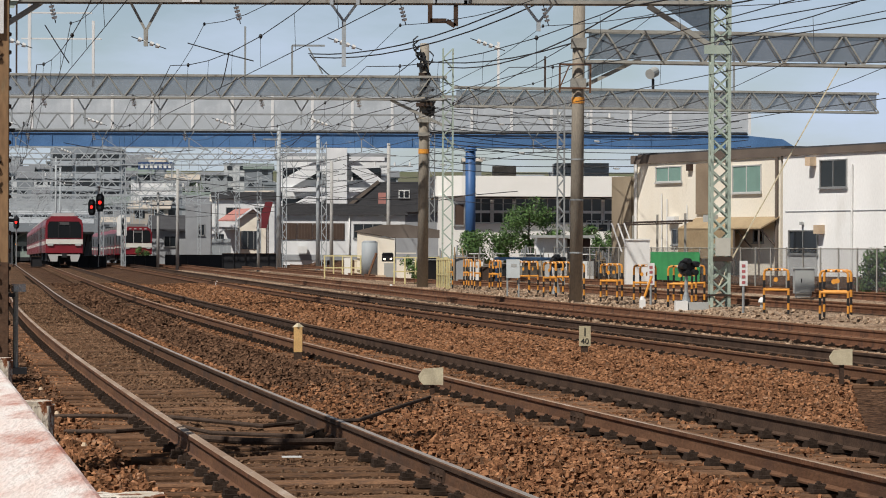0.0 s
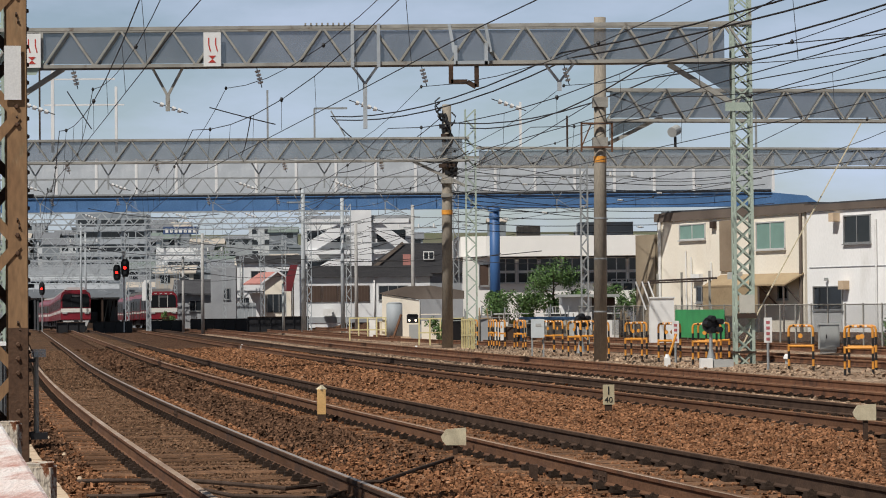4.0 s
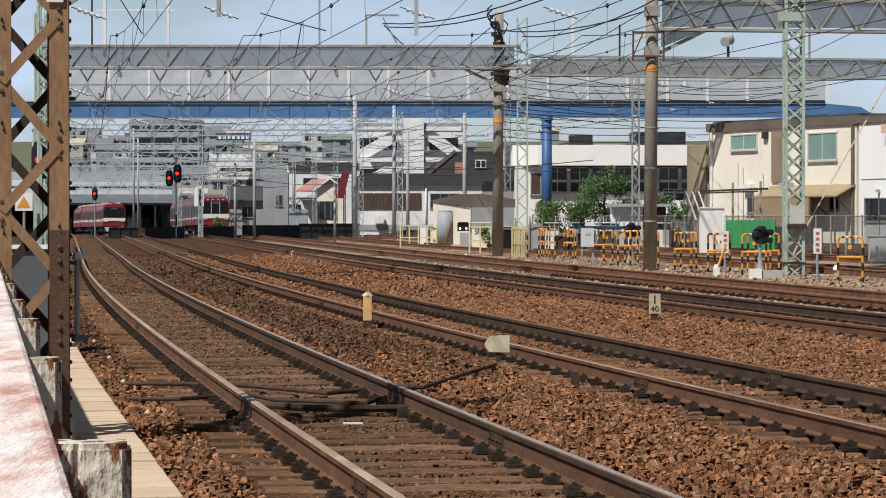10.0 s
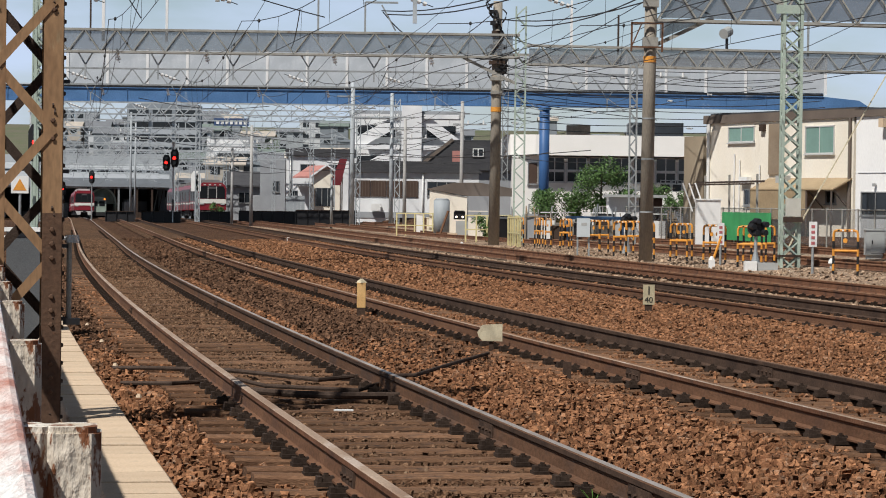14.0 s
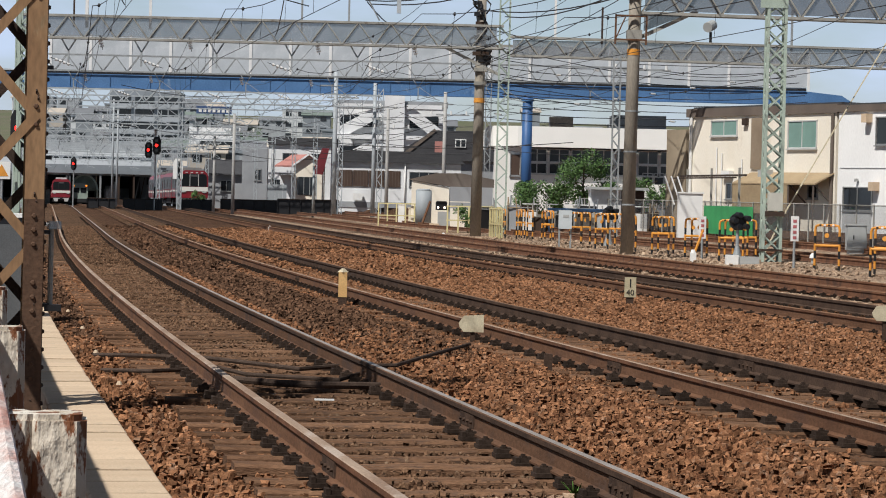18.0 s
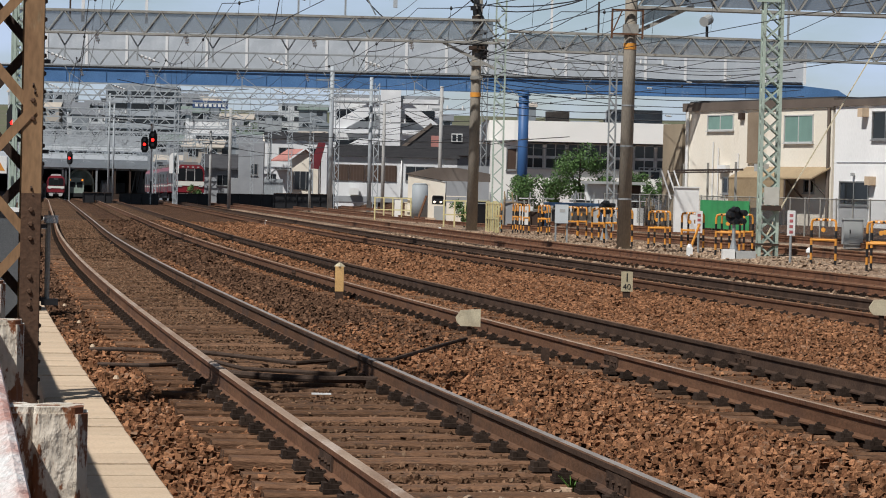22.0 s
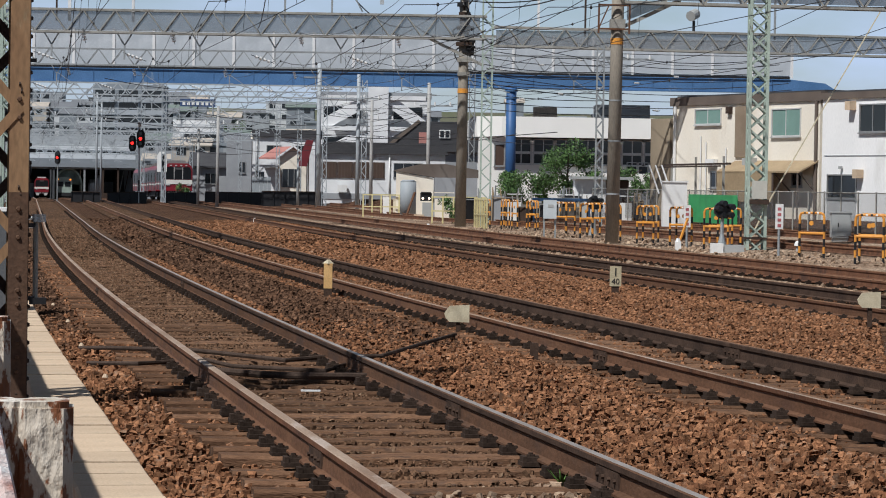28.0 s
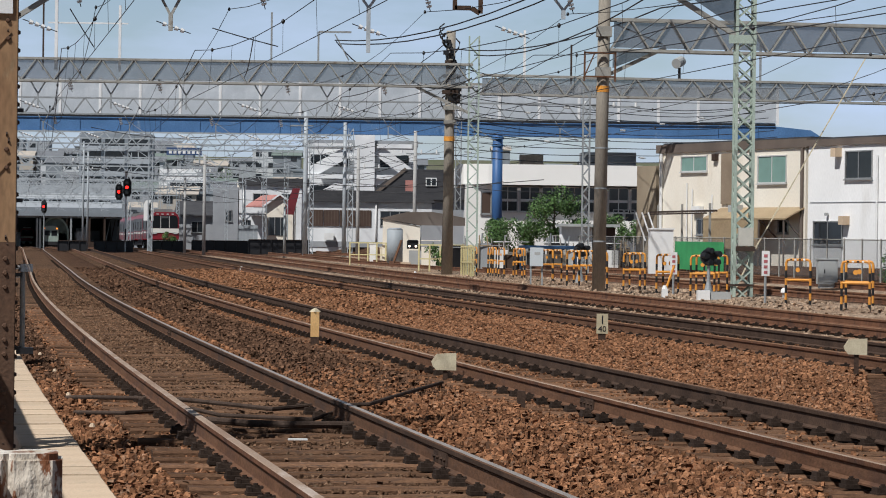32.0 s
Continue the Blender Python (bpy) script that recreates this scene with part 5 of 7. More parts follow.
    part("rope", Build().tube((-3.8, 0.12, 1.10), (3.8, 0.12, 1.10), 0.012, n=5), WHITE, t)
    t = thing("steel_frame_rack", 12.0, 112.5, 0.3, "thin dark steel pipe rack before the house", "pipe rack", rz=line)
    part("beam", Build().beam((-5.5, 0, 2.3), (5.5, 0, 2.3), 0.08), BROWN_DARK, t)
    part("lower_beam", Build().beam((-5.5, 0.4, 2.2), (5.5, 0.4, 2.2), 0.06), BROWN_DARK, t)
    for x in (-4.5, 0.0, 4.2):
        part("post", Build().box(x, 0, 0, 0.08, 0.08, 2.6), GALV_DULL, t)
    t = thing("white_lamp", 11.19, 77.5, -0.25, "small round white track lamp", "track lamp")
    part("globe", Build().tube((0, 0, 0.26), (0, 0, 0.34), 0.10, 0.085, 12).tube((0, 0, 0.34), (0, 0, 0.40), 0.085, 0.035, 12), WHITE, t)
    part("stem", Build().tube((0, 0, 0), (0, 0, 0.3), 0.05, n=6), GREY_BOX, t)
    t = thing("leaning_post", 8.35, 81.2, -0.25, "yellow plank leaning on a guard frame", "plank")
    part("plank", Build().beam((-0.25, -0.2, 0), (0.1, 0, 0.95), 0.07, 0.04), YELLOW, t)


yard_things()


# ---------------------------------------------------------------- colour light signals
def colour_signals():
    def head(t, x, y, z, s, lit, mt):
        p = part("signal_head", Build().prism([(-0.30, 0.25), (-0.18, 0.0), (0.18, 0.0), (0.30, 0.25), (0.30, 1.05), (0.18, 1.3), (-0.18, 1.3), (-0.30, 1.05)], (x, y, z), (s, 0, 0), (0, 0, s), (0, 0.12, 0)), BLACK, t)
        for k in range(3):
            zz = z + (0.3 + k * 0.36) * s
            part("hood", Build().tube((x, y - 0.02, zz + 0.02), (x, y - 0.28, zz + 0.02), 0.15 * s, n=10), BLACK, p)
            part("lens", Build().tube((x, y - 0.30, zz), (x, y - 0.29, zz), 0.12 * s, n=14), mt if k == lit else GLASS_DARK, p)
    t = thing("railway_signal", -21.75, 226, -0.25, "black double railway signal with red lights on a banded mast", "railway signal", "colour light signals")
    for k in range(7):
        part("mast_band", Build().tube((0, 0, k * 0.95), (0, 0, k * 0.95 + 0.95), 0.075, n=10), WHITE if k not in (1, ) else BLACK, t)
    head(t, 0.12, -0.2, 4.55, 1.12, 1, REDLIGHT)
    head(t, -0.55, -0.2, 4.25, 1.0, 1, REDLIGHT)
    part("top_box", Build().box(0, 0, 6.25, 0.22, 0.22, 0.4), WHITE, t)
    for x, y, z, l in ((-36.5, 290, 4.1, 1), (-40.9, 300, 2.9, 1), (-14.0, 96, 3.3, 1), (-31.5, 420, 1.8, 1)):
        t = thing("railway_signal", x, y, grade(y) - 0.25, "black railway signal with a red light", "railway signal", "colour light signals")
        part("mast", Build().tube((0, 0, 0), (0, 0, z), 0.07, n=8), GALV, t)
        head(t, 0, -0.15, z - 0.2, 1.0, l, REDLIGHT)


colour_signals()


# ---------------------------------------------------------------- houses
ROOF_DARK = mat("dark_tile_roof", (0.060, 0.060, 0.064), 0.8, 0, 0.25, 1.2, (0.045, 0.045, 0.05), bump=0.4, fine=6, stretch=(1, 1, 6))
ROOF_BROWN = mat("brown_fascia", (0.16, 0.128, 0.105), 0.8, 0, 0.2, 0.6, (0.11, 0.087, 0.072), bump=0.1)
STUCCO = mat("cream_stucco", (0.83, 0.775, 0.67), 0.9, 0, 0.08, 0.8, (0.79, 0.72, 0.60), (0.50, 0.40, 0.28), 0.15, 30, 0.5, (0.58, 0.80), stretch=(1, 1, 0.3))
WALL_WHITE = mat("white_wall", (0.89, 0.885, 0.87), 0.85, 0, 0.06, 0.6, (0.81, 0.805, 0.79), (0.66, 0.64, 0.60), 0.08, 20, 0.4, (0.62, 0.85), stretch=(1, 1, 0.3))
PAPER_WHITE = mat("cool_white_wall", (0.82, 0.83, 0.83), 0.85, 0, 0.08, 0.5, (0.65, 0.66, 0.67), bump=0.05)
WALL_GREY = mat("grey_wall", (0.33, 0.345, 0.36), 0.85, 0, 0.15, 0.6, (0.26, 0.27, 0.285), bump=0.08)
BROWN_WOOD = mat("brown_shutters", (0.085, 0.052, 0.038), 0.8, 0, 0.2, 1.5, bump=0.1)
CANOPY = mat("tan_corrugated_sheet", (0.37, 0.28, 0.17), 0.75, 0, 0.15, 0.8, (0.30, 0.22, 0.13), bump=0.2, fine=12)
ALU = mat("aluminium_frame", (0.42, 0.42, 0.41), 0.4, 0.6, 0.1, 2, bump=0)


def window(parent, x, z, w, h, glass=None, y=0.0, panes=2, frame_m=None, sill=True, d=0.05):
    """A sliding window with frame, sill and panes on a wall whose face is at y."""
    f = part("window", Build().box(x, y - d / 2, z, w + 0.10, d, 0.05).box(x, y - d / 2, z + h - 0.05, w + 0.10, d, 0.05).box(x - w / 2 - 0.025, y - d / 2, z, 0.05, d, h)
             .box(x + w / 2 + 0.025, y - d / 2, z, 0.05, d, h), frame_m or ALU, parent)
    for k in range(panes):
        pw = w / panes
        part("pane", Build().box(x - w / 2 + pw * (k + 0.5), y - 0.012 - 0.012 * (k % 2), z + 0.05, pw - 0.04, 0.012, h - 0.1), glass or GLASS_DARK, f)
        if k:
            part("mullion", Build().box(x - w / 2 + pw * k, y - 0.03, z + 0.05, 0.05, 0.03, h - 0.1), frame_m or ALU, f)
    if sill:
        part("sill", Build().box(x, y - 0.05, z - 0.05, w + 0.16, 0.1, 0.045), frame_m or ALU, f)
    return f


def gable(parent, x, y, z, w, d, rise, over=0.5, mt=None, along="x", skew=0.0):
    """A pitched roof with its ridge along x or y."""
    b, t = Build(), 0.14
    if along == "x":
        o = [(-d / 2 - over, 0), (0, rise), (d / 2 + over, 0), (d / 2 + over, -t), (0, rise - t), (-d / 2 - over, -t)]
        b.prism(o, (x - w / 2 - over, y, z), (0, 1, 0), (0, 0, 1), (w + 2 * over, 0, 0))
    else:
        o = [(-w / 2 - over, 0), (0, rise), (w / 2 + over, 0), (w / 2 + over, -t), (0, rise - t), (-w / 2 - over, -t)]
        b.prism(o, (x, y - d / 2 - over, z), (1, 0, 0), (0, 0, 1), (skew, d + 2 * over, 0))
    return part("roof", b, mt or ROOF_DARK, parent)


PALE_FRAME = mat("pale_window_frame", (0.62, 0.62, 0.60), 0.5, 0.2, 0.1, 2, bump=0)


def row_houses():
    """The cream and the white house, their fronts on one line beside the yard."""
    rz, s = math.degrees(math.atan2(-1.0, 0.45)), 1.0966

    def front(y0, y1):
        """Middle and width along the front, from the corner of the two houses towards the camera."""
        return (108.5 - (y0 + y1) / 2) * s, abs(y1 - y0) * s

    def at(y):
        return (108.5 - y) * s
    t = thing("house", 16.5, 108.5, 0.35, "two-storey cream stucco house with stains and a tan canopy", "house", rz=rz)
    x, w = front(119.2, 108.55)
    part("wall", Build().box(x, 4.0, -0.3, w, 8, 5.12), STUCCO, t)
    part("eave", Build().box(x, 4.0, 4.82, w + 0.3, 8.16, 0.36), ROOF_BROWN, t)
    part("roof", Build().box(x, 4.1, 5.16, w, 7.8, 0.1), ROOF_DARK, t)
    x, w = front(117.4, 115.5)
    window(t, x, 3.98, w, 0.68, GLASS_GREEN, frame_m=PALE_FRAME)
    x, w = front(111.76, 109.84)
    window(t, x, 3.42, w, 1.14, GLASS_GREEN, frame_m=PALE_FRAME)
    x, w = front(116.15, 115.4)
    window(t, x, 1.30, w, 0.70)
    x, w = front(114.35, 113.3)
    part("stained_panel", Build().box(x, -0.04, 2.6, w, 0.08, 2.1), mat("brown_stained_sheet", (0.30, 0.235, 0.165), 0.85, 0, 0.25, 0.8, (0.22, 0.165, 0.115)), t)
    part("lamp_box", Build().box(at(114.8), -0.08, 4.42, 0.32, 0.16, 0.28), BROWN_DARK, t)
    x, w = front(114.4, 108.6)
    part("canopy", Build().prism([(0, 2.45), (-0.9, 2.0), (-0.9, 1.94), (0, 2.39)], (at(114.4), 0, 0), (0, 1, 0), (0, 0, 1), (w, 0, 0)), CANOPY, t)
    x, w = front(114.4, 110.5)
    part("canopy_side", Build().box(x, -0.86, 0.75, w, 0.05, 1.25), CANOPY, t, "tan sheet hung below the canopy")
    for y in (110.45, 108.75):
        part("canopy_strut", Build().beam((at(y), -0.86, 2.0), (at(y), -0.02, 1.2), 0.05).beam((at(y), -0.86, -0.2), (at(y), -0.86, 2.0), 0.05), ROOF_BROWN, t)
    x, w = front(110.3, 109.7)
    window(t, x, 1.4, w, 0.55)
    for y, mt in ((118.9, WHITE), (108.7, ROOF_BROWN)):
        part("downpipe", Build().tube((at(y), -0.08, -0.1), (at(y), -0.08, 4.8), 0.07, n=8), mt, t)
    part("air_conditioner", Build().box(at(113.0), -0.25, 2.05, 0.7, 0.3, 0.5), GREY_BOX, t)
    part("side_wing", Build().box(at(120.2), 2.0, -0.3, 1.7, 4, 4.6), mat("weathered_tan_board", (0.33, 0.27, 0.19), 0.85, 0, 0.2, 0.7, (0.25, 0.20, 0.14)), t)
    part("meter_box", Build().box(at(116.0), -0.12, 2.25, 0.7, 0.2, 0.26), WHITE, t)
    for k, y in enumerate((116.9, 116.5, 115.0)):
        part("wall_pipe", Build().tube((at(y), -0.06, 0.6), (at(y), -0.06, 3.5 - k * 0.25), 0.03, n=6), WHITE, t)

    t = thing("house", 16.53, 108.44, 0.35, "two-storey plain white house with dark sliding windows", "house", rz=rz)
    part("wall", Build().box(9.0, 4.0, -0.3, 17.9, 8, 5.15), WALL_WHITE, t)
    part("eave", Build().box(9.0, 4.0, 4.85, 18.0, 8.16, 0.26), ROOF_BROWN, t)
    part("roof", Build().box(9.0, 4.1, 5.09, 17.8, 7.8, 0.1), ROOF_DARK, t)
    x, w = front(106.0, 104.4)
    window(t, x, 3.52, w, 1.1)
    x, w = front(108.0, 106.2)
    window(t, x, 0.95, w, 0.95)
    part("door_panel", Build().box(x, -0.03, -0.1, w, 0.06, 1.0), mat("pale_grey_panel", (0.50, 0.51, 0.51), 0.7, 0, 0.1, 1), t)
    for y, z in ((106.45, 4.4), (105.9, 1.75)):
        part("vent_hood", Build().box(at(y), -0.16, z, 0.34, 0.3, 0.34), CONC, t)
    part("downpipe", Build().tube((at(104.0), -0.07, 0.1), (at(104.0), -0.07, 4.4), 0.045, n=8), WHITE, t)
    part("wall_joint", Build().box(9.0, -0.012, 2.62, 17.5, 0.02, 0.025), WALL_GREY, t)
    part("door_lamp", Build().box(at(107.1), -0.1, 2.1, 0.12, 0.12, 0.12), GREY_BOX, t)


row_houses()


SCHOOL_WHITE = mat("off_white_wall", (0.84, 0.82, 0.77), 0.85, 0, 0.06, 0.6, (0.78, 0.76, 0.71), bump=0.05)


def school():
    t = thing("school_building", 13.45, 216, 0.1, "long white two-storey building with a deep parapet", "building")
    part("wall", Build().box(0.3, 6, -0.3, 10.3, 11, 3.9), SCHOOL_WHITE, t)
    o = [(-5.6, 1.2), (-5.35, 0.2), (-4.8, -0.35), (-4.0, -0.6), (5.6, -0.6), (5.6, 12), (-5.6, 12)]
    part("parapet", Build().prism(o, (0, 0, 3.85), (1, 0, 0), (0, 1, 0), (0, 0, 1.15)), mat("warm_white_parapet", (0.90, 0.88, 0.83), 0.8, 0, 0.06, 0.6, bump=0.05), t)
    part("tower", Build().box(-4.5, 0.6, -0.3, 1.5, 1.6, 4.2), SCHOOL_WHITE, t)
    window(t, -4.1, 2.2, 0.5, 1.25, BROWN_WOOD, -0.2, 1)
    for k in range(7):
        window(t, -2.9 + k * 1.22, 2.35, 1.05, 0.62, None, 0.48, 2, PALE_FRAME)
        window(t, -2.9 + k * 1.22, 3.02, 1.05, 0.76, None, 0.48, 2, PALE_FRAME)
    part("balcony_wall", Build().box(2.6, 0.2, 1.0, 6.2, 0.12, 0.9), SCHOOL_WHITE, t)
    for k in range(4):
        window(t, 3.2 + k * 0.62, -0.1 + 1.75, 0.5, 0.9, None, 0.46, 1)
    part("roof_hut", Build().box(3.0, 6, 5.0, 3.0, 3, 0.9), WALL_GREY, t)
    part("roof_box", Build().box(-1.4, 5, 5.0, 1.3, 1.2, 0.7), mat("tan_box", (0.5, 0.40, 0.32), 0.8), t)
    t.scale = (1.44, 1.44, 1.40)


school()


PINK_TILE = mat("salmon_roof", (0.46, 0.21, 0.18), 0.8, 0, 0.15, 1.0)
AWNING_RED = mat("dull_red_sheet", (0.17, 0.022, 0.03), 0.6, 0, 0.2, 0.8)


TANK_BLUE = mat("blue_grey_tank", (0.33, 0.36, 0.38), 0.6, 0, 0.15, 1)


def blue_roof_house():
    t = thing("house", -1.8, 234, 0.3, "long white house with a dark roof and brown shutters", "house")
    part("wall", Build().box(0, 4, -0.5, 10.7, 8, 4.5), PAPER_WHITE, t)
    part("eave", Build().box(0, 4.0, 3.88, 11.2, 8.6, 0.14), ROOF_DARK, t)
    o = [(-5.6, 4.02), (-5.0, 4.86), (4.2, 4.86), (5.6, 4.02)]
    part("roof", Build().prism(o, (0, -0.3, 0), (1, 0, 0), (0, 0, 1), (0, 8.6, 0)), ROOF_DARK, t)
    for k in range(4):
        b = part("shutter", Build().box(-4.55 + k * 1.36, -0.04, 1.8, 1.30, 0.08, 1.38), BROWN_WOOD, t)
        for q in range(5):
            part("slat", Build().box(-5.1 + k * 1.36 + q * 0.27, -0.09, 1.82, 0.03, 0.03, 1.34), ROOF_BROWN, b)
    window(t, 2.2, 1.9, 2.4, 1.25, None, 0.0, 3)
    part("plinth", Build().box(0, -0.03, 0.0, 10.6, 0.06, 0.5), WALL_GREY, t)
    smooth(part("downpipe", Build().tube((0.6, -0.1, 0), (0.6, -0.1, 3.9), 0.06, n=8), WHITE, t))
    for x in (-3.4, 1.6, 3.9):
        part("air_unit", Build().box(x, -0.35, 0.6, 0.8, 0.4, 0.6), WHITE, t)
    t = thing("shed", 1.1, 150, 0.0, "cream sloping-sided shed with a dark brown roof", "shed")
    part("wall", Build().prism([(-1.5, -0.3), (0.55, -0.3), (0.55, 1.95), (-1.5, 2.33)], (0, 0, 0), (1, 0, 0), (0, 0, 1), (0, 5, 0)), STUCCO, t)
    part("roof", Build().prism([(-1.65, 2.36), (0.6, 2.0), (3.0, 2.0), (3.0, 2.45), (1.2, 2.75), (-0.2, 2.72)], (0, -0.08, 0), (1, 0, 0), (0, 0, 1), (0, 5.6, 0)), ROOF_BROWN, t)
    part("side_wall", Build().box(1.75, 0.6, -0.3, 2.3, 4, 2.3), WALL_GREY, t)
    part("shelf", Build().box(1.75, 0.4, 1.55, 2.4, 0.5, 0.08), WHITE, t)
    for k in range(3):
        part("post", Build().box(0.75 + k, 0.3, -0.3, 0.08, 0.08, 2.3), GALV, t)
    t = thing("storage_tank", 0.27, 147.5, -0.2, "blue-grey cylindrical storage tank", "tank")
    smooth(part("shell", Build().tube((0, 0, 0.1), (0, 0, 1.95), 0.43, n=18).tube((0, 0, 1.95), (0, 0, 2.05), 0.43, 0.3, n=18), TANK_BLUE, t))


blue_roof_house()


def back_houses():
    t = thing("house", -12.1, 277, 0.3, "white two-storey house with a thin dark flat roof", "house")
    part("wall", Build().box(0, 4, -0.5, 6.3, 8, 6.4), PAPER_WHITE, t)
    part("roof", Build().box(0.25, 4.0, 5.9, 7.0, 8.5, 0.75), ROOF_DARK, t)
    window(t, -1.0, 3.9, 1.4, 1.2)
    window(t, 1.5, 3.9, 1.2, 1.2)
    window(t, -2.3, 1.2, 1.2, 1.2)
    smooth(part("downpipe", Build().tube((-2.7, -0.08, 0), (-2.7, -0.08, 5.9), 0.06, n=8), ALU, t))
    t = thing("house", -10.7, 264, 0.3, "small cream house with a salmon-tiled gable", "house")
    part("wall", Build().box(0, 2, -0.5, 2.7, 4, 4.2), STUCCO, t)
    part("gable_wall", Build().prism([(-1.35, 3.7), (1.35, 3.7), (0.1, 4.75)], (0, 0, 0), (1, 0, 0), (0, 0, 1), (0, 0.2, 0)), STUCCO, t)
    gable(t, 0.1, 2, 3.75, 2.7, 4, 1.08, 0.3, PINK_TILE, "y", -1.9)
    for q in ((-1.55, 3.68), (1.75, 3.68)):
        part("barge_board", Build().beam((q[0], -0.36, q[1]), (0.1, -0.36, 4.86), 0.06, 0.16), PAPER_WHITE, t)
    part("porch_roof", Build().box(-2.0, -0.6, 2.85, 1.5, 2.2, 0.12), ROOF_DARK, t)
    part("porch_wall", Build().box(-2.0, 0.4, -0.5, 1.4, 0.2, 3.3), PAPER_WHITE, t)
    d = part("door", Build().box(-0.1, -0.03, 0.9, 1.85, 0.06, 1.75), GLASS_DARK, t, "dark glazed sliding doors")
    for k in range(4):
        part("stile", Build().box(-0.95 + k * 0.57, -0.08, 0.9, 0.07, 0.05, 1.75), ALU, d)
    part("awning", Build().prism([(0.45, 2.95), (1.45, 2.9), (2.05, 5.45), (1.35, 5.45)], (0, -1.2, 0), (1, 0, 0), (0, 0, 1), (0, 0.12, 0)), AWNING_RED, t, "steep dull red awning sheet")
    for s in (0.7, 1.6):
        part("awning_post", Build().box(s, -1.05, -0.5, 0.1, 0.1, 4.4), BROWN_DARK, t)
    t = thing("fence_panels", -13.2, 255, 0.3, "blue-grey sheet fence before the small house", "fence")
    for k in range(5):
        part("panel", Build().box(-0.7 + k * 0.36, 0, -0.3, 0.34, 0.06, 2.15), TANK_BLUE, t)
    t = thing("house", 2.6, 250, 0.3, "dark-roofed house with a small white dormer", "house")
    part("wall", Build().box(0, 4, -0.5, 8.2, 8, 5.0), WALL_GREY, t)
    o = [(-4.3, 4.35), (-3.9, 5.5), (-1.2, 7.1), (3.3, 7.1), (4.6, 4.35)]
    part("roof", Build().prism(o, (0, -0.5, 0), (1, 0, 0), (0, 0, 1), (0, 8.8, 0)), ROOF_DARK, t)
    w = part("dormer", Build().box(1.1, -0.56, 5.6, 1.0, 0.1, 0.75), WHITE, t)
    for k in range(2):
        part("pane", Build().box(0.86 + k * 0.48, -0.62, 5.68, 0.36, 0.03, 0.58), GLASS_DARK, w)
    part("barge_board", Build().beam((-4.2, -0.56, 4.7), (-1.2, -0.56, 7.15), 0.06, 0.3), ROOF_BROWN, t)
    part("side_wall", Build().box(-0.9, -0.57, 5.0, 0.7, 0.1, 1.1), PINK_TILE, t)
    t = thing("house", 6.2, 262, 0.3, "grey house with a hipped dark roof", "house")
    part("wall", Build().box(0, 4, -0.5, 5.0, 8, 5.0), PAPER_WHITE, t)
    part("roof", Build().prism([(-2.9, 4.4), (-1.5, 7.0), (1.5, 7.0), (2.9, 4.4)], (0, -0.5, 0), (1, 0, 0), (0, 0, 1), (0, 8.8, 0)), ROOF_DARK, t)
    t = thing("apartment_building", -2.6, 232, 0, "white apartment building with open zigzag stairs", "apartment building")
    part("wall", Build().box(0, 5, -0.4, 9.4, 9, 9.4), PAPER_WHITE, t)
    part("stair_tower", Build().box(0.4, -0.8, -0.4, 1.7, 1.8, 10.2), PAPER_WHITE, t)
    for x0, x1 in ((-4.5, -0.6), (1.4, 4.4)):
        for k in range(3):
            z = 1.2 + 2.6 * k
            part("stair_slope", Build().beam((x0 if x0 < 0 else x1, -1.2, z), (x1 if x0 < 0 else x0, -1.2, z + 2.2), 0.14, 0.95), PAPER_WHITE, t)
            part("landing", Build().box((x0 + x1) / 2, -0.9, z + 2.3, x1 - x0, 1.2, 0.35), PAPER_WHITE, t)
            # A flat dark sheet stands in for the shaded recess.
            part("dark_bay", Build().box((x0 + x1) / 2, 0.46, z + 0.75, x1 - x0 - 0.6, 0.06, 1.0), GLASS_DARK, t)
    part("roof", Build().box(0, 5, 9.0, 9.8, 9.4, 0.4), WALL_GREY, t)
    farther(t, 1.36)
    t = thing("house", -14.4, 240, 0, "pale grey house with a small dark window", "house")
    part("wall", Build().box(0, 3, -0.4, 2.2, 6, 5.8), WALL_GREY, t)
    window(t, 0.3, 2.4, 0.5, 1.0)
    part("tall_wall", Build().box(1.3, 4, -0.4, 0.7, 6, 6.4), STUCCO, t)
    farther(t, 1.3)
    t = thing("house", -17.4, 248, 0, "grey-roofed low house by the line", "house")
    part("wall", Build().box(0, 3, -0.4, 3.4, 6, 3.4), WALL_GREY, t)
    gable(t, 0, 3, 3.0, 3.4, 6, 1.3, 0.4)
    window(t, 0, 1.4, 1.0, 1.0)
    farther(t, 1.3)


back_houses()


# The haze of distance is mixed into these blue-grey colours.
HAZE_GREY = mat("hazed_blue_grey", (0.36, 0.385, 0.41), 0.9, 0, 0.1, 0.4, bump=0)
HAZE_DARK = mat("hazed_dark_grey", (0.24, 0.265, 0.29), 0.9, 0, 0.15, 0.4, bump=0)


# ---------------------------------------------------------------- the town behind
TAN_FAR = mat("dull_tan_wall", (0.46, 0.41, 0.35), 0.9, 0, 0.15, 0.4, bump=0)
# Roof grey lightened to carry the haze.
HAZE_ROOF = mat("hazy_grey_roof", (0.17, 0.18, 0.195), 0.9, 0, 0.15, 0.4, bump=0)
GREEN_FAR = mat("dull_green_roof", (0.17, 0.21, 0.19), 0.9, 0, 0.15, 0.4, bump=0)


def hill(y):
    """The rising ground behind the station."""
    return grade(y) - 0.3 + max(0, y - 400) * 0.034 + max(0, y - 610) * 0.07


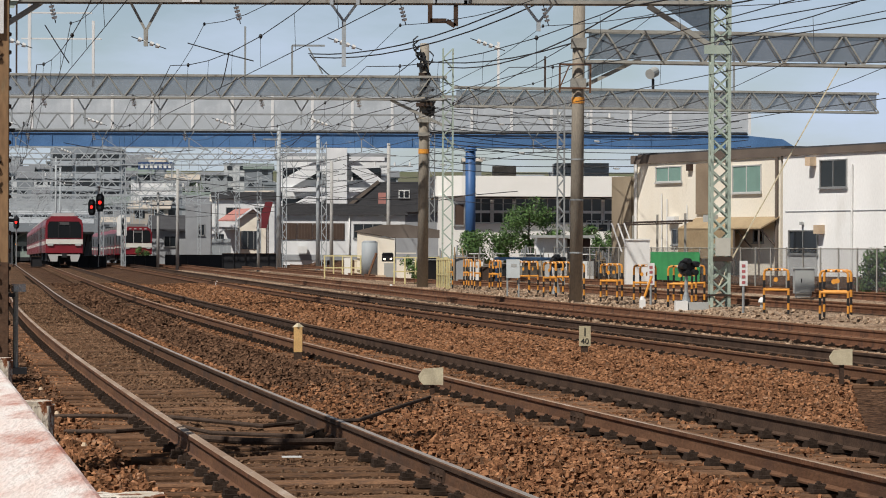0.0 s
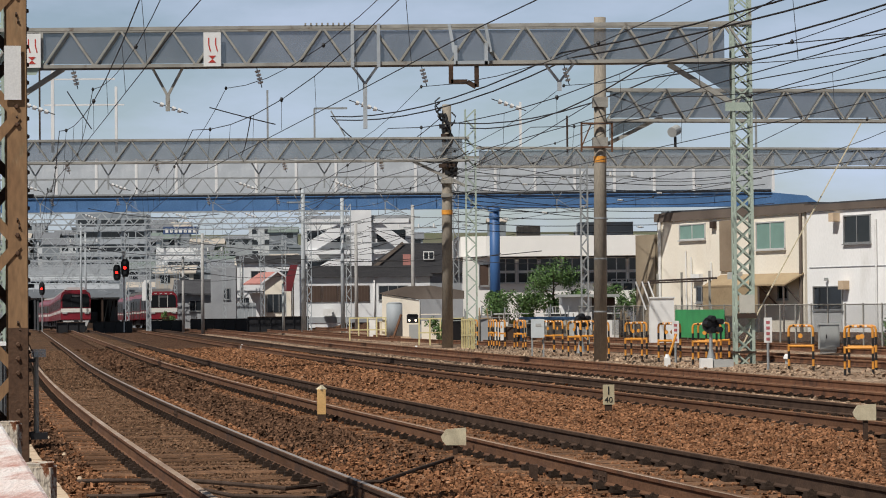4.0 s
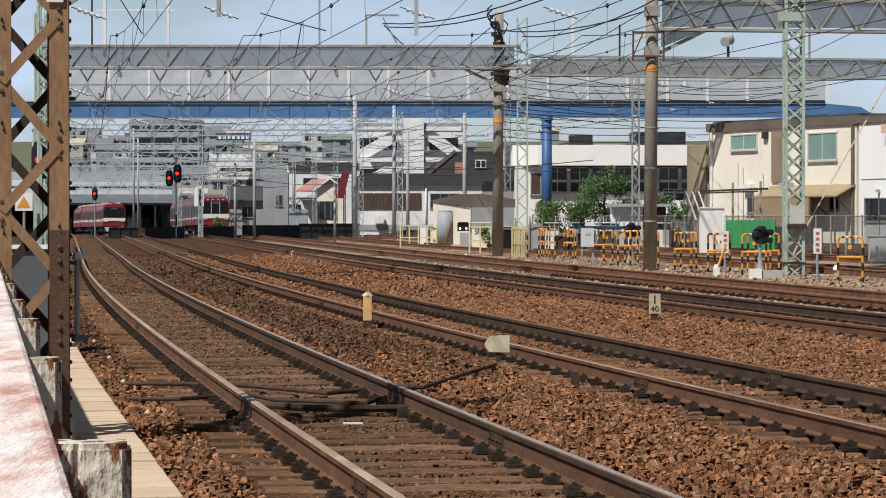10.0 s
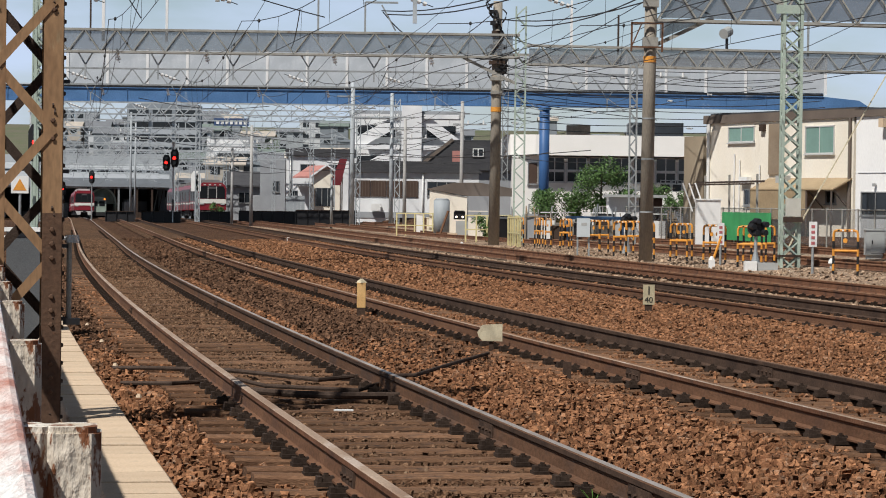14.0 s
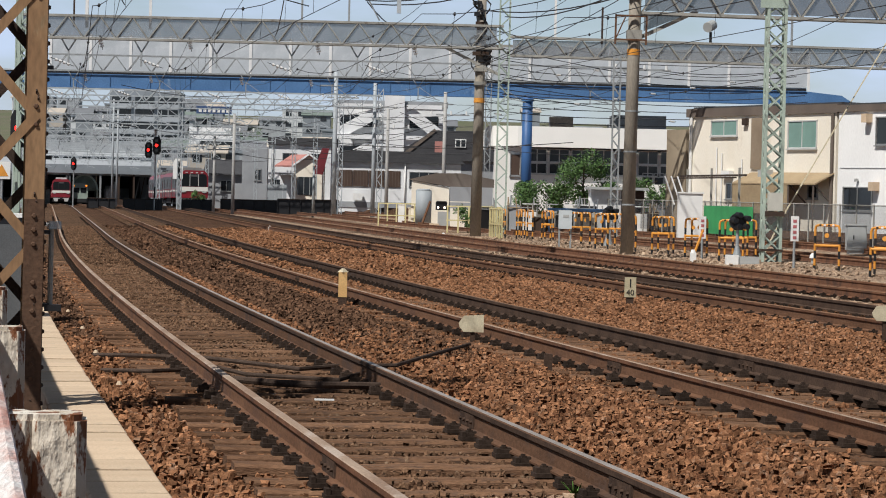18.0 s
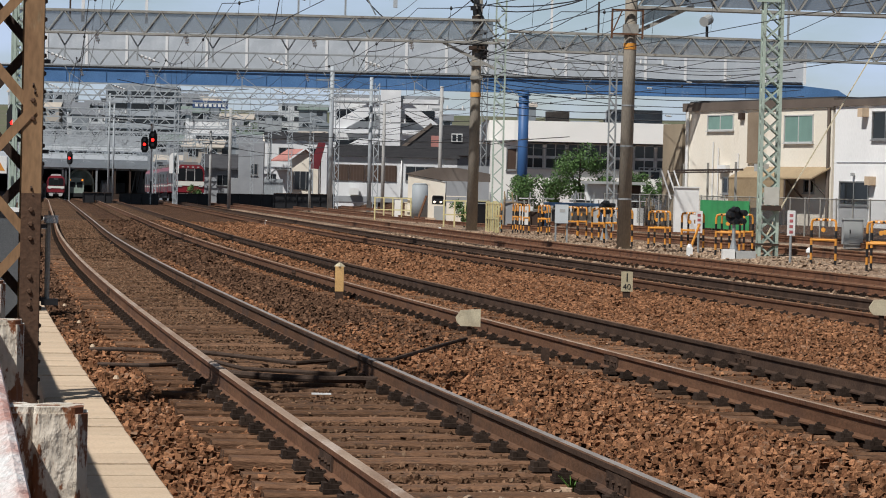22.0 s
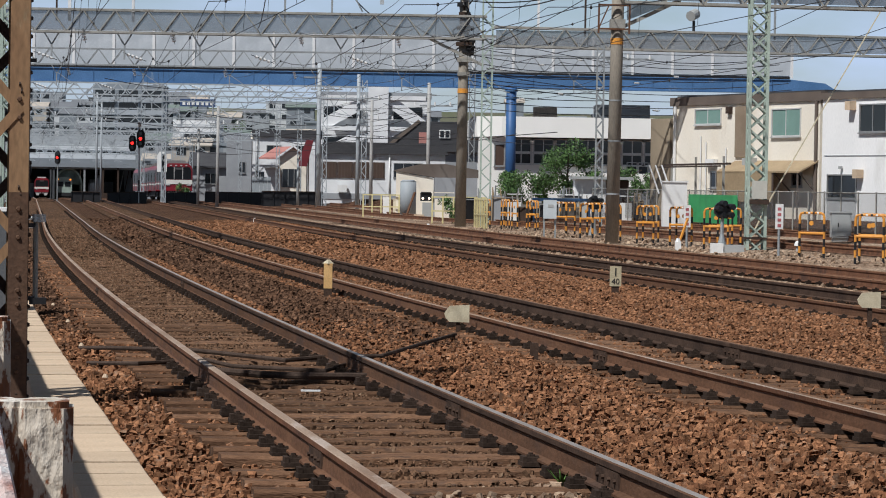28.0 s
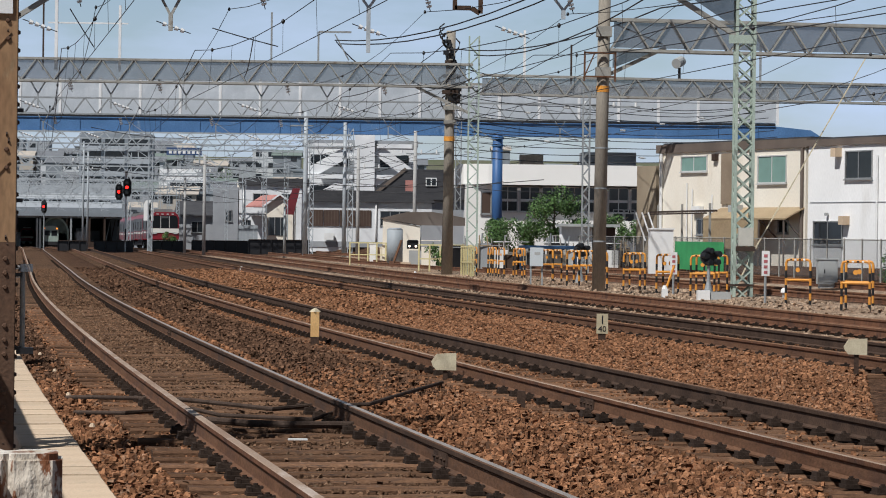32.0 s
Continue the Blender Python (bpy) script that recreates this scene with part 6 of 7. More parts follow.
def hillside():
    v, f = [], []
    ys = list(range(392, 800, 12))
    for y in ys:
        x0 = LINES["c"](y) + 7.5 if y < 636 else -190
        for k in range(9):
            x = x0 + (150 - x0) * k / 8
            v.append((x, y, hill(y) - 0.05 if k and y > 400 else lie(7) + grade(y) - 0.4))
    for i in range(len(ys) - 1):
        for j in range(8):
            f.append((i * 9 + j, i * 9 + j + 1, i * 9 + j + 10, i * 9 + j + 9))
    ob = part("hillside", Build().add(v, f), mat("dry_grass_slope", (0.10, 0.115, 0.06), 0.95, 0, 0.3, 0.15, (0.13, 0.12, 0.085), bump=0))
    tagged(ob, "gently rising green and tan slope under the distant houses", "hillside", kind="structure")


hillside()


def town():
    """Rows of roofs and blocks far behind the tracks."""
    rng = random.Random(7)
    walls = [WALL_WHITE, WALL_GREY, STUCCO, mat("tan_wall", (0.42, 0.34, 0.25), 0.85, 0, 0.15, 0.5), mat("pale_blue_wall", (0.42, 0.47, 0.52), 0.85, 0, 0.1, 0.5)]
    # White wall dulled in colour for the haze.
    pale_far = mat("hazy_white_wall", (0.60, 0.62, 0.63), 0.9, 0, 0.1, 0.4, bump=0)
    pane = Build().box(0, -0.04, 0, 1.5, 0.06, 1.2).mesh("window", GLASS_DARK)
    for k in range(165):
        y = 400 + k * 2.9 + rng.uniform(-4, 4)
        u = rng.uniform(-0.135, 0.10) if k % 3 else rng.uniform(-0.11, -0.02)
        if k >= 112:
            y, u = 640 + (k - 112) * 1.7, rng.uniform(-0.145, -0.075)
        x = y * u
        if k < 112 and x < LINES["c"](y) + 9:
            x = LINES["c"](y) + 9 + rng.uniform(0, 14)
        st = rng.choice((2, 2, 2, 3, 3))
        w, d, h = rng.uniform(4.5, 8.5), 7, st * 2.7
        base = hill(y)
        t = thing("town_house", x, y, base, "distant town house among other roofs", "house", "distant houses")
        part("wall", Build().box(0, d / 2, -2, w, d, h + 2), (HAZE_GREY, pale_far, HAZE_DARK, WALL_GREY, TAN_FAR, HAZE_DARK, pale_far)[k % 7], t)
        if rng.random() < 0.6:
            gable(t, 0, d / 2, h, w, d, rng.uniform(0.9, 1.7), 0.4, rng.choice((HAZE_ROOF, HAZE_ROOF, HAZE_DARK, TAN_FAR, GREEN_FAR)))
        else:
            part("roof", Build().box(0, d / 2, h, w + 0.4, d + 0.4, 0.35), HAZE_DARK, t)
        n = max(2, int(w / 2.6))
        for f in range(st):
            for j in range(n):
                if rng.random() < 0.8:
                    part("window", pane, None, t).matrix_basis = pose(-w / 2 + (j + 0.5) * w / n, 0, f * 2.8 + 1.0)
    # the tall slab and the billboard building
    t = thing("apartment_block", -60.3, 600, 4, "tall grey apartment slab with rows of balconies", "apartment block")
    part("wall", Build().box(0, 6, -6, 15.4, 12, 24.6), HAZE_DARK, t)
    rail_m = Build().box(0, -0.6, 0, 4.6, 0.1, 1.1).mesh("balcony", HAZE_GREY)
    gl = Build().box(0, -0.05, 0, 4.2, 0.08, 1.5).mesh("window", GLASS_DARK)
    for f in range(6):
        for j in range(3):
            part("balcony", rail_m, None, t).matrix_basis = pose(-5.1 + j * 5.1, 0, 1.0 + f * 2.75)
            part("window", gl, None, t).matrix_basis = pose(-5.1 + j * 5.1, 0, 2.1 + f * 2.75)
    part("roof_house", Build().box(-2, 6, 18.6, 6, 5, 1.6), WALL_GREY, t)
    t = thing("commercial_building", -31.8, 420, -1, "pale flat building with a blue rooftop sign", "building")
    part("wall", Build().box(0, 5, -1, 7.2, 9, 13.0), PAPER_WHITE, t)
    part("window_band", Build().box(0.6, -0.04, 8.6, 5.0, 0.06, 1.3), GLASS_DARK, t)
    p = part("billboard", Build().box(0.2, 0, 14.1, 5.4, 0.25, 1.15), mat("blue_sign_panel", (0.05, 0.09, 0.20), 0.5), t, "dark blue rooftop sign with white bars")
    for k in range(7):
        part("character", Build().box(-1.9 + k * 0.7, -0.16, 14.32, 0.44, 0.03, 0.62), WHITE, p)
    for s in (-2.6, 2.6):
        part("sign_leg", Build().box(s, 0.1, 11.9, 0.15, 0.15, 2.3), GALV, t)
    for x, y, w, h in ((-46, 760, 18, 18), (-98, 760, 22, 17)):
        t = thing("town_building", x, y, grade(y) - 0.5, "plain pale concrete block far behind", "building", "distant blocks")
        part("wall", Build().box(0, 5, -1, w, 9, h + 1), HAZE_GREY if h > 12.2 else pale_far, t)
        part("roof", Build().box(0, 5, h, w + 0.3, 9.3, 0.3), WALL_GREY, t)
        for f in range(int(h / 3)):
            for j in range(int(w / 2.2)):
                part("window", pane, None, t).matrix_basis = pose(-w / 2 + (j + 0.5) * w / int(w / 2.2), 0, f * 2.9 + 1.1)
    # the covered station at the far end
    t = thing("station", -58.3, 478, -1.5, "pale grey station hall over dark tracks far off", "station", rz=7.7)
    pale = mat("pale_grey_cladding", (0.42, 0.445, 0.465), 0.8, 0, 0.12, 0.4, bump=0)
    # Wall colour kept dark to hold the shade inside the hall.
    black = mat("shaded_hall_wall", (0.085, 0.09, 0.096), 0.95, 0, 0.2, 0.3, bump=0)
    part("fascia", Build().box(-4, -0.6, 5.3, 32, 0.4, 0.75), HAZE_DARK, t)
    part("fascia_sheet", Build().box(-4, -0.3, 6.0, 32, 0.4, 0.8), HAZE_DARK, t)
    part("roof", Build().prism([(0, 6.6), (14, 8.0), (14, 7.6), (0, 5.9)], (-22, 0, 0), (0, 1, 0), (0, 0, 1), (36, 0, 0)), HAZE_GREY, t)
    part("roof_step", Build().box(-4, 14.3, 7.4, 36, 0.5, 1.1), HAZE_DARK, t)
    part("upper_roof", Build().prism([(0, 8.5), (16, 9.7), (16, 9.2), (0, 8.0)], (-22, 14.6, 0), (0, 1, 0), (0, 0, 1), (40, 0, 0)), pale, t)
    part("roof_screen", Build().box(-2, 31, 9.2, 44, 0.4, 2.0), pale, t)
    part("hall_roof", Build().box(-2, 98, 9.0, 44, 62, 0.4), HAZE_GREY, t)
    for x in (-22.0, -2.5, 16.0):
        part("side_wall", Build().box(x, 64, -1.5, 0.35, 129, 8.4 if x != -2.5 else 6.8), black, t)
    # Added walls close the view into the hall with that dark colour.
    part("back_wall", Build().box(-3, 128, -3, 40, 0.6, 12), black, t)
    part("inner_wall", Build().box(9.3, 30, -1.5, 13, 0.4, 8.4), black, t)
    for k in range(5):
        for x in (2.8, 6.0, 8.6, -7.0):
            part("post", Build().box(x, -0.4 + k * 9, -0.5, 0.32, 0.32, 6.0), GALV if k == 0 and x < 3 else BROWN_DARK, t)
    part("platform", Build().box(6.0, 20, -0.6, 4.6, 38, 1.5), BROWN_DARK, t)
    for k in range(4):
        part("platform_board", Build().box(4.2 + k * 1.2, 4 + k * 5, 1.0, 0.5, 0.3, 1.6), (GREY_BOX, BROWN_DARK, HAZE_GREY, BROWN_DARK)[k], t)
    ring = [(math.cos(a) * 2.25, 2.3 + math.sin(a) * 2.75) for a in [math.pi * i / 14 for i in range(15)]]
    for q in range(4):
        b = Build()
        for (x0, z0), (x1, z1) in zip(ring, ring[1:]):
            b.beam((x0 + 0.1, 2 + q * 7, z0), (x1 + 0.1, 2 + q * 7, z1), 0.3, 0.3)
        b.box(-2.15, 2 + q * 7, 0, 0.25, 0.3, 2.4).box(2.35, 2 + q * 7, 0, 0.25, 0.3, 2.4)
        part("arch_rib", b, GREEN_STEEL, t)
    # Added pane: replaces the open green view beyond the arch.
    part("vault", Build().prism(ring, (0.1, 2.2, 0), (1, 0, 0), (0, 0, 1), (0, 0.1, 0)), mat("green_view_pane", (0.20, 0.25, 0.21), 0.5, 0, 0.3, 0.8, (0.09, 0.12, 0.09), bump=0), t, "dull green pane standing in for the view through the arch")
    rs = random.Random(31)
    for k in range(22):
        x, y = rs.uniform(3.6, 15.2) if k % 3 else rs.uniform(-21, -4), rs.uniform(1.0, 24)
        w, h = rs.uniform(0.5, 1.8), rs.uniform(0.8, 3.2)
        part("platform_screen", Build().box(x, y, 0.9 if x > 3.7 and x < 8.3 else -0.3, w, 0.3, h), (HAZE_GREY, WALL_GREY, BROWN_DARK, HAZE_DARK, GALV)[k % 5], t)
    for k in range(7):
        part("stair_beam", Build().beam((9.0 + k * 0.9, 6 + k, 0.5), (9.8 + k * 0.9, 6 + k, 4.8), 0.14), (GALV, BROWN_DARK)[k % 2], t)
    for k in range(9):
        part("roof_beam", Build().box(-4, 1.0 + k * 3.2, 5.0, 34, 0.2, 0.25), BRIGHT_GALV if k == 0 else HAZE_DARK, t)
    for k in range(13):
        part("clerestory", Build().box(-20 + k * 2.9, 14.02, 7.6, 2.2, 0.05, 0.7), GLASS_DARK, t)


town()


# ---------------------------------------------------------------- trees
def tree(x, y, z, h, w, label, seed, dense=1.0):
    rng = random.Random(seed)
    t = thing("tree", x, y, z, label, "tree", "trees by the yard")
    b = Build().path([(0, 0, -0.2), (0.05 * w, 0, h * 0.25), (0, 0.05, h * 0.5), (0.04, 0, h * 0.75)], 0.05 * h * 0.4, 6)
    for k in range(6):
        a = k * 1.05 + rng.random()
        b.path([(0, 0, h * (0.25 + 0.07 * k)), (math.cos(a) * w * 0.2, math.sin(a) * w * 0.2, h * (0.45 + 0.06 * k)), (math.cos(a) * w * 0.38, math.sin(a) * w * 0.38, h * (0.6 + 0.05 * k))], 0.02 * h * 0.4, 5)
    part("trunk", b, mat("bark", (0.09, 0.065, 0.045), 0.95), t)
    lobes = [(rng.uniform(-0.33, 0.33) * w, rng.uniform(-0.3, 0.3) * w, h * rng.uniform(0.30 if h > 2.6 else 0.10, 0.86), rng.uniform(0.14, 0.24) * w) for _ in range(13)]
    v, f = [], []
    for _ in range(int(6000 * dense)):
        cx, cy, cz, r = rng.choice(lobes)
        d = Vector((rng.gauss(0, 1), rng.gauss(0, 1), rng.gauss(0, 1))).normalized()
        p = Vector((cx, cy, cz)) + d * r * rng.uniform(0.55, 1.08)
        a = Vector((rng.gauss(0, 1), rng.gauss(0, 1), rng.gauss(0, 1))).normalized()
        c = a.cross(d + Vector((0, 0, 0.3))).normalized()
        s = rng.uniform(0.035, 0.085) * max(1.0, h / 3.5)
        n = len(v)
        v += [p - a * s, p + c * s * 0.55, p + a * s, p - c * s * 0.55]
        f.append((n, n + 1, n + 2, n + 3))
    b = Build()
    b.v, b.f, b.m = [tuple(q) for q in v], f, [0] * len(f)
    tagged(part("crown", b, mat("green_leaves", (0.095, 0.175, 0.045), 0.7, 0, 0.3, 3, (0.05, 0.10, 0.028), isl=0.5, bump=0), t), kind="stuff")
    return t


tree(8.25, 138, 0.3, 3.55, 3.1, "leafy green tree before the white building", 1, 1.0)
tree(5.35, 138, 0.3, 2.1, 2.1, "low green bush beside the blue pillar", 2, 0.7)
tree(6.75, 138.4, 0.3, 2.1, 2.0, "low green bush near the pillar", 3, 0.4)
tree(9.6, 137.5, 0.3, 2.3, 1.6, "low dense green shrub", 4, 0.6)
tree(11.5, 141, 0.75, 2.1, 2.0, "clipped green hedge bush", 5, 0.5)
tree(13.0, 141, 0.75, 2.1, 2.0, "clipped green hedge bush", 6, 0.5)
tree(16.6, 83.5, 0.2, 1.9, 1.9, "tall green weeds beside the white house", 7, 0.5)
tree(16.3, 86.5, 0.2, 1.3, 1.6, "green weeds along the yard fence", 8, 0.4)
tree(-18.6, 232, -0.2, 1.9, 1.4, "small dark bush by the line", 9, 0.4)
rngt = random.Random(11)
for k in range(30):
    ty = 420 + k * 18 if k < 16 else 640 + (k - 16) * 6
    tree(max(LINES["c"](ty) + 10, ty * (rngt.uniform(-0.125, 0.03) if k < 16 else rngt.uniform(-0.145, -0.08)) if ty < 636 else -300, ty * rngt.uniform(-0.145, -0.06)), ty, hill(ty) - 0.2, rngt.uniform(6, 9), rngt.uniform(6, 10), "dark green tree between distant houses", 20 + k, 0.22)
tree(2.3, 128, 0.0, 1.0, 1.4, "tuft of green weeds by the railing", 10, 0.2)


# ---------------------------------------------------------------- masts, girders and cabinets down the line
PALE_CONC = mat("pale_weathered_concrete", (0.42, 0.415, 0.40), 0.85, 0, 0.2, 1.5, (0.33, 0.325, 0.31), bump=0.1)


def line_side():
    for x, y, h, r, mt, lab in ((-5.9, 190, 10.2, 0.18, BRIGHT_GALV, "tall pale grey steel mast"), (-3.15, 188, 9.4, 0.15, BRIGHT_GALV, "tall pale grey steel mast"), (-2.2, 186, 7.6, 0.13, PALE_CONC, "weathered grey utility pole"),
                                (1.6, 180, 8.6, 0.14, PALE_CONC, "weathered grey utility pole"), (-13.55, 200, 7.4, 0.13, PALE_CONC, "thin concrete pole"), (-26.6, 238, 9.6, 0.10, BRIGHT_GALV, "slim steel mast"),
                                (-28.3, 257, 9.4, 0.10, BRIGHT_GALV, "slim steel mast"), (-16.0, 214, 6.0, 0.12, PALE_CONC, "thin concrete pole"), (9.75, 125, 9.4, 0.13, PALE_CONC, "thin pale concrete pole"),
                                (-7.3, 190, 3.6, 0.10, GALV, "short steel post")):
        t = thing("line_mast", x, y, grade(y) - 0.3, lab + " beside the tracks", "mast", "line-side masts")
        smooth(part("shaft", Build().tube((0, 0, 0), (0, 0, h), r, r * 0.8, 10), mt, t))
        if h > 5:
            part("cross_arm", Build().box(0.5, 0, h * 0.82, 2.2, 0.08, 0.09), GALV, t)
            part("cross_arm", Build().box(-0.3, 0, h * 0.9, 1.6, 0.08, 0.09), GALV, t)
            for s in (-0.9, 0.4, 1.4):
                part("insulator", Build().tube((s, 0, h * 0.82 + 0.05), (s, 0, h * 0.82 + 0.3), 0.07, 0.05, 8), CERAMIC, t)
    t = thing("sign_board", -19.0, 216, -0.3, "tall white board with rounded top on a grey post", "sign board")
    part("post", Build().box(0.1, 0.1, 0, 0.2, 0.2, 4.0), GALV, t)
    part("board", Build().prism([(-0.38, 0), (0.38, 0), (0.38, 1.3), (0.2, 1.6), (-0.2, 1.6), (-0.38, 1.3)], (0, 0, 2.6), (1, 0, 0), (0, 0, 1), (0, 0.12, 0)), WHITE, t)
    for x0, x1, y, h in ((-28.0, -25.6, 232, 0.85), (-24.3, -21.1, 226, 0.9), (-19.7, -16.9, 226, 0.95), (-16.0, -11.4, 222, 1.05), (-11.1, -6.3, 216, 1.2)):
        t = thing("plate_girder", (x0 + x1) / 2, y, -0.3, "low black steel plate girder beside the tracks", "girder", "black plate girders")
        w = x1 - x0
        part("web", Build().box(0, 0, 0, w, 0.1, h), BLACK, t)
        part("flange", Build().box(0, 0, h, w, 0.35, 0.05), BROWN_DARK, t)
        for k in range(int(w / 0.9) + 1):
            part("rib", Build().box(-w / 2 + k * 0.9, -0.1, 0, 0.05, 0.12, h), BLACK, t)
    t = thing("equipment_cabinet", -5.35, 36, -0.5, "tall grey steel cabinet behind the tower", "cabinet")
    part("body", Build().box(0, 0, 0, 0.5, 0.5, 1.62), mat("dark_grey_steel", (0.10, 0.105, 0.11), 0.6, 0, 0.15, 2), t)
    part("door", Build().box(0.02, -0.265, 0.1, 0.4, 0.02, 1.4), mat("dark_grey_steel", (0.1, 0.1, 0.1)), t)
    part("roof", Build().box(0, 0, 1.62, 0.6, 0.6, 0.05), WHITE, t)
    t = thing("white_railing", -6.0, 40, -0.5, "white pipe railing beside the cabinet", "railing")
    for k in range(3):
        part("upright", Build().tube((-0.4 + 0.45 * k, 0, 0), (-0.4 + 0.45 * k, 0, 1.5), 0.022, n=6), GALV, t)
    for z in (1.36, 1.48):
        part("bar", Build().tube((-0.5, 0, z), (0.62, 0, z), 0.03, n=6), WHITE, t)
    t = thing("warning_triangle", -11.95, 78.6, -0.3, "white warning plate with a yellow triangle", "warning sign")
    part("post", Build().tube((0, 0.05, 0), (0, 0.05, 2.5), 0.04, n=6), GALV, t)
    p = part("plate", Build().box(0, 0, 2.0, 0.5, 0.02, 0.5), WHITE, t)
    part("triangle", Build().prism([(-0.2, 0), (0.2, 0), (0, 0.34)], (0, -0.016, 2.08), (1, 0, 0), (0, 0, 1), (0, 0.005, 0)), YELLOW, p)
    t = thing("floodlight", 12.28, 117, 8.42, "round grey lamp on a bracket above the gantry", "floodlight")
    part("stem", Build().tube((0, 0, -0.2), (0, 0, 0.35), 0.06, n=8), BLACK, t)
    part("drum", Build().tube((-0.16, -0.20, 0.52), (0.10, 0.20, 0.66), 0.22, n=14), GREY_BOX, t)
    t = thing("stored_boards", 8.9, 131, 0.1, "stack of tan boards leaning on the fence", "boards")
    for k in range(5):
        part("board", Build().beam((k * 0.25, 0, 0), (0.15 + k * 0.22, 0.3, 1.5 - 0.12 * k), 0.14, 0.04), CANOPY, t)
    for x, y, w, mt in ((5.2, 128, 0.6, WHITE), (6.3, 130, 0.5, GREY_BOX), (7.7, 132, 1.2, WHITE), (2.0, 134, 0.9, STUCCO), (11.4, 128, 1.0, WALL_GREY), (10.2, 124, 0.7, WHITE), (0.8, 152, 0.8, GREY_BOX)):
        t = thing("yard_box", x, y, 0.0, "assorted equipment box stored in the yard", "box", "yard boxes")
        part("body", Build().box(0, 0, -0.1, w, 0.6, 1.1 + jit(0.2)), mt, t)
        part("lid", Build().box(0, 0, 1.2, w + 0.08, 0.68, 0.04), mt, t)
    t = thing("storage_shed", 9.5, 131, 0.0, "small white shed with a flat grey roof in the yard", "shed")
    part("wall", Build().box(-0.55, 1.0, -0.2, 1.45, 2, 2.2), WALL_WHITE, t)
    part("side_wall", Build().box(0.75, 1.0, -0.2, 1.1, 1.6, 2.15), BROWN_WOOD, t)
    part("roof", Build().box(0, 0.9, 1.98, 2.9, 2.6, 0.13), GREY_BOX, t)
    rng = random.Random(21)
    tones = (BROWN_DARK, WALL_GREY, BLACK, RUST, GREY_BOX, BROWN_DARK, GALV_DULL, BLACK)
    for k in range(26):
        y = rng.uniform(123, 136)
        x = rng.uniform(2.6, 13.2) + (y - 128) * 0.02
        w, h = rng.uniform(0.35, 1.1), rng.uniform(0.7, 1.35)
        t = thing("stored_equipment", x, y, 0.0, "dark equipment stored behind the yard fence", "equipment", "stored equipment")
        part("case", Build().box(0, 0, -0.15, w, 0.5, h, rz=rng.uniform(-25, 25)), tones[k % 8], t)
        part("frame", Build().beam((-w / 2, -0.3, -0.1), (-w / 2 + rng.uniform(-0.2, 0.2), -0.25, h + rng.uniform(0.1, 0.5)), 0.05).beam((w / 2, -0.3, -0.1), (w / 2 + rng.uniform(-0.3, 0.3), -0.25, h + 0.2), 0.05)
             .beam((-w / 2, -0.3, h * 0.8), (w / 2, -0.28, h * 0.8), 0.04), (CANOPY, GALV_DULL, GALV)[k % 3], t)
    t = thing("blue_frame", 7.0, 121, 0.0, "low blue steel frame in the yard", "steel frame")
    part("beam", Build().box(0, 0, 0.95, 2.6, 0.12, 0.14), BLUE, t)
    for s in (-1.2, 1.2):
        part("leg", Build().box(s, 0, -0.1, 0.12, 0.12, 1.1), BLUE, t)


line_side()


# ---------------------------------------------------------------- overhead wires
SUPPORTS = [-6, 37, 79.2, 117, 163, 212, 252, 298, 340, 385, 440]


def strung(xz, sag, y0=-6, y1=440, steps=8):
    """Points of a wire that sags between its supports; xz gives x and z at a support."""
    pts = []
    ys = [y for y in SUPPORTS if y0 <= y <= y1]
    for a, b in zip(ys, ys[1:]):
        (xa, za), (xb, zb) = xz(a), xz(b)
        for k in range(steps):
            u = k / steps
            pts.append((xa + (xb - xa) * u, a + (b - a) * u, za + (zb - za) * u - 4 * sag * u * (1 - u)))
    x, z = xz(ys[-1])
    pts.append((x, ys[-1], z))
    return pts


def wire(pts, r=0.012, label="thin dark overhead wire", group="overhead wires", knots=0):
    t = thing("overhead_wire", *pts[0], label, "overhead wire", group)
    o = Vector(pts[0])
    part("strand", Build().path([Vector(p) - o for p in pts], r, 4), WIRE, t)
    if knots:
        for k in range(1, len(pts) - 1):
            if k % knots == 0 and pts[k][1] < 130:
                p = Vector(pts[k]) - o
                part("clamp", Build().tube(p - Vector((0, 0, 0.05)), p, 0.020, 0.045, n=8).tube(p, p + Vector((0, 0, 0.05)), 0.045, 0.020, n=8), WIRE, t)
    return t


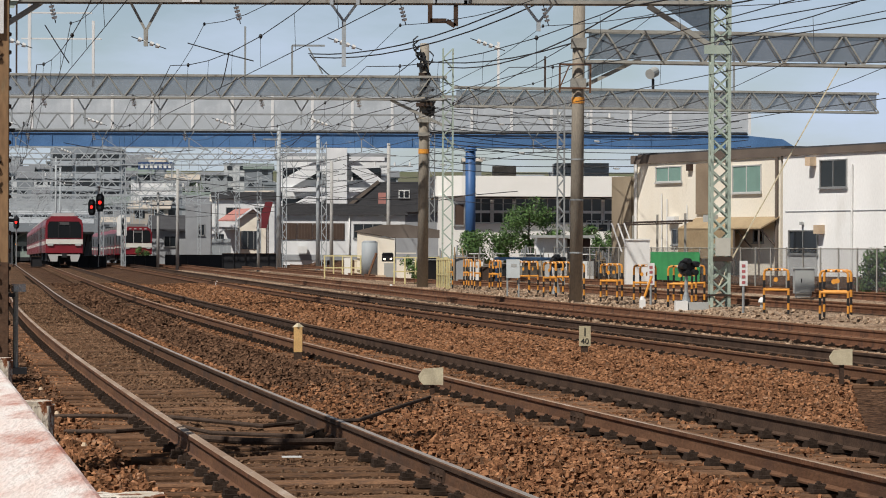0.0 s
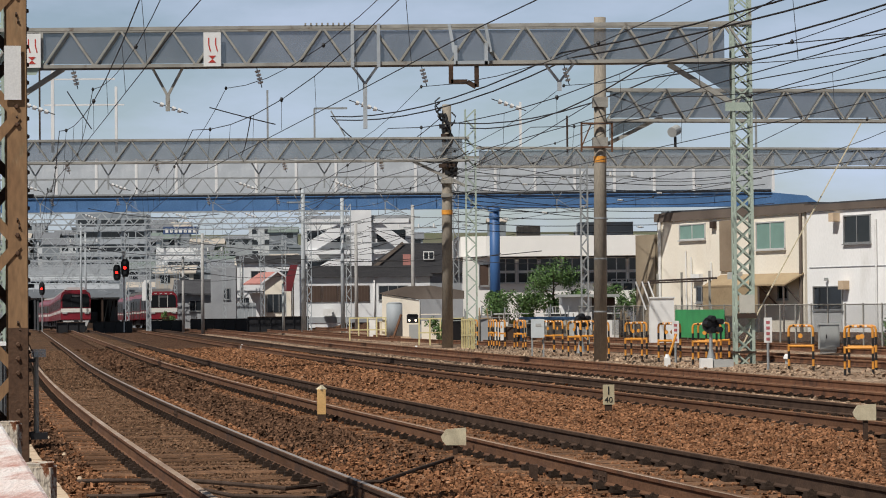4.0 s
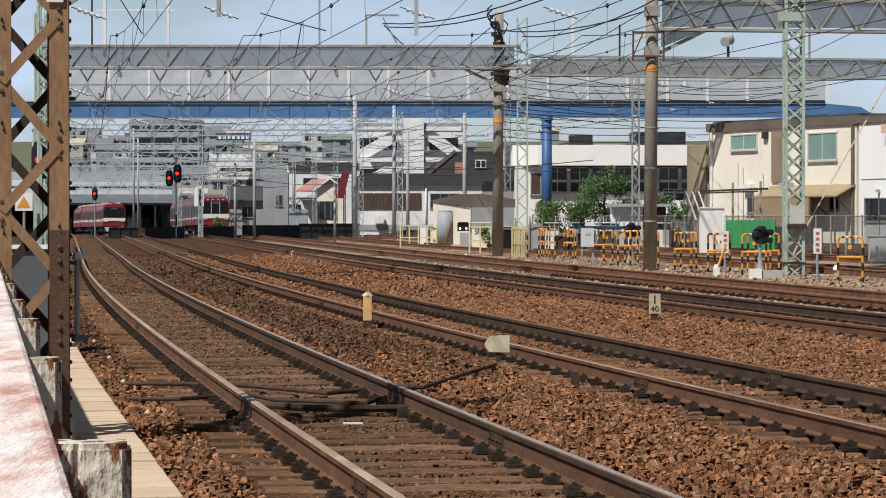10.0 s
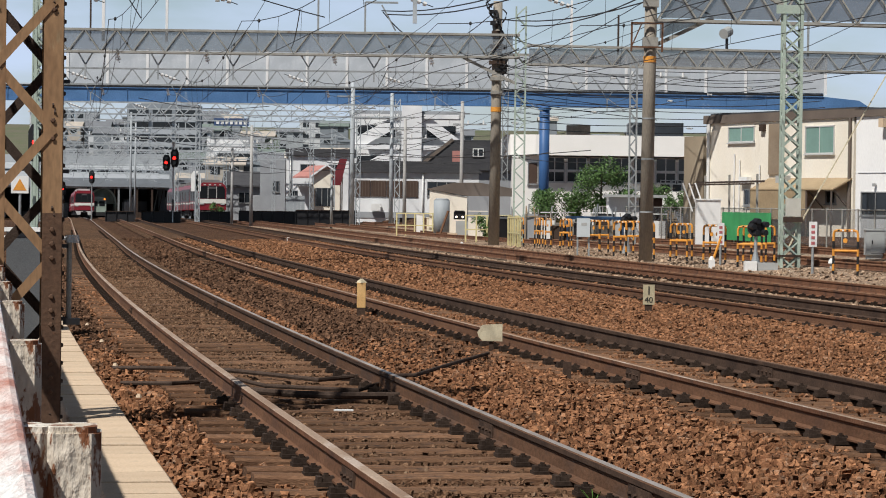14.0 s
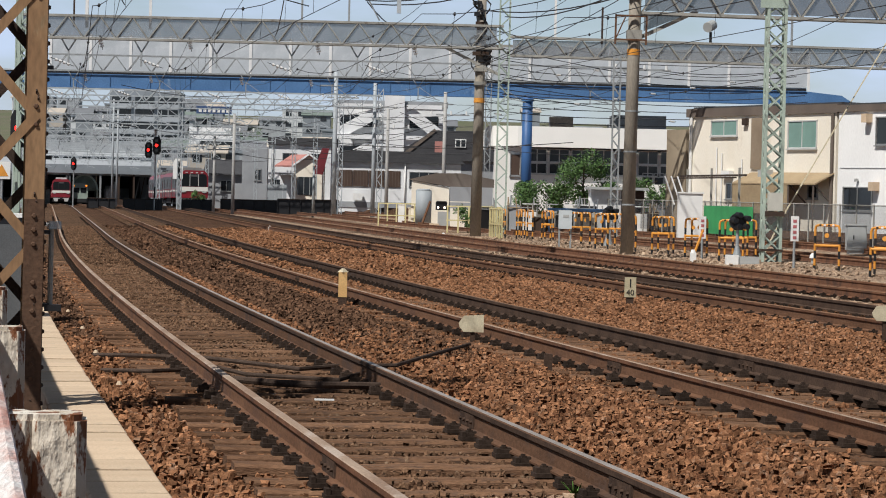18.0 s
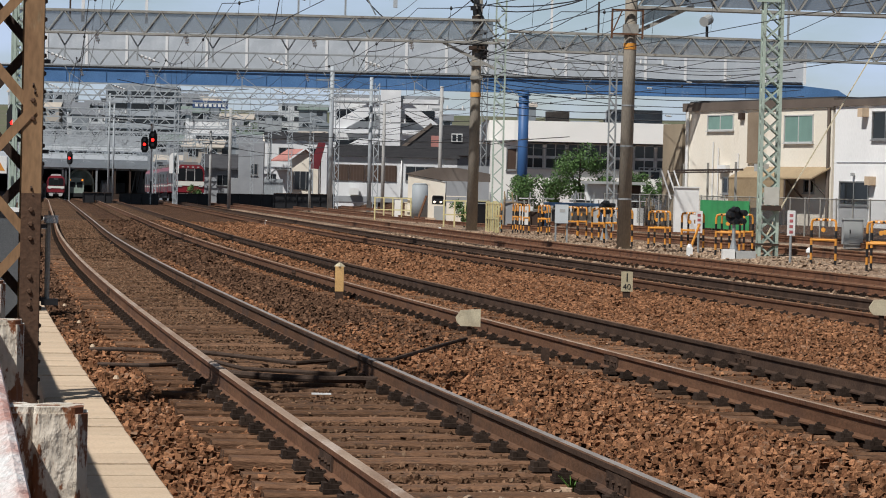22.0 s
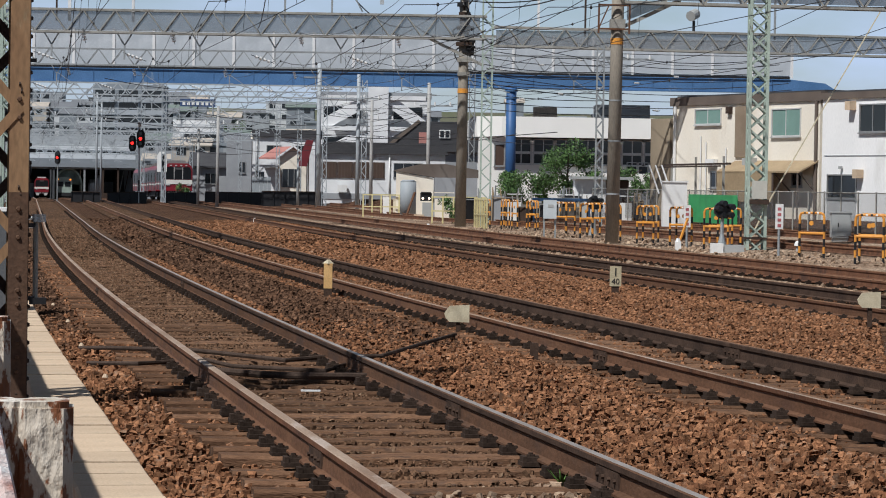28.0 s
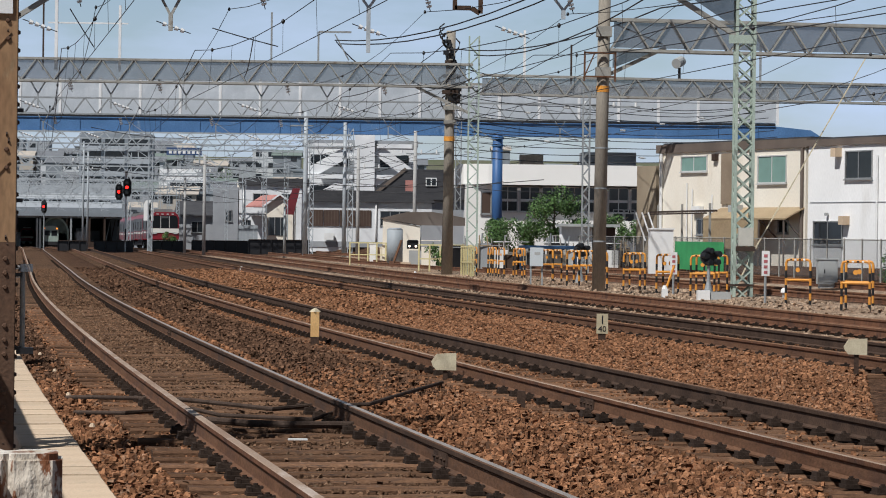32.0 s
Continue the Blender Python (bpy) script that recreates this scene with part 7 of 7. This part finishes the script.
def overhead():
    for n, line in enumerate("abcd"):
        x = LINES[line]
        wob = {y: (0.18 if i % 2 else -0.18) for i, y in enumerate(SUPPORTS)}
        wire(strung(lambda y: (x(y) + wob[y], grade(y) + 5.35), 0.02), 0.009, "contact wire over the track")
        wire(strung(lambda y: (x(y) + wob[y] * 0.4, grade(y) + 6.75), 0.75), 0.011, "sagging messenger wire over the track", knots=3)
        wire(strung(lambda y: (x(y) + 0.9, grade(y) + 7.95), 0.8), 0.010, "feeder wire hung below the gantries", knots=4)
        # droppers
        t = thing("dropper_wires", x(40), 40, 0, "thin dropper wires between messenger and contact wire", "overhead wire", "dropper wires")
        for a, b in zip(SUPPORTS[:6], SUPPORTS[1:7]):
            for k in range(1, 8):
                u = k / 8
                y = a + (b - a) * u
                low, high = (x(a) + wob[a]) * (1 - u) + (x(b) + wob[b]) * u, (x(a) + wob[a] * 0.4) * (1 - u) + (x(b) + wob[b] * 0.4) * u
                top = grade(y) + 6.75 - 3.0 * u * (1 - u)
                part("dropper", Build().path([(low - x(40), y - 40, grade(y) + 5.35), (high - x(40), y - 40, top)], 0.006, 3), WIRE, t)
        for y, z in ((79.2, 8.58), (117, 8.0), (163, 8.3)):
            ix = x(y) + (0.85 if y > 100 else {"a": 0.31, "b": 1.78}.get(line, 0.9))
            insulator("insulator", (ix, y, z), (ix + 0.16, y, z - 0.62), r=0.085 if y < 100 else 0.1)
            insulator("insulator", (x(y) - 1.2, y, z - 1.0), (x(y) - 0.2, y, z - 1.35), r=0.07)
    for n, (off_x, z, sag) in enumerate(((8.6, 7.6, 0.9), (12.8, 6.9, 0.8), (12.9, 5.5, 0.05), (16.2, 7.0, 0.8), (9.4, 8.6, 1.2))):
        wire(strung(lambda y: (left_c(y) + off_x, z + (0.3 if y > 150 else 0)), sag, -6, 212), 0.011, "overhead wire above the sidings", knots=5)
    # heavy feeder cables that swing across from the right to the second gantry
    for a, b, c in (((-2.45, 117, 9.75), (5.0, 79.2, 8.9), (15.5, 37, 9.4)), ((-2.2, 117, 9.6), (5.25, 79.2, 8.75), (15.8, 37, 9.1)), ((3.5, 117, 9.2), (7.4, 79.2, 8.5), (15.5, 37, 9.0)), ((2.5, 119, 9.6), (8.6, 88, 8.9), (18, 50, 9.6)), ((-2.4, 117, 9.7), (0.4, 117, 8.35), (3.4, 116.5, 8.2)), ((2.4, 119, 9.9), (-3.0, 163, 9.6), (-6, 212, 9.2))):
        pts = []
        for p, q in ((a, b), (b, c)):
            p, q = Vector(p), Vector(q)
            for k in range(8):
                u = k / 8
                m = p.lerp(q, u)
                m.z -= 4 * 0.55 * u * (1 - u)
                pts.append(tuple(m))
        pts.append(c)
        wire(pts, 0.024, "thick black feeder cable", "feeder cables")
    # stays and cross wires
    for a, b in (((-6.3, 117, 8.1), (-4.0, 79, 7.1)), ((6.7, 88, 8.2), (2.6, 119, 7.2)), ((2.5, 119.5, 8.9), (9.75, 125, 7.8)), ((2.5, 119.5, 8.2), (9.75, 125, 7.2)),
                 ((9.75, 125, 8.3), (22, 118, 8.2)), ((9.75, 125, 7.7), (22, 118, 7.5)), ((-9.3, 79.2, 7.9), (-8.6, 79.2, 6.8)), ((-5.2, 79.2, 7.4), (-3.3, 79.3, 6.9)), ((2.5, 119.5, 6.6), (10, 125, 5.9)), ((2.5, 119.5, 6.2), (10, 125, 5.5)),
                 ((3.45, 117, 6.6), (8.1, 113, 6.0)), ((3.45, 117, 5.9), (8.1, 113, 5.6)), ((10.2, 79.2, 9.0), (22, 62, 9.0)), ((10.2, 79.2, 8.0), (21, 60, 9.2)), ((10.2, 79.2, 7.4), (20, 56, 8.3))):
        pts = [tuple(Vector(a).lerp(Vector(b), k / 8) - Vector((0, 0, 0.006 * (Vector(b) - Vector(a)).length * math.sin(math.pi * k / 8)))) for k in range(9)]
        wire(pts, 0.016, "guy wire between the masts", "guy wires")
    tan = wire([(9.86, 79.4, -0.35), (10.9, 82, 1.14), (13.35, 88, 4.05), (16.7, 96.2, 8.0)], 0.026, "tan sleeve on a slanting guy wire", "guy wires")
    tan.children[0].data.materials[0] = CREAM
    # the bundle of feeders beside the pole with the cable boxes
    for k in range(9):
        z = 5.0 + k * 0.33
        for a, b in (((2.6, 119.4, z), (9.75, 125, z - 0.1)), ((9.75, 125, z - 0.1), (17.5, 121 + k, z + 0.15))):
            pts = [tuple(Vector(a).lerp(Vector(b), i / 8) - Vector((0, 0, (0.1 + 0.02 * k) * math.sin(math.pi * i / 8)))) for i in range(9)]
            wire(pts, 0.017, "dark feeder wire beside the pole", "feeder wires")
    for k in range(14):
        x, z = 3.2 + k * 0.9, 5.15 + (k * 5 % 9) * 0.31
        y = 119.4 + (x - 2.6) * 0.78 if x < 9.75 else 125
        insulator("line_insulator", (x, y, z), (x + 0.35, y + 0.1, z - 0.02))
    # wires beyond the second gantry, strung across between masts
    rng = random.Random(3)
    for k in range(26):
        y = 170 + rng.uniform(0, 120)
        z = rng.uniform(4.5, 8.6)
        x0 = rng.uniform(-26, 2)
        a, b = Vector((x0, y, z)), Vector((x0 + rng.uniform(5, 16), y + rng.uniform(-30, 10), z + rng.uniform(-1.2, 1.2)))
        wire([tuple(a.lerp(b, i / 6) - Vector((0, 0, 0.4 * math.sin(math.pi * i / 6)))) for i in range(7)], 0.022, "overhead wire between distant masts", "distant wires")


overhead()


# ---------------------------------------------------------------- trains
TRAIN_RED = mat("train_red", (0.235, 0.016, 0.027), 0.35, 0, 0.08, 1, (0.20, 0.014, 0.023), bump=0.02, spec=0.5)
TRAIN_CREAM = mat("train_white", (0.76, 0.74, 0.68), 0.4, 0, 0.08, 1, bump=0.02, spec=0.5)
TRAIN_ROOF = mat("train_roof", (0.20, 0.19, 0.185), 0.8, 0, 0.2, 1)
TRAIN_DARK = mat("train_underside", (0.022, 0.022, 0.024), 0.8, 0, 0.2, 2)
SKIRT = mat("train_skirt", (0.50, 0.50, 0.49), 0.6, 0, 0.1, 1)
HULL = [(-1.38, 0.95), (-1.40, 2.0), (-1.38, 3.1), (-1.28, 3.42), (-1.0, 3.58), (0, 3.66), (1.0, 3.58), (1.28, 3.42), (1.38, 3.1), (1.40, 2.0), (1.38, 0.95)]


SIDE_GREY = mat("grey_window_side", (0.11, 0.12, 0.13), 0.45, 0, 0.2, 1.0, (0.05, 0.055, 0.06), bump=0)


def train_car(name, label, group, end, old):
    """A railcar along local y, its end face towards -y."""
    t = thing(name, 0, 0, 0, label, "railcar", group)
    ln = 17.6
    part("body", Build().prism(HULL, (0, 0.02, 0), (1, 0, 0), (0, 0, 1), (0, ln, 0)), TRAIN_RED, t)
    part("roof", Build().box(0, ln / 2, 3.56, 2.0, ln - 0.4, 0.14), TRAIN_RED if not old else TRAIN_ROOF, t)
    for k in range(4):
        part("air_conditioner", Build().box(0, 2.6 + k * 4.1, 3.68, 1.6, 2.2, 0.28), SKIRT if not old else TRAIN_ROOF, t)
    for s in (-1, 1):
        part("white_band", Build().box(s * 1.402, ln / 2, 1.55, 0.012, ln, 0.28 if not old else 0.16), TRAIN_CREAM, t)
        part("window_band", Build().box(s * 1.392, ln / 2, 2.02 if not old else 1.85, 0.03, ln - 0.5, 0.85 if not old else 1.3), TRAIN_GLASS if not old else SIDE_GREY, t)
        for k in range(3):
            d = part("door", Build().box(s * 1.404, 2.6 + k * 6.0, 1.0, 0.02, 1.3, 2.0), SIDE_GREY if old else TRAIN_RED, t)
            part("door_glass", Build().box(s * 1.416, 2.6 + k * 6.0, 2.0, 0.01, 1.0, 0.85), GLASS_DARK, d)
    for y in (2.6, ln - 2.6):
        b = part("bogie", Build().box(0, y, 0.3, 2.2, 3.0, 0.45), TRAIN_DARK, t)
        for q in (-1.05, 1.05):
            for s in (-0.75, 0.75):
                part("wheel", Build().tube((s - 0.06, y + q, 0.43), (s + 0.06, y + q, 0.43), 0.43, n=14), TRAIN_DARK, b)
    part("underfloor_box", Build().box(0, ln / 2, 0.35, 2.3, 8, 0.62), TRAIN_DARK, t)
    if end:
        z0 = 1.95
        front = [(-1.36, 0.95), (-1.38, 3.0), (-1.22, 3.40), (-0.9, 3.54), (0.9, 3.54), (1.22, 3.40), (1.38, 3.0), (1.36, 0.95)]
        f = part("front", Build().prism(front, (0, -0.10, 0), (1, 0, 0), (0, 0, 1), (0, 0.14, 0)), TRAIN_RED, t)
        ws = [(-1.24, 2.08), (-1.24, 3.0), (-1.1, 3.30), (1.1, 3.30), (1.24, 3.0), (1.24, 2.08)]
        part("windscreen", Build().prism(ws, (0, -0.14, 0), (1, 0, 0), (0, 0, 1), (0, 0.05, 0)), TRAIN_GLASS, f)
        part("front_band", Build().box(0, -0.13, 1.62, 2.72, 0.06, 0.36 if not old else 0.42), TRAIN_CREAM, f, "white band below the windscreen")
        for s in (-0.42, 0.42):
            part("pillar", Build().box(s, -0.15, 2.1, 0.06, 0.03, 1.18), TRAIN_DARK if not old else SKIRT, f)
        for s in (-1.02, 1.02):
            part("lamp", Build().box(s, -0.16, 1.50, 0.42, 0.05, 0.16), SKIRT, f)
        part("destination_panel", Build().box(0, -0.16, 3.05, 0.7, 0.03, 0.2), mat("display_panel", (0.10, 0.10, 0.10), 0.4), f)
        part("skirt", Build().prism([(-1.2, 0.85), (-1.0, 0.32), (-0.5, 0.32), (-0.45, 0.75), (0.45, 0.75), (0.5, 0.32), (1.0, 0.32), (1.2, 0.85)], (0, -0.08, 0), (1, 0, 0), (0, 0, 1), (0, 0.3, 0)), SKIRT, t)
        part("coupler", Build().box(0, -0.35, 0.62, 0.35, 0.6, 0.3), TRAIN_DARK, t)
        if old:
            part("roof_dome", Build().prism([(-1.2, 3.45), (-0.95, 3.66), (0.95, 3.66), (1.2, 3.45)], (0, -0.08, 0), (1, 0, 0), (0, 0, 1), (0, 2.4, 0)), TRAIN_RED, t)
            for k in range(4):
                part("marker_light", Build().box(-0.75 + k * 0.5, -0.13, 3.40, 0.22, 0.04, 0.1), SKIRT, f)
    return t


MOVING = [train_car("railcar", "red railcar with a white band and black windscreen", "cars of the moving train", True, False)]
mid = train_car("railcar", "red middle railcar with a white band", "cars of the moving train", False, False)
MOVING += [mid] + [copy_thing(mid, pose(0, 0, 0)) for _ in range(4)]


def still_train():
    first = train_car("railcar", "red railcar with a broad cream band standing on the track", "cars of the standing train", True, True)
    second = train_car("railcar", "red middle railcar of the standing train", "cars of the standing train", False, True)
    for k, c in enumerate((first, second, copy_thing(second, pose(0, 0, 0)), copy_thing(second, pose(0, 0, 0)))):
        y = 270 + 18.2 * k
        x, yy, z = spot("d", y)
        c.matrix_basis = pose(x - 0.15 + 0.0 * k, yy, z, 0, 0, math.degrees(heading("d", y)) + 0.4 * k)


still_train()


def waiting_train():
    """The head of a pale green train that stands under the station's arch."""
    green = mat("pale_green_train", (0.33, 0.40, 0.35), 0.5, 0, 0.12, 1, (0.26, 0.32, 0.28), bump=0.02)
    x, y, z = spot("b", 478.6)
    t = thing("railcar", x + 0.2, y, z, "pale green railcar with two amber lights under the station arch", "railcar", rz=math.degrees(heading("b", 478.6)))
    part("body", Build().prism(HULL, (0, 0.1, 0), (1, 0, 0), (0, 0, 1), (0, 17.6, 0)), green, t)
    f = part("front", Build().prism([(p * 0.97, q) for p, q in HULL], (0, 0, 0), (1, 0, 0), (0, 0, 1), (0, 0.1, 0)), green, t)
    for q in (-0.62, 0.62):
        part("windscreen", Build().box(q, -0.03, 2.0, 0.95, 0.04, 0.85), TRAIN_GLASS, f)
    for q in (-1.08, 1.08):
        part("headlight", Build().tube((q, -0.08, 3.22), (q, 0.02, 3.22), 0.13, n=12), DIMLIGHT, f, "amber glowing headlight")
    part("skirt", Build().box(0, 0.1, 0.3, 2.3, 0.3, 0.65), TRAIN_DARK, t)
    part("roof", Build().box(0, 8.8, 3.58, 2.0, 17.2, 0.14), TRAIN_ROOF, t)


waiting_train()


# ---------------------------------------------------------------- what moves
def train_line(y):
    """The way of the leaving train: from the second track over to the first."""
    u = min(1.0, max(0.0, (y - 343) / 50))
    u = u * u * (3 - 2 * u)
    return (LINES["b"](y) + 0.3) * (1 - u) + (LINES["a"](y) + 1.1) * u


def motions():
    when = (0, 3, 6, 9, 10, 12, 14, 17, 20, 23, 25, 28, 32)
    where = (204, 243, 283, 326, 340, 365, 384, 408, 432, 467, 496, 538, 592)
    c = np.polyfit(when, where, 5)
    for k, car in enumerate(MOVING):
        rows = []
        for s in range(0, 33):
            y = float(np.polyval(c, s)) + 18.2 * k
            x0, x1 = train_line(y), train_line(y + 17.6)
            turn = math.degrees(math.atan2(-(x1 - x0), 17.6))
            tilt = math.degrees(math.atan2(grade(y + 17.6) - grade(y), 17.6))
            rows.append((s, pose(x0, y, grade(y), tilt, 0, turn)))
        walk(car, rows)


motions()
